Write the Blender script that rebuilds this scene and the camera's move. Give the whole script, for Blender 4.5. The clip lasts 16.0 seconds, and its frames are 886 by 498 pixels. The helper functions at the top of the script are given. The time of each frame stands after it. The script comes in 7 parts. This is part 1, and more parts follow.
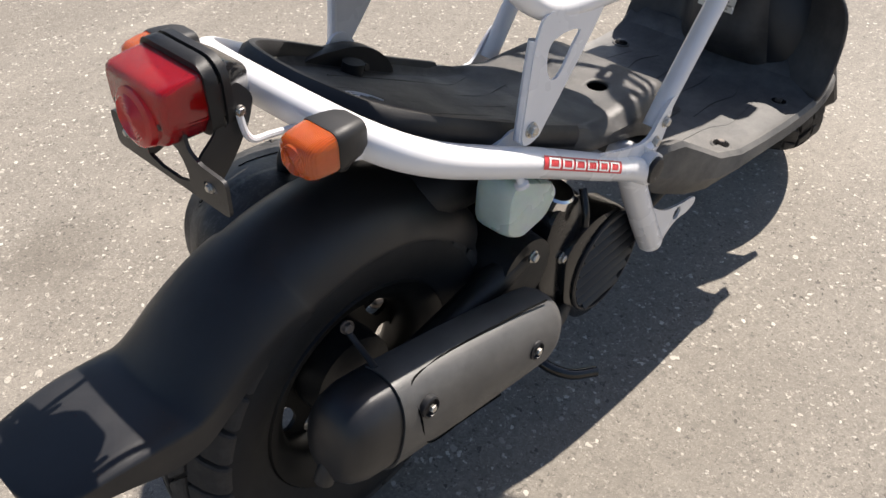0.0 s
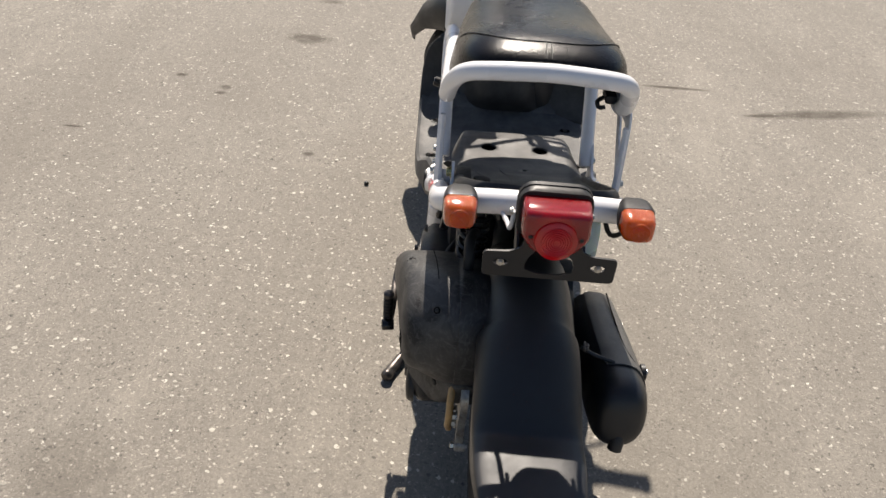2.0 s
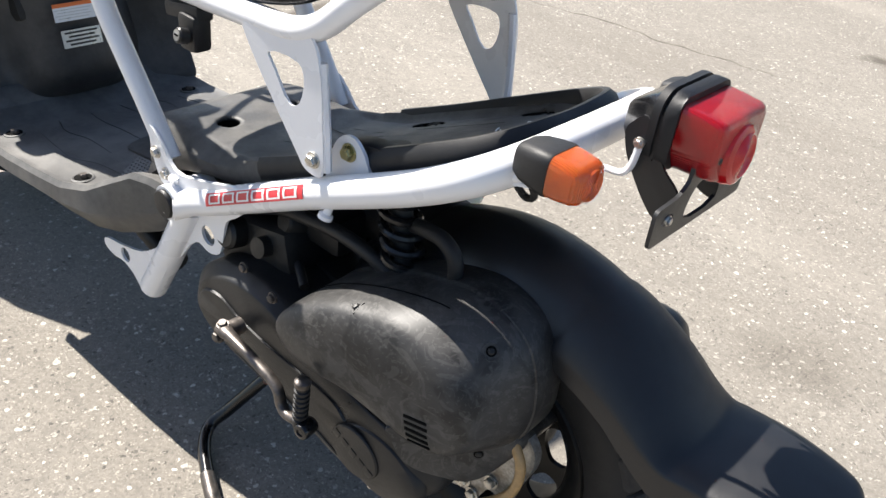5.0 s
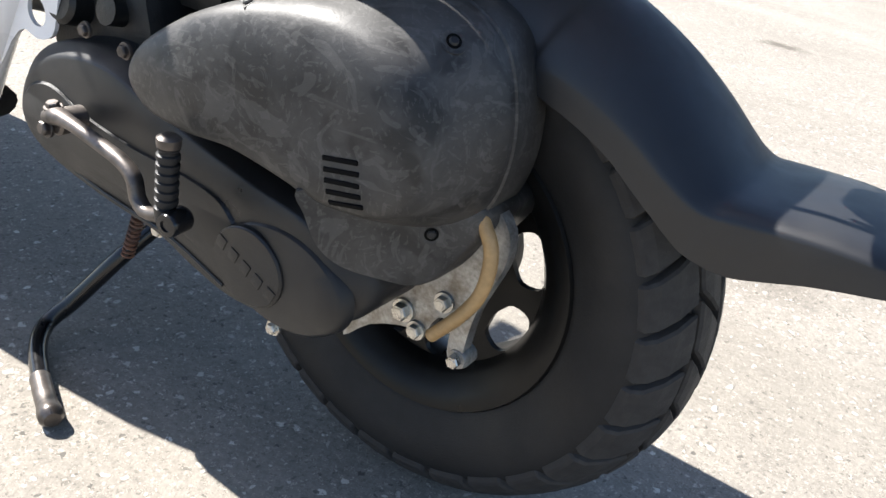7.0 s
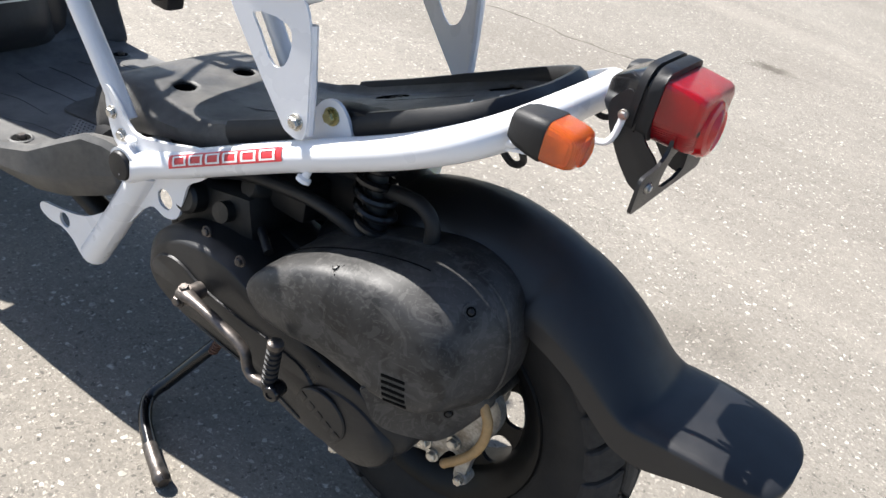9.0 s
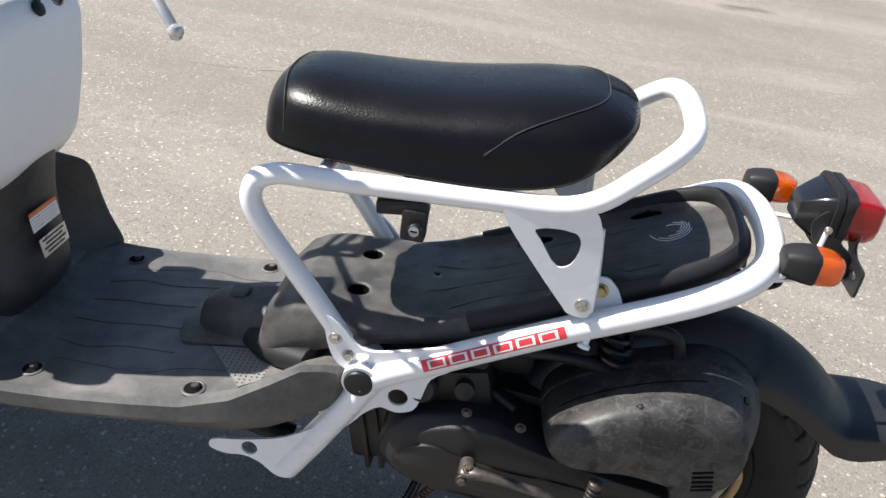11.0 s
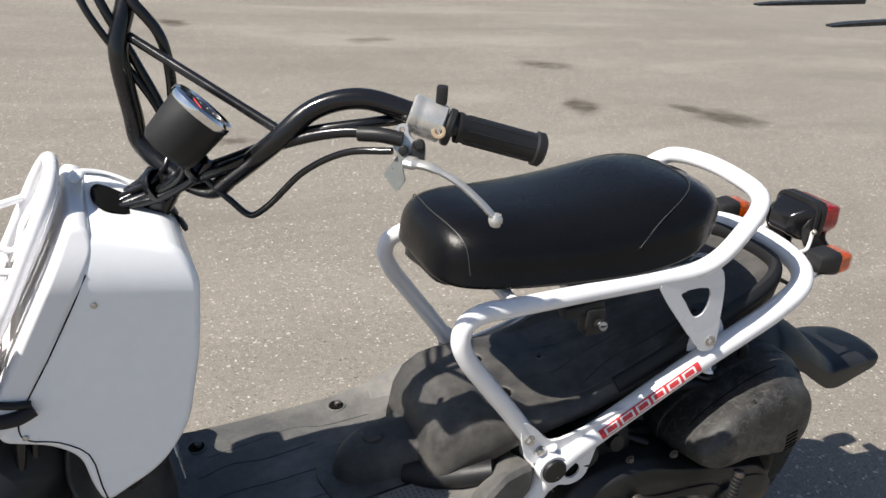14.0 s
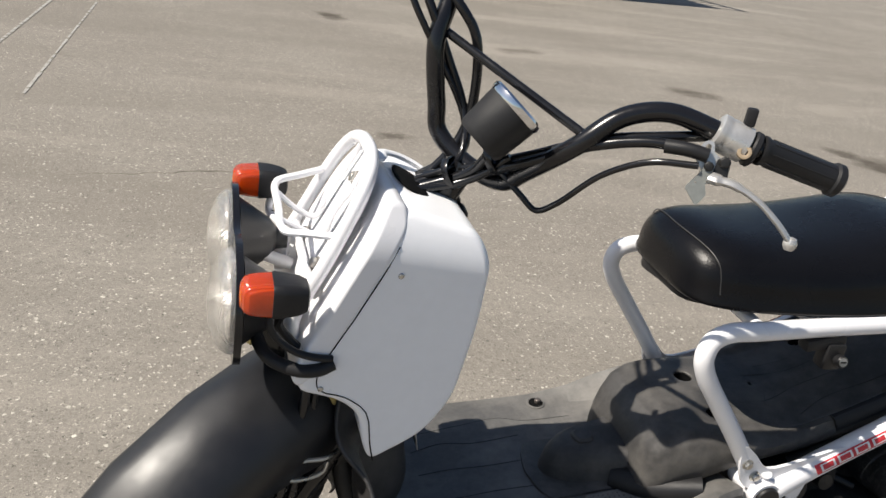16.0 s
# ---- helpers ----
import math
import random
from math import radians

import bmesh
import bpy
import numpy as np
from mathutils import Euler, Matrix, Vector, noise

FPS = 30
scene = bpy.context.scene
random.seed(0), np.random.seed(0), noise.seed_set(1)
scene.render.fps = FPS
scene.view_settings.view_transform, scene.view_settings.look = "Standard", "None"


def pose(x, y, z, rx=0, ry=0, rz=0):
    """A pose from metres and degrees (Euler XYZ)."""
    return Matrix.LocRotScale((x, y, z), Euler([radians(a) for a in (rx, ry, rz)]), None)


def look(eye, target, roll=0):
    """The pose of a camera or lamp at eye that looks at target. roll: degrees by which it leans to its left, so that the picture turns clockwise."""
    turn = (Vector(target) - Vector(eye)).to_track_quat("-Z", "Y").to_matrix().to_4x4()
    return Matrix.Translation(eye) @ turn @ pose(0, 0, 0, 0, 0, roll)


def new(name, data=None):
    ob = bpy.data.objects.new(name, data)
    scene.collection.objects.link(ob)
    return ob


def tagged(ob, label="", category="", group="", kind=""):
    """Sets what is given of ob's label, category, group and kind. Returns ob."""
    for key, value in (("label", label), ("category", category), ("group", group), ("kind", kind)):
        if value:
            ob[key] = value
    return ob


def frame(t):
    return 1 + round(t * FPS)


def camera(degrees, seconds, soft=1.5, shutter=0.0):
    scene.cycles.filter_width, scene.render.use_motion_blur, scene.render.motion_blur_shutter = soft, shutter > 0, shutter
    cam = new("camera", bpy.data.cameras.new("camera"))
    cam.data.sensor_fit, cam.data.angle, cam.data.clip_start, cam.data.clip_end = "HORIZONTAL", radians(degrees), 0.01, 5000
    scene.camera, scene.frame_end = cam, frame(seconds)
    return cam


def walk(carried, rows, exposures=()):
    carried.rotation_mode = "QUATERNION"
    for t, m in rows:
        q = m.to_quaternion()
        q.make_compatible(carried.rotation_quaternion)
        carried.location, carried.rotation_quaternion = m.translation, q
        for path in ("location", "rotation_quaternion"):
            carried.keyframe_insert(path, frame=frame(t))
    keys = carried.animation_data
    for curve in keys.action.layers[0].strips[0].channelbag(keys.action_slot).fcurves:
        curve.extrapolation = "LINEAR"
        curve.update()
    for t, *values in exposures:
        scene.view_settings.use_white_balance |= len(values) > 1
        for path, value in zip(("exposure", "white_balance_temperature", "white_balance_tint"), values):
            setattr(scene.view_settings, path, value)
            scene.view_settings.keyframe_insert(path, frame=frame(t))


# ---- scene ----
# A small scooter stands on old asphalt. x runs to the scooter's nose, y to its left side, z up;
# the rear axle lies over the origin.
cam = camera(55.68, 16.0)
PATH = [
    (0, (-0.434, -0.568, 1.024), (0.869, 0.597, -0.456), 0.7),
    (0.5, (-0.593, -0.445, 1.082), (0.951, 0.401, -0.381), -0.3),
    (1, (-0.843, -0.283, 1.171), (0.869, 0.273, -0.245), 2),
    (1.5, (-0.949, -0.078, 1.208), (0.879, 0.244, -0.134), 3.8),
    (2, (-1.001, 0.148, 1.225), (0.878, 0.116, -0.082), 5.1),
    (2.5, (-1.035, 0.341, 1.239), (0.804, -0.105, -0.048), 6.1),
    (3, (-0.912, 0.467, 1.218), (0.826, -0.308, -0.054), 4),
    (3.2, (-0.852, 0.517, 1.213), (0.828, -0.380, -0.057), 3.8),
    (5.3, (-0.349, 0.637, 0.824), (0.770, -0.939, -0.402), 8.9),
    (5.5, (-0.345, 0.623, 0.722), (0.740, -1.000, -0.474), 9.6),
    (6, (-0.341, 0.595, 0.568), (0.671, -1.130, -0.547), 12),
    (6.5, (-0.329, 0.581, 0.575), (0.665, -1.176, -0.507), 11.1),
    (7, (-0.331, 0.574, 0.586), (0.688, -1.180, -0.476), 10.5),
    (7.5, (-0.336, 0.581, 0.600), (0.704, -1.172, -0.443), 10.6),
    (8, (-0.353, 0.600, 0.621), (0.686, -1.143, -0.442), 10.6),
    (8.5, (-0.365, 0.654, 0.741), (0.632, -1.067, -0.394), 12.2),
    (9, (-0.331, 0.721, 0.930), (0.599, -0.976, -0.295), 14.2),
    (9.5, (-0.215, 0.762, 1.022), (0.662, -0.955, -0.214), 12.2),
    (10, (-0.038, 0.821, 1.043), (0.630, -1.023, -0.137), 10),
    (10.2, (0.023, 0.870, 1.049), (0.580, -1.021, -0.116), 9.3),
    (12.3, (0.706, 1.084, 1.087), (0.167, -0.896, 0.069), 10.4),
    (12.5, (0.746, 1.090, 1.089), (0.117, -0.859, 0.065), 10.1),
    (13, (0.817, 1.029, 1.076), (0.021, -0.847, 0.031), 8.7),
    (13.5, (0.900, 0.963, 1.110), (0.026, -0.904, 0.110), 6.5),
    (14, (1.009, 0.969, 1.147), (0.107, -0.928, 0.235), 5),
    (14.5, (1.118, 0.990, 1.159), (0.225, -0.939, 0.309), 5),
    (15, (1.186, 0.999, 1.156), (0.340, -0.961, 0.330), 6.3),
    (15.5, (1.220, 0.993, 1.138), (0.430, -0.980, 0.285), 8.1),
    (16, (1.222, 0.946, 1.129), (0.563, -1.047, 0.214), 9.4),
]
EXPOSURES = [(0, 1.0, 6550, 13), (0.5, 0.78, 6850, 13), (1, 0.42, 6900, 14), (1.5, 0.56, 6750, 12), (2.5, 0.72, 6700, 12), (3.2, 0.75, 6650, 12), (5.3, 1.55, 6250, 10), (6, 1.85, 6200, 10), (7, 1.85, 6120, 10), (7.5, 1.65, 6080, 10), (8.5, 1.6, 6100, 10), (9.2, 1.3, 6100, 10), (10.2, 1.10, 6180, 10), (12.5, 1.08, 6230, 10), (13, 1.15, 6230, 10), (13.5, 0.98, 6290, 10), (14.5, 0.54, 6420, 10), (16, 0.55, 6520, 10)]
walk(cam, [(t, look(eye, target, roll)) for t, eye, target, roll in PATH], EXPOSURES)

# ---- light ----
SUN_AZ, SUN_EL = 3.0, 50.0      # degrees from the scooter's nose to its left, and above the horizon
world = bpy.data.worlds.new("world")
scene.world = world
world.use_nodes = True
wn = world.node_tree
sky = wn.nodes.new("ShaderNodeTexSky")
sky.sky_type, sky.sun_disc = "NISHITA", False
sky.sun_elevation, sky.sun_rotation = radians(SUN_EL), radians(90 - SUN_AZ)
wn.links.new(sky.outputs[0], wn.nodes["Background"].inputs[0])
wn.nodes["Background"].inputs[1].default_value = 0.062
sun_data = bpy.data.lights.new("sun", "SUN")
sun_data.energy, sun_data.angle, sun_data.color = 5.0, radians(0.55), (1.0, 0.93, 0.83)
sun = new("sun", sun_data)
sun_dir = Vector((math.cos(radians(SUN_EL)) * math.cos(radians(SUN_AZ)), math.cos(radians(SUN_EL)) * math.sin(radians(SUN_AZ)), math.sin(radians(SUN_EL))))
sun.matrix_world = look(sun_dir * 20, (0, 0, 0))


# ---- materials ----
def mat(name, color, rough=0.5, metal=0.0, vary=0.25, scale=30.0, bump=0.0, bump_scale=200.0, dust=None, dust_amount=0.0,
        dust_scale=9.0, coat=0.0, spec=0.5, trans=0.0, rough_vary=0.15, scatter=0.0, ribs=0.0):
    """A painted, moulded or metal surface: colour with grain at two scales, dust or wear in patches, and fine relief."""
    m = bpy.data.materials.new(name)
    m.use_nodes = True
    nt = m.node_tree
    n, l = nt.nodes, nt.links
    b = n["Principled BSDF"]
    tc = n.new("ShaderNodeTexCoord")

    def noise_node(s, detail=4.0, rough_=0.6):
        t = n.new("ShaderNodeTexNoise")
        t.inputs["Scale"].default_value, t.inputs["Detail"].default_value, t.inputs["Roughness"].default_value = s, detail, rough_
        l.new(tc.outputs["Object"], t.inputs["Vector"])
        return t
    fine, coarse = noise_node(scale * 6), noise_node(scale * 0.5)
    add = n.new("ShaderNodeMath")
    add.operation = "ADD"
    l.new(fine.outputs["Fac"], add.inputs[0])
    l.new(coarse.outputs["Fac"], add.inputs[1])
    ramp = n.new("ShaderNodeMapRange")
    ramp.inputs["From Min"].default_value, ramp.inputs["From Max"].default_value = 0.6, 1.4
    ramp.inputs["To Min"].default_value, ramp.inputs["To Max"].default_value = 1 - vary, 1 + vary
    l.new(add.outputs[0], ramp.inputs["Value"])
    mul = n.new("ShaderNodeVectorMath")
    mul.operation = "SCALE"
    mul.inputs[0].default_value = color
    l.new(ramp.outputs[0], mul.inputs["Scale"])
    out = mul.outputs[0]
    if dust:
        dn = noise_node(dust_scale, 8.0, 0.68)
        dr = n.new("ShaderNodeMapRange")
        dr.inputs["From Min"].default_value, dr.inputs["From Max"].default_value = 0.42, 0.68
        dr.inputs["To Max"].default_value = dust_amount
        l.new(dn.outputs["Fac"], dr.inputs["Value"])
        mix = n.new("ShaderNodeMix")
        mix.data_type = "RGBA"
        l.new(dr.outputs[0], mix.inputs["Factor"])
        l.new(out, mix.inputs["A"])
        mix.inputs["B"].default_value = (*dust, 1)
        out = mix.outputs["Result"]
    l.new(out, b.inputs["Base Color"])
    rr = n.new("ShaderNodeMapRange")
    rr.inputs["From Min"].default_value, rr.inputs["From Max"].default_value = 0.3, 0.7
    rr.inputs["To Min"].default_value, rr.inputs["To Max"].default_value = max(rough - rough_vary, 0.03), min(rough + rough_vary, 1)
    l.new(coarse.outputs["Fac"], rr.inputs["Value"])
    l.new(rr.outputs[0], b.inputs["Roughness"])
    b.inputs["Metallic"].default_value, b.inputs["Coat Weight"].default_value = metal, coat
    b.inputs["Coat Roughness"].default_value = 0.12
    b.inputs["Specular IOR Level"].default_value, b.inputs["Transmission Weight"].default_value = spec, trans
    if scatter:
        b.inputs["Subsurface Weight"].default_value, b.inputs["Subsurface Scale"].default_value = scatter, 0.03
        b.inputs["Subsurface Radius"].default_value = (1.0, 0.45, 0.15)
    if ribs:
        # moulded prisms of a lamp glass
        wv = n.new("ShaderNodeTexWave")
        wv.bands_direction = "Y"
        wv.inputs["Scale"].default_value = ribs
        l.new(tc.outputs["Object"], wv.inputs["Vector"])
        bp = n.new("ShaderNodeBump")
        bp.inputs["Strength"].default_value, bp.inputs["Distance"].default_value = 0.6, 0.11 / ribs
        l.new(wv.outputs["Fac"], bp.inputs["Height"])
        l.new(bp.outputs[0], b.inputs["Normal"])
    if bump:
        bn = noise_node(bump_scale, 3.0)
        bp = n.new("ShaderNodeBump")
        bp.inputs["Strength"].default_value, bp.inputs["Distance"].default_value = bump, 0.001
        l.new(bn.outputs["Fac"], bp.inputs["Height"])
        l.new(bp.outputs[0], b.inputs["Normal"])
    return m


WHITE = mat("white_paint", (0.78, 0.78, 0.80), 0.32, vary=0.03, scale=12, coat=0.4, dust=(0.55, 0.53, 0.5), dust_amount=0.12)
WHITE_FLAT = mat("white_plastic", (0.86, 0.87, 0.89), 0.38, vary=0.03, scale=10, bump=0.05, bump_scale=400, coat=0.2)
TRAY = mat("weathered_black_plastic", (0.035, 0.0335, 0.0325), 0.55, vary=0.25, scale=20, bump=0.35, bump_scale=900,
           dust=(0.15, 0.140, 0.127), dust_amount=0.52, dust_scale=11)
FLOOR_MAT = mat("dusty_floor_plastic", (0.074, 0.0725, 0.070), 0.6, vary=0.25, scale=20, bump=0.35, bump_scale=800,
                dust=(0.20, 0.190, 0.174), dust_amount=0.65, dust_scale=9)
FENDER = mat("satin_black_plastic", (0.0105, 0.0110, 0.0130), 0.46, spec=0.5, vary=0.15, scale=18, bump=0.15, bump_scale=1200,
             dust=(0.022, 0.022, 0.023), dust_amount=0.25, dust_scale=5)
CASE = mat("grey_black_casting", (0.0115, 0.0115, 0.0122), 0.42, spec=0.38, vary=0.2, scale=20, bump=0.3, bump_scale=1100,
           dust=(0.034, 0.033, 0.032), dust_amount=0.28, dust_scale=8)
SCUFFED = mat("scuffed_black_plastic", (0.026, 0.025, 0.0245), 0.5, vary=0.35, scale=14, bump=0.35, bump_scale=700,
              dust=(0.085, 0.08, 0.075), dust_amount=0.5, dust_scale=16)
MUFFLER = mat("faded_black_guard", (0.055, 0.054, 0.053), 0.45, vary=0.2, scale=16, bump=0.25, bump_scale=1200,
              dust=(0.12, 0.118, 0.115), dust_amount=0.5, dust_scale=9)


def scraped(name, color, scratch, blot):
    """Worn black plastic: pale curling scrapes, fine straight scratches, dark blotches and grey dust."""
    m = mat(name, color, 0.5, spec=0.4, vary=0.3, scale=16, bump=0.12, bump_scale=500, dust=scratch, dust_amount=0.45, dust_scale=11)
    nt = m.node_tree
    n, l = nt.nodes, nt.links
    b = n["Principled BSDF"]
    col = b.inputs["Base Color"].links[0].from_socket
    tc = n.new("ShaderNodeTexCoord")

    def layer(col, tint, amount, scale, detail, distortion, lo, hi, stretch=None, turn=0.0):
        src = tc.outputs["Object"]
        if stretch:
            mp = n.new("ShaderNodeMapping")
            mp.inputs["Rotation"].default_value = (0, radians(turn), 0)
            mp.inputs["Scale"].default_value = stretch
            l.new(src, mp.inputs["Vector"])
            src = mp.outputs[0]
        t = n.new("ShaderNodeTexNoise")
        t.inputs["Scale"].default_value, t.inputs["Detail"].default_value = scale, detail
        t.inputs["Distortion"].default_value = distortion
        l.new(src, t.inputs["Vector"])
        r = n.new("ShaderNodeMapRange")
        for k, v in zip(("From Min", "From Max", "To Min", "To Max"), (lo, hi, 0.0, amount)):
            r.inputs[k].default_value = v
        l.new(t.outputs["Fac"], r.inputs["Value"])
        x = n.new("ShaderNodeMix")
        x.data_type = "RGBA"
        l.new(r.outputs[0], x.inputs["Factor"])
        l.new(col, x.inputs["A"])
        x.inputs["B"].default_value = (*tint, 1)
        return x.outputs["Result"]
    col = layer(col, blot, 0.85, 26.0, 3.0, 0.8, 0.54, 0.66)
    col = layer(col, scratch, 0.30, 16.0, 4.0, 6.0, 0.575, 0.60)
    col = layer(col, scratch, 0.28, 34.0, 2.0, 7.0, 0.60, 0.62)
    col = layer(col, scratch, 0.30, 40.0, 2.0, 1.6, 0.64, 0.67, (0.3, 1.0, 1.6), 28)
    l.new(col, b.inputs["Base Color"])
    return m


AIR_PLASTIC = scraped("scraped_black_plastic", (0.0225, 0.0220, 0.0218), (0.100, 0.096, 0.091), (0.011, 0.0107, 0.0105))
RUBBER = mat("tyre_rubber", (0.0095, 0.0096, 0.0102), 0.66, spec=0.35, vary=0.3, scale=16, bump=0.4, bump_scale=500,
             dust=(0.026, 0.025, 0.025), dust_amount=0.35, dust_scale=14)
TREAD = mat("dusty_tread_rubber", (0.024, 0.023, 0.023), 0.72, spec=0.35, vary=0.35, scale=18, bump=0.4, bump_scale=500,
            dust=(0.075, 0.07, 0.065), dust_amount=0.45, dust_scale=25)
SOFT_RUBBER = mat("black_rubber", (0.013, 0.013, 0.014), 0.5, spec=0.35, vary=0.2, scale=30, bump=0.2, bump_scale=700)
VINYL = mat("black_vinyl", (0.0042, 0.0042, 0.0050), 0.25, spec=0.20, vary=0.15, scale=14, bump=0.32, bump_scale=420, rough_vary=0.08)
BLACK = mat("gloss_black_paint", (0.008, 0.008, 0.009), 0.20, spec=0.4, vary=0.1, coat=0.15)
DARK = mat("dark_engine_metal", (0.0100, 0.0099, 0.0100), 0.5, metal=0.2, vary=0.4, scale=25, bump=0.4, bump_scale=300,
           dust=(0.05, 0.047, 0.043), dust_amount=0.4, dust_scale=20)
RIM = mat("black_painted_rim", (0.0045, 0.0045, 0.0045), 0.40, spec=0.22, vary=0.3, scale=20, dust=(0.02, 0.018, 0.016), dust_amount=0.2)
ALU = mat("oxidised_aluminium", (0.38, 0.38, 0.37), 0.45, metal=0.75, vary=0.45, scale=45, bump=0.4, bump_scale=300,
          dust=(0.13, 0.105, 0.075), dust_amount=0.8, dust_scale=55)
SILVER = mat("silver_paint", (0.55, 0.54, 0.52), 0.35, metal=0.6, vary=0.1, scale=30)
STEEL = mat("zinc_bolt", (0.5, 0.48, 0.44), 0.32, metal=0.9, vary=0.25, scale=120)
BRASS = mat("yellow_zinc", (0.42, 0.36, 0.16), 0.35, metal=0.85, vary=0.25, scale=120)
CHROME = mat("chrome", (0.75, 0.75, 0.76), 0.1, metal=1.0, vary=0.05, rough_vary=0.04)
WORN = mat("worn_bare_steel", (0.14, 0.122, 0.11), 0.42, metal=0.7, vary=0.5, scale=60, dust=(0.02, 0.02, 0.02), dust_amount=0.9, dust_scale=45)
RUST = mat("rusty_spring", (0.12, 0.06, 0.04), 0.7, metal=0.2, vary=0.5, scale=60)
RED = mat("red_lens", (0.58, 0.002, 0.009), 0.07, vary=0.08, trans=0.62, scatter=0.15, coat=0.3, ribs=230, rough_vary=0.03)
RED_INNER = mat("red_bulb_cover", (0.90, 0.004, 0.008), 0.06, vary=0.1, trans=0.55, scatter=0.3, coat=0.3, rough_vary=0.03)
AMBER = mat("amber_lens", (1.0, 0.165, 0.001), 0.05, vary=0.12, trans=0.62, scatter=0.3, ribs=210, coat=0.6, rough_vary=0.03)
AMBER_DEEP = mat("deep_orange_lens", (0.52, 0.052, 0.004), 0.12, vary=0.1, trans=0.25, scatter=0.3, ribs=100, coat=0.6, rough_vary=0.03)
HOSE = mat("tan_hose", (0.36, 0.23, 0.10), 0.45, vary=0.3, scale=30)
CAST = mat("grey_casting", (0.20, 0.21, 0.20), 0.45, metal=0.2, vary=0.15, scale=40)
BUTTON = mat("tan_plastic", (0.36, 0.28, 0.19), 0.45, vary=0.15, scale=30)
COOLANT = mat("milky_plastic", (0.60, 0.71, 0.66), 0.32, vary=0.10, scale=14, trans=0.15, scatter=0.3)
PAD = mat("grey_rubber_pad", (0.17, 0.165, 0.155), 0.65, vary=0.2, scale=30, bump=0.3, bump_scale=600)
STICKER_RED = mat("red_sticker", (0.55, 0.035, 0.045), 0.35, vary=0.1)
STICKER_WHITE = mat("white_sticker", (0.75, 0.74, 0.73), 0.35, vary=0.05)
STICKER_ORANGE = mat("orange_sticker", (0.75, 0.17, 0.03), 0.4, vary=0.05)
# near-black that paints the shade in joints, wells, slots and openings
GROOVE_SHADE = mat("groove_shade", (0.006, 0.006, 0.006), 0.9, spec=0.05, vary=0.1)
GLASS = mat("clear_lens", (0.95, 0.94, 0.92), 0.04, vary=0.02, trans=0.94, coat=0.3, rough_vary=0.02, ribs=110)
MIRROR = mat("lamp_mirror", (0.86, 0.85, 0.83), 0.16, metal=1.0, vary=0.04, ribs=24, rough_vary=0.04)
THREAD = mat("grey_thread", (0.025, 0.025, 0.025), 0.55, vary=0.2)
PAINT_LINE = mat("worn_road_paint", (0.32, 0.31, 0.285), 0.8, vary=0.4, scale=60, bump=0.4, bump_scale=300)


STAINS = [(0.215, -5.90, 0.13, 0.20, 0, 0.9), (-1.17, -5.25, 0.24, 0.12, 12, 0.5), (-2.20, -4.32, 0.24, 0.16, -8, 0.7), (-2.60, -2.82, 0.20, 0.24, 20, 1.2),
          (-1.79, -3.17, 0.11, 0.20, -30, 0.8), (-2.49, -3.06, 0.10, 0.10, 0, 0.8), (2.115, 0.69, 0.055, 0.10, 0, 0.9), (1.785, -1.20, 0.040, 0.28, 12, 0.7),
          (1.685, 1.052, 0.016, 0.022, 0, 0.85), (1.614, 0.882, 0.020, 0.022, 0, 0.85), (1.567, 0.890, 0.014, 0.022, 0, 0.8), (0.326, -2.755, 0.10, 0.07, 30, 0.7),
          (1.921, -0.70, 0.014, 0.15, 0, 1.1), (1.738, -0.985, 0.014, 0.08, 12, 1.0), (1.255, 1.257, 0.008, 0.040, 0, 0.8), (2.55, 0.66, 0.03, 0.06, 0, 0.5), (1.20, 0.535, 0.014, 0.020, 0, 0.7),
          (-0.15, -0.75, 0.14, 0.10, 40, 0.25), (-0.05, 0.75, 0.16, 0.10, 0, 0.25), (1.01, -2.15, 0.70, 0.008, 10, 0.7)]


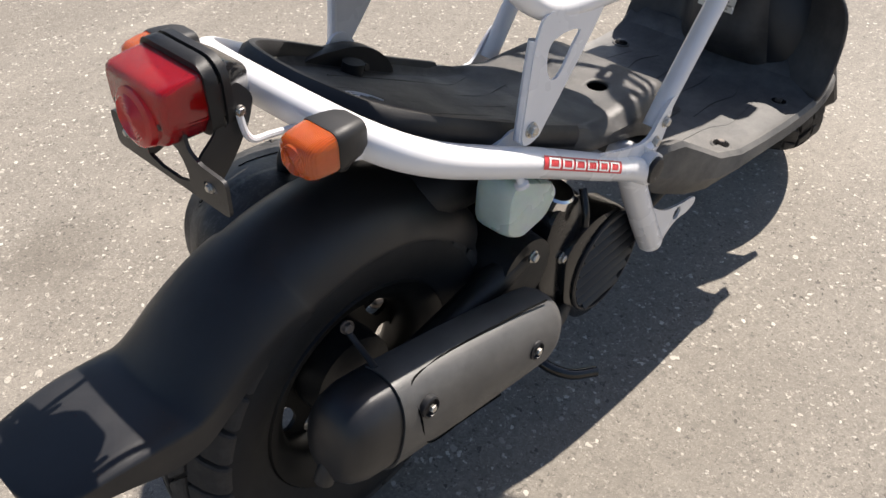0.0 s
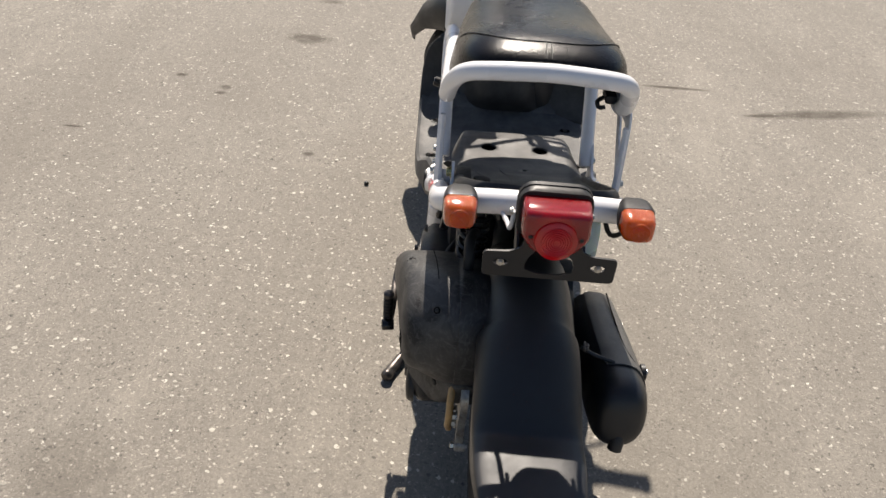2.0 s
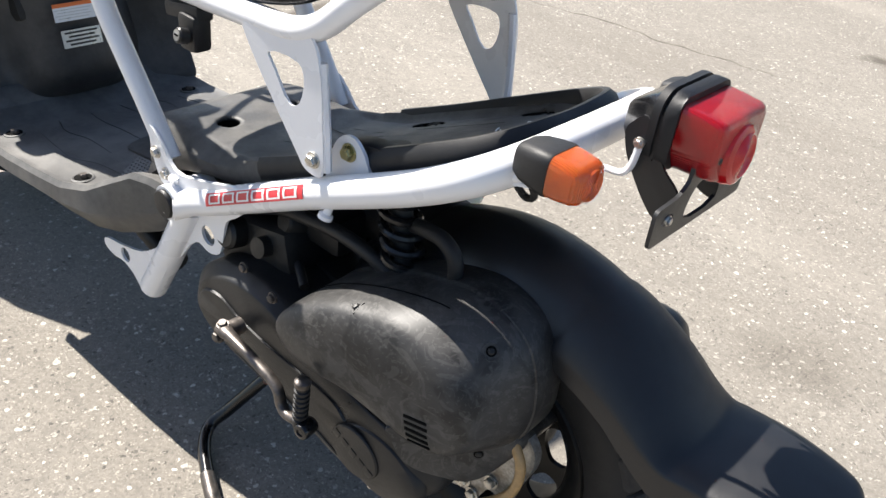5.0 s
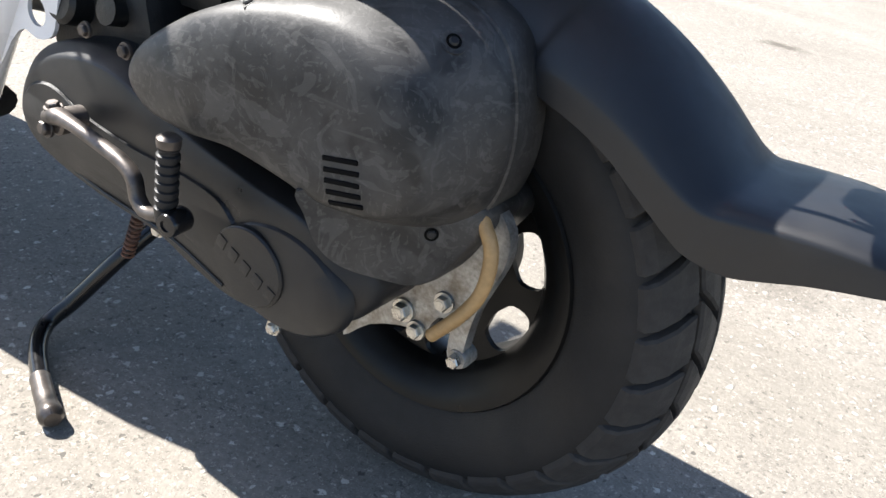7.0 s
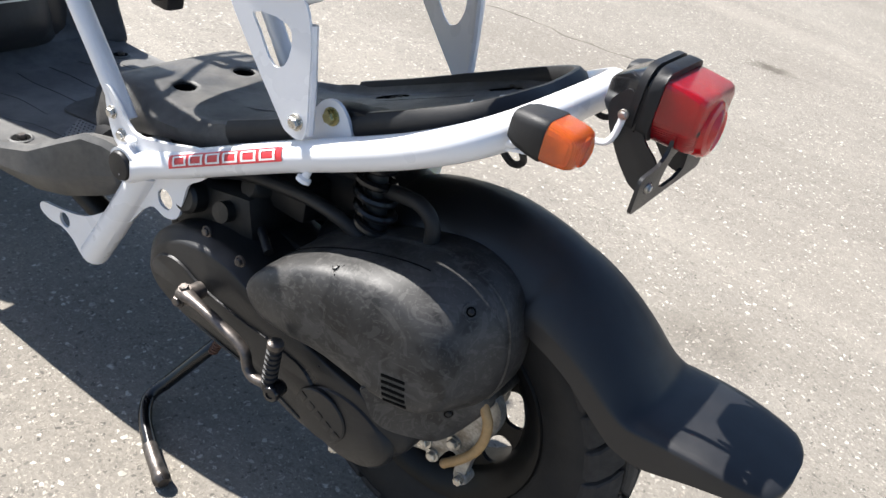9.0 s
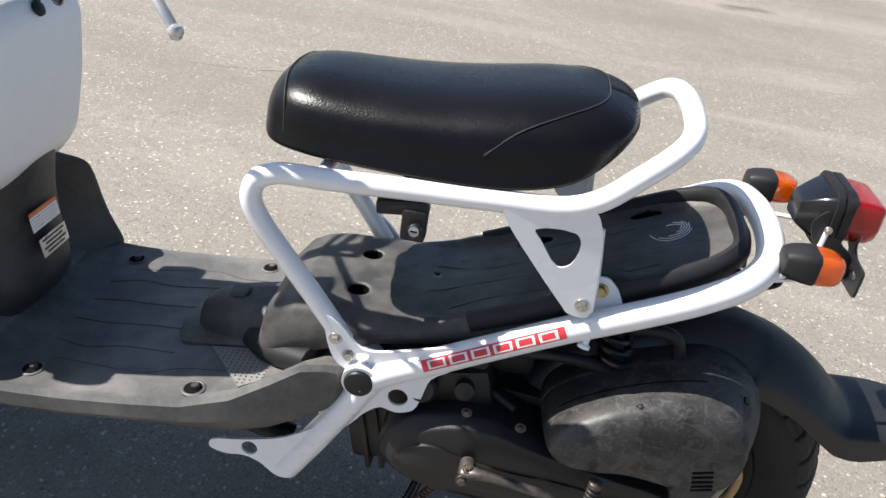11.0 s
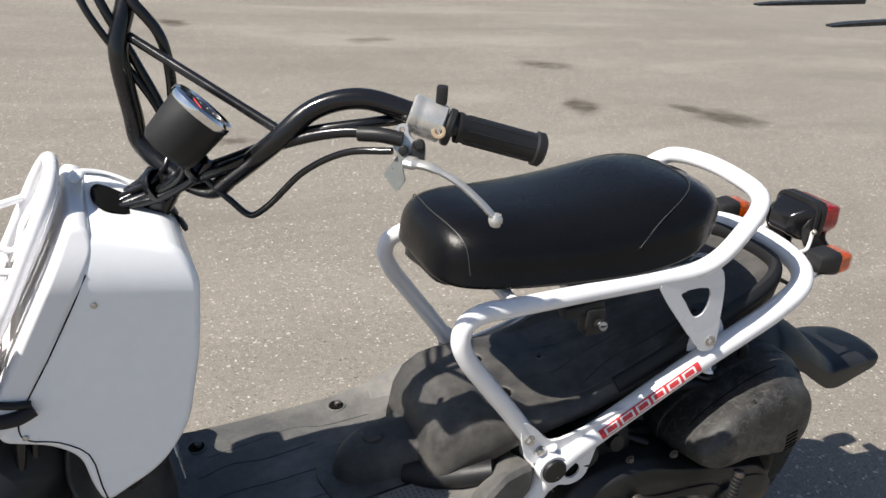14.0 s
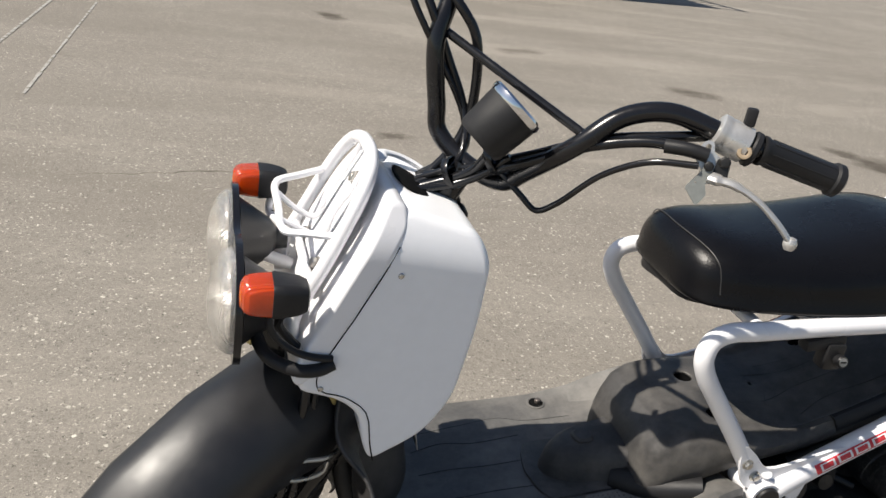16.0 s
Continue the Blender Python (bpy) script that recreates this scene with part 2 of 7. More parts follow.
def asphalt():
    """Old sun-bleached asphalt: pale binder, light and dark chippings, broad stains."""
    m = bpy.data.materials.new("old_asphalt")
    m.use_nodes = True
    nt = m.node_tree
    n, l = nt.nodes, nt.links
    b = n["Principled BSDF"]
    tc = n.new("ShaderNodeTexCoord")

    def tex(kind, s, **kw):
        t = n.new(kind)
        t.inputs["Scale"].default_value = s
        for k, v in kw.items():
            t.inputs[k].default_value = v
        l.new(tc.outputs["Object"], t.inputs["Vector"])
        return t

    def warp(amount, s):
        """The place, shaken a little, so that no chipping is round."""
        t = tex("ShaderNodeTexNoise", s, Detail=2.0)
        sub_ = n.new("ShaderNodeVectorMath")
        sub_.operation = "SUBTRACT"
        l.new(t.outputs["Color"], sub_.inputs[0])
        sub_.inputs[1].default_value = (0.5, 0.5, 0.5)
        sc = n.new("ShaderNodeVectorMath")
        sc.operation = "SCALE"
        sc.inputs["Scale"].default_value = amount
        l.new(sub_.outputs[0], sc.inputs[0])
        ad = n.new("ShaderNodeVectorMath")
        l.new(tc.outputs["Object"], ad.inputs[0])
        l.new(sc.outputs[0], ad.inputs[1])
        return ad.outputs[0]

    def rng(src, a, b_, c, d):
        r = n.new("ShaderNodeMapRange")
        for k, v in zip(("From Min", "From Max", "To Min", "To Max"), (a, b_, c, d)):
            r.inputs[k].default_value = v
        l.new(src, r.inputs["Value"])
        return r.outputs[0]

    def mix(fac, a, bb):
        x = n.new("ShaderNodeMix")
        x.data_type = "RGBA"
        l.new(fac, x.inputs["Factor"])
        for s, v in (("A", a), ("B", bb)):
            if isinstance(v, tuple):
                x.inputs[s].default_value = (*v, 1)
            else:
                l.new(v, x.inputs[s])
        return x.outputs["Result"]

    def mul(a, bb):
        x = n.new("ShaderNodeMath")
        x.operation = "MULTIPLY"
        l.new(a, x.inputs[0])
        l.new(bb, x.inputs[1])
        return x.outputs[0]
    broad = tex("ShaderNodeTexNoise", 0.9, Detail=5.0, Roughness=0.6)
    grain = tex("ShaderNodeTexNoise", 160.0, Detail=4.0, Roughness=0.75)
    mid = tex("ShaderNodeTexNoise", 9.0, Detail=6.0, Roughness=0.65)
    col = mix(rng(broad.outputs["Fac"], 0.35, 0.65, 0, 1), (0.235, 0.212, 0.180), (0.285, 0.262, 0.225))
    col = mix(rng(mid.outputs["Fac"], 0.35, 0.7, 0.0, 0.45), col, (0.185, 0.168, 0.145))
    col = mix(rng(grain.outputs["Fac"], 0.35, 0.62, 0.0, 0.55), col, (0.115, 0.105, 0.092))
    mottle = tex("ShaderNodeTexNoise", 46.0, Detail=3.0, Roughness=0.6)
    col = mix(rng(mottle.outputs["Fac"], 0.50, 0.66, 0.0, 0.42), col, (0.125, 0.114, 0.100))
    # chippings
    height = grain.outputs["Fac"]

    def plus(a, bb, k):
        x = n.new("ShaderNodeMath")
        x.operation = "MULTIPLY_ADD"
        l.new(bb, x.inputs[0])
        x.inputs[1].default_value = k
        l.new(a, x.inputs[2])
        return x.outputs[0]
    for s, share, size, tint in ((50.0, 0.945, 0.32, (0.52, 0.49, 0.425)), (66.0, 0.90, 0.28, (0.075, 0.07, 0.062)), (78.0, 0.90, 0.33, (0.60, 0.57, 0.50)), (105.0, 0.87, 0.36, (0.54, 0.50, 0.435)), (170.0, 0.80, 0.36, (0.42, 0.385, 0.33)), (300.0, 0.72, 0.42, (0.38, 0.345, 0.29)), (140.0, 0.85, 0.40, (0.075, 0.07, 0.062)), (260.0, 0.75, 0.45, (0.10, 0.09, 0.08))):
        v = tex("ShaderNodeTexVoronoi", s, Randomness=1.0)
        l.new(warp(0.014, s * 1.1), v.inputs["Vector"])
        sep = n.new("ShaderNodeSeparateColor")
        l.new(v.outputs["Color"], sep.inputs[0])
        pick = rng(sep.outputs["Red"], share, share + 0.02, 0, 1)
        dot = rng(v.outputs["Distance"], size - 0.06, size, 1, 0)
        chip = mul(pick, dot)
        col = mix(mul(chip, rng(sep.outputs["Green"], 0, 1, 0.30, 0.95)), col, tint)
        if s < 110:
            height = plus(height, chip, 0.9 if tint[0] > 0.2 else -0.9)
    # long sweeping bands, a little lighter and darker, and cracks
    sm_ = n.new("ShaderNodeMapping")
    sm_.inputs["Rotation"].default_value = (0, 0, radians(24))
    sm_.inputs["Scale"].default_value = (0.35, 1.5, 1.0)
    l.new(tc.outputs["Object"], sm_.inputs["Vector"])
    bands = tex("ShaderNodeTexNoise", 1.0, Detail=6.0, Roughness=0.62, Distortion=0.5)
    l.new(sm_.outputs[0], bands.inputs["Vector"])
    col = mix(rng(bands.outputs["Fac"], 0.50, 0.66, 0, 0.42), col, (0.15, 0.135, 0.112))
    col = mix(rng(bands.outputs["Fac"], 0.46, 0.32, 0, 0.35), col, (0.34, 0.31, 0.265))
    # drips, oil spots and scuffs: place, half length, half width, turn, strength
    shaken = warp(0.16, 5.0)
    for px_, py_, a_, b_, turn, strength in STAINS:
        mp_ = n.new("ShaderNodeMapping")
        mp_.vector_type = "TEXTURE"
        mp_.inputs["Location"].default_value = (px_, py_, 0)
        mp_.inputs["Rotation"].default_value = (0, 0, radians(turn))
        mp_.inputs["Scale"].default_value = (a_, b_, 1)
        l.new(shaken if a_ > 0.05 else tc.outputs["Object"], mp_.inputs["Vector"])
        ln_ = n.new("ShaderNodeVectorMath")
        ln_.operation = "LENGTH"
        l.new(mp_.outputs[0], ln_.inputs[0])
        spot = rng(ln_.outputs["Value"], 1.10, 0.45, 0, min(1.0, strength * 1.25))
        col = mix(mul(spot, rng(mid.outputs["Fac"], 0.3, 0.6, 0.45, 1.0)), col, (0.060, 0.050, 0.038))
    stain = tex("ShaderNodeTexNoise", 1.7, Detail=8.0, Roughness=0.7, Distortion=0.6)
    col = mix(rng(stain.outputs["Fac"], 0.62, 0.74, 0, 0.35), col, (0.12, 0.105, 0.085))
    l.new(col, b.inputs["Base Color"])
    b.inputs["Roughness"].default_value = 0.85
    b.inputs["Specular IOR Level"].default_value = 0.3
    bp = n.new("ShaderNodeBump")
    bp.inputs["Strength"].default_value, bp.inputs["Distance"].default_value = 0.55, 0.0025
    l.new(height, bp.inputs["Height"])
    l.new(bp.outputs[0], b.inputs["Normal"])
    return m


ASPHALT = asphalt()


# ---- mesh helpers ----
def part(name, bm, material, parent=None, label="", smooth=38):
    """Links a bmesh as one mesh object, under a thing or a part."""
    bmesh.ops.recalc_face_normals(bm, faces=bm.faces)
    me = bpy.data.meshes.new(name)
    bm.to_mesh(me)
    bm.free()
    me.shade_smooth()
    if smooth:
        me.set_sharp_from_angle(angle=radians(smooth))
    me.materials.append(material)
    ob = new(name, me)
    ob.parent = parent
    return tagged(ob, label) if label else ob


def thing(name, label, category, group=""):
    return tagged(new(name), label, category, group)


def curve_points(pts, steps=8, closed=False):
    """A smooth line through the points."""
    P = [Vector(p) for p in pts]
    n, out = len(P), []
    for i in range(n if closed else n - 1):
        if closed:
            a, b, c, d = P[i - 1], P[i], P[(i + 1) % n], P[(i + 2) % n]
        else:
            b, c = P[i], P[i + 1]
            a, d = (P[i - 1] if i else b * 2 - c), (P[i + 2] if i + 2 < n else c * 2 - b)
        ta = tb = None
        la, lb, lc = max((b - a).length, 1e-6) ** 0.5, max((c - b).length, 1e-6) ** 0.5, max((d - c).length, 1e-6) ** 0.5
        m1 = (b - a) / la - (c - a) / (la + lb) + (c - b) / lb
        m2 = (c - b) / lb - (d - b) / (lb + lc) + (d - c) / lc
        m1, m2 = m1 * lb, m2 * lb
        for k in range(steps):
            t = k / steps
            out.append(b * (2 * t**3 - 3 * t**2 + 1) + m1 * (t**3 - 2 * t**2 + t) + c * (3 * t**2 - 2 * t**3) + m2 * (t**3 - t**2))
    if not closed:
        out.append(P[-1])
    return out


def skin(bm, rings, closed_ring=True, caps=True, closed_path=False):
    """Quads between rings of equally many points."""
    vs = [[bm.verts.new(p) for p in r] for r in rings]
    n = len(vs[0])
    pairs = list(zip(vs, vs[1:])) + ([(vs[-1], vs[0])] if closed_path else [])
    for a, b in pairs:
        for i in range(n if closed_ring else n - 1):
            j = (i + 1) % n
            bm.faces.new((a[i], a[j], b[j], b[i]))
    if caps and closed_ring and not closed_path:
        bm.faces.new(vs[0][::-1])
        bm.faces.new(vs[-1])
    return vs


def sweep(bm, line, radius, sides=14, caps=True, flat=1.0, up=None, ends=0.0):
    """A round bar along a line. radius: one, or one for each point. flat: its height over its width."""
    line = [Vector(p) for p in line]
    rings, ref = [], None
    for i, p in enumerate(line):
        d = (line[min(i + 1, len(line) - 1)] - line[max(i - 1, 0)]).normalized()
        if ref is None:
            ref = Vector(up) if up else (Vector((0, 0, 1)) if abs(d.z) < 0.9 else Vector((1, 0, 0)))
        ref = (ref - d * ref.dot(d)).normalized()
        side = d.cross(ref)
        r = radius[i] if isinstance(radius, (list, tuple)) else radius
        rings.append([p + side * (r * math.cos(2 * math.pi * k / sides)) + ref * (r * flat * math.sin(2 * math.pi * k / sides)) for k in range(sides)])
    skin(bm, rings, caps=caps)


def tube(name, pts, radius, material, parent, label="", sides=14, steps=7, straight=False, flat=1.0, up=None):
    bm = bmesh.new()
    sweep(bm, pts if straight else curve_points(pts, steps), radius, sides, flat=flat, up=up)
    return part(name, bm, material, parent, label)


def revolve(bm, profile, centre, axis="y", segments=48, closed=True, m=None):
    """A ring of the profile's (radius, along) points about an axis through centre."""
    rings = []
    for k in range(segments):
        a = 2 * math.pi * k / segments
        c, s = math.cos(a), math.sin(a)
        ring = [Vector((r * c, h, r * s)) for r, h in profile]
        rings.append([(m @ v if m else v + Vector(centre)) for v in ring])
    skin(bm, rings, closed_ring=closed, caps=False, closed_path=True)


def basis(origin, z, x=(1, 0, 0)):
    """A pose whose z axis points along z, and whose x axis lies as near to x as can be."""
    z = Vector(z).normalized()
    x = Vector(x)
    if abs(x.normalized().dot(z)) > 0.999:
        x = Vector((0, 1, 0))
    x = (x - z * x.dot(z)).normalized()
    y = z.cross(x)
    return Matrix.Translation(origin) @ Matrix((x, y, z)).transposed().to_4x4()


def lathe(bm, profile, m, segments=24):
    """A turned body: (radius, height) points about the z axis of the pose m, closed at both ends."""
    rings = [[m @ Vector((max(r, 1e-5) * math.cos(2 * math.pi * k / segments), max(r, 1e-5) * math.sin(2 * math.pi * k / segments), h))
              for k in range(segments)] for r, h in profile]
    skin(bm, rings)


def slab(bm, outline, holes, m, thick, bevel=0.0):
    """A flat plate: an outline and holes in the pose m's xy plane, standing out by thick along its z."""
    faces = []
    edges = []
    for loop in [outline] + list(holes):
        vs = [bm.verts.new((p[0], p[1], 0)) for p in loop]
        edges += [bm.edges.new((vs[i], vs[(i + 1) % len(vs)])) for i in range(len(vs))]
    r = bmesh.ops.triangle_fill(bm, use_beauty=True, use_dissolve=False, edges=edges)
    faces = [g for g in r["geom"] if isinstance(g, bmesh.types.BMFace)]
    made = bmesh.ops.extrude_face_region(bm, geom=faces)
    top = [g for g in made["geom"] if isinstance(g, bmesh.types.BMVert)]
    for v in top:
        v.co.z += thick
    bmesh.ops.transform(bm, matrix=m, verts=list({v for f in faces for v in f.verts} | set(top)))


def round2d(pts, steps=5):
    return [(p.x, p.y) for p in curve_points([(x, y, 0) for x, y in pts], steps, closed=True)]


def fillet2d(pts, r, n=4):
    """The outline with each corner rounded."""
    out = []
    for i, p in enumerate(pts):
        a, b, c = Vector(pts[i - 1]), Vector(p), Vector(pts[(i + 1) % len(pts)])
        d0, d1 = (a - b), (c - b)
        k = min(r, d0.length * 0.45, d1.length * 0.45)
        p0, p1 = b + d0.normalized() * k, b + d1.normalized() * k
        for j in range(n + 1):
            t = j / n
            q = p0 * (1 - t) ** 2 + b * (2 * t * (1 - t)) + p1 * t * t
            out.append((q.x, q.y))
    return out


def circle2d(x, y, r, n=16, ry=None):
    return [(x + r * math.cos(2 * math.pi * k / n), y + (ry or r) * math.sin(2 * math.pi * k / n)) for k in range(n)]


def pillow(bm, outline, levels, m, centre=None):
    """A body with rounded edges: the outline, scaled about its middle, at each (scale, height) level along the pose's z."""
    cx = centre[0] if centre else sum(p[0] for p in outline) / len(outline)
    cy = centre[1] if centre else sum(p[1] for p in outline) / len(outline)
    skin(bm, [[m @ Vector((cx + (x - cx) * s, cy + (y - cy) * s, h)) for x, y in outline] for s, h in levels])


def box(bm, size, m, bevel=0.002):
    r = bmesh.ops.create_cube(bm, size=1, matrix=m @ Matrix.Diagonal((*size, 1)))
    if bevel:
        es = list({e for v in r["verts"] for e in v.link_edges})
        bmesh.ops.bevel(bm, geom=es, offset=bevel, segments=2, affect="EDGES", profile=0.6)


def bolt(parent, at, normal, r=0.0075, material=None, name="bolt", washer=True, cross=False):
    """A hexagon bolt or a crosshead screw."""
    bm = bmesh.new()
    m = basis(at, normal)
    if washer:
        lathe(bm, [(r * 1.35, -0.001), (r * 1.35, 0.0012), (r * 1.3, 0.0016)], m, 20)
    if cross:
        lathe(bm, [(r, 0), (r, r * 0.3), (r * 0.7, r * 0.6), (0.001, r * 0.65)], m, 18)
    else:
        lathe(bm, [(r, 0), (r, r * 0.8), (r * 0.86, r)], m, 6)
        lathe(bm, [(r * 0.62, r), (r * 0.55, r * 1.06)], m, 12)
    return part(name, bm, material or STEEL, parent, smooth=30)




def side_pose(y, towards=1):
    """A pose for (x, z) outlines at a distance y from the middle plane; its z axis points to the left (1) or the right (-1)."""
    return Matrix(((1, 0, 0, 0), (0, 0, towards, y), (0, 1, 0, 0), (0, 0, 0, 1)))


# ---- ground ----
bm = bmesh.new()
bmesh.ops.create_grid(bm, x_segments=40, y_segments=40, size=60)
for v in bm.verts:
    v.co.z = 0.0
ground = tagged(part("ground", bm, ASPHALT, smooth=0), "sun-bleached grey asphalt yard with pale chippings", "asphalt", kind="structure")

# ---- scooter ----
scooter = thing("scooter", "small white tube-frame scooter with a black seat, parked on its stand", "scooter")


def face_up(ob):
    """Turns an open sheet so that its faces look up."""
    if sum(p.normal.z * p.area for p in ob.data.polygons) < 0:
        ob.data.flip_normals()


def sym(pts, s):
    return [(x, y * s, z) for x, y, z in pts]


# frame: main tubes with the rear loop
MAIN_R = 0.0172
LEFT_MAIN = [(0.424, 0.158, 0.388), (0.395, 0.152, 0.406), (0.341, 0.146, 0.432), (0.264, 0.143, 0.473), (0.187, 0.141, 0.514), (0.10, 0.141, 0.558),
             (0.040, 0.140, 0.590), (-0.006, 0.132, 0.618), (-0.029, 0.108, 0.633), (-0.040, 0.065, 0.641), (-0.044, 0.0, 0.644)]
frame_bm = bmesh.new()
sweep(frame_bm, curve_points(LEFT_MAIN + sym(LEFT_MAIN[-2::-1], -1), 6), MAIN_R, 18)
frame_ob = part("main_frame", frame_bm, WHITE, scooter, "white painted steel tube frame")
for s in (1, -1):
    bm = bmesh.new()
    sweep(bm, [(0.424, 0.105 * s, 0.397), (0.424, 0.168 * s, 0.397)], 0.0225, 24)
    part("cross_end", bm, WHITE, frame_ob)
    bm = bmesh.new()
    lathe(bm, [(0.0165, -0.004), (0.0188, 0.0005), (0.0188, 0.0035), (0.017, 0.0058), (0.006, 0.0070), (0.001, 0.007)], basis((0.424, 0.168 * s, 0.397), (0, s, 0)), 28)
    part("end_cap", bm, SOFT_RUBBER, frame_ob, "black rubber end cap")
    # tube down to the floor and its gusset plates
    bm = bmesh.new()
    sweep(bm, curve_points([(0.408, 0.142 * s, 0.392), (0.45, 0.142 * s, 0.318), (0.49, 0.142 * s, 0.250), (0.517, 0.142 * s, 0.206)], 5), [0.019] * 8 + [0.0195] * 8, 16)
    part("down_tube", bm, WHITE, frame_ob)
    bm = bmesh.new()
    slab(bm, round2d([(0.44, 0.335), (0.475, 0.30), (0.52, 0.268), (0.575, 0.250), (0.622, 0.238), (0.624, 0.226), (0.60, 0.219), (0.575, 0.222), (0.55, 0.214), (0.53, 0.198), (0.512, 0.196), (0.49, 0.225), (0.46, 0.27)], 3),
         [circle2d(0.567, 0.237, 0.0115)], side_pose(0.150 * s, s), 0.004)
    part("floor_bracket", bm, WHITE, frame_ob)
    if s < 0:
        continue
    bm = bmesh.new()
    slab(bm, round2d([(0.43, 0.385), (0.39, 0.415), (0.30, 0.442), (0.31, 0.425), (0.335, 0.405), (0.343, 0.375), (0.352, 0.350), (0.375, 0.341), (0.395, 0.345), (0.415, 0.33), (0.43, 0.31), (0.455, 0.285), (0.47, 0.30), (0.45, 0.34)], 3),
         [circle2d(0.374, 0.366, 0.0135)], side_pose(0.140 * s, s), 0.004)
    part("engine_bracket", bm, WHITE, frame_ob)

# seat frame: two side rails and the grab loop
RAIL_R = 0.0132
GUSSET_Y = {1: 0.150, -1: 0.140}
LEFT_RAIL = [(0.452, 0.140, 0.437), (0.49, 0.141, 0.488), (0.535, 0.142, 0.545), (0.570, 0.143, 0.592), (0.580, 0.143, 0.618), (0.574, 0.141, 0.640), (0.552, 0.139, 0.651),
             (0.50, 0.138, 0.654), (0.40, 0.138, 0.661), (0.29, 0.140, 0.669), (0.215, 0.142, 0.677), (0.18, 0.142, 0.693), (0.145, 0.138, 0.724), (0.113, 0.127, 0.752), (0.099, 0.113, 0.764), (0.091, 0.090, 0.770), (0.087, 0.05, 0.774), (0.086, 0.0, 0.776)]
bm = bmesh.new()
RIGHT_RAIL = [(x, -(y - 0.013 * min(1.0, max(0.0, (0.36 - x) / 0.16)) * min(1.0, y / 0.09)), z) for x, y, z in LEFT_RAIL]
sweep(bm, curve_points(LEFT_RAIL + RIGHT_RAIL[-2::-1], 6), RAIL_R, 16)
rails = part("seat_frame", bm, WHITE, scooter, "white tubular seat rails with a rear grab loop")
for s in (1, -1):
    # tab that bolts the rail to the main tube
    bm = bmesh.new()
    slab(bm, round2d([(0.475, 0.478), (0.452, 0.462), (0.425, 0.437), (0.375, 0.446), (0.30, 0.470), (0.285, 0.467), (0.33, 0.447), (0.39, 0.418), (0.43, 0.402), (0.455, 0.408), (0.472, 0.440)], 3), [], side_pose(0.148 * s, s), 0.005)
    part("rail_tab", bm, WHITE, rails)
    bolt(rails, (0.462, 0.153 * s, 0.447), (0, s, 0), 0.0062)
    bolt(rails, (0.443, 0.153 * s, 0.425), (0, s, 0), 0.0062)
    bm = bmesh.new()
    lathe(bm, [(0.005, 0), (0.005, 0.012), (0.008, 0.013), (0.008, 0.017), (0.001, 0.018)], basis((0.423, 0.148 * s, 0.414), (0.1, 0.4 * s, 1)), 14)
    part("frame_stud", bm, WHITE, frame_ob)
    # pressed gusset between the rail and the main tube
    bm = bmesh.new()
    slab(bm, round2d([(0.285, 0.664), (0.278, 0.650), (0.235, 0.598), (0.198, 0.557), (0.188, 0.547), (0.164, 0.547), (0.164, 0.60), (0.172, 0.66), (0.185, 0.682), (0.23, 0.675)], 4),
         [round2d([(0.246, 0.648), (0.200, 0.652), (0.192, 0.640), (0.198, 0.612), (0.212, 0.606), (0.236, 0.634)], 3)], side_pose(GUSSET_Y[s] * s, s), 0.003)
    rim_line = [(0.163, (GUSSET_Y[s] - 0.004) * s, 0.552), (0.166, (GUSSET_Y[s] - 0.003) * s, 0.60), (0.174, (GUSSET_Y[s] - 0.003) * s, 0.66)]
    sweep(bm, curve_points(rim_line, 4), 0.0055, 8)
    part("gusset", bm, WHITE, rails, "white pressed steel gusset with a three-sided hole")
    bolt(rails, (0.174, (GUSSET_Y[s] + 0.0035) * s, 0.562), (0, s, 0), 0.0065)
    # lug on the main tube, on the left only
    bm = bmesh.new()
    slab(bm, round2d([(0.185, 0.530), (0.182, 0.548), (0.168, 0.556), (0.14, 0.552), (0.10, 0.548)] if s < 0 else [(0.185, 0.530), (0.178, 0.565), (0.165, 0.584), (0.148, 0.588), (0.132, 0.575), (0.115, 0.545), (0.10, 0.548)], 3), [], side_pose(0.122 * s, s), 0.004)
    part("tray_lug", bm, WHITE, frame_ob)
    if s > 0:
        bolt(frame_ob, (0.153, 0.1265 * s, 0.571), (0, s, 0), 0.0072, BRASS)
    bm = bmesh.new()
    lathe(bm, [(0.0045, 0), (0.0045, 0.016), (0.008, 0.018), (0.008, 0.022), (0.001, 0.024)], basis((0.155, 0.143 * s, 0.522), (0.2, 0.3 * s, -1)), 14)
    part("cable_hook", bm, WHITE, frame_ob)
    # red decal, its lettering left as plain bars
    bm = bmesh.new()
    dl = Vector((0.182 - 0.345, (0.1409 - 0.1461) * s, 0.5166 - 0.4299))
    u = dl.normalized()
    nrm = Vector((0.18, 0.93 * s, 0.35))
    nrm = (nrm - u * nrm.dot(u)).normalized()
    w = nrm.cross(u) * (1 if s > 0 else -1)
    def strip(a, b, c, d, rise, bm_):
        """A patch on the tube between a and b along it and c and d round it."""
        rows = []
        for i in range(5):
            ang = radians(c + (d - c) * i / 4)
            off = (nrm * math.cos(ang) + w * math.sin(ang)) * (MAIN_R + rise)
            rows.append([base_a + u * a + off, base_a + u * b + off])
        skin(bm_, rows, closed_ring=False, caps=False)
    base_a = Vector((0.345, 0.1461 * s, 0.4299))
    length = dl.length
    strip(0, length, -25, 25, 0.0009, bm)
    decal = part("decal", bm, STICKER_RED, frame_ob, "red decal with white block shapes", smooth=0)
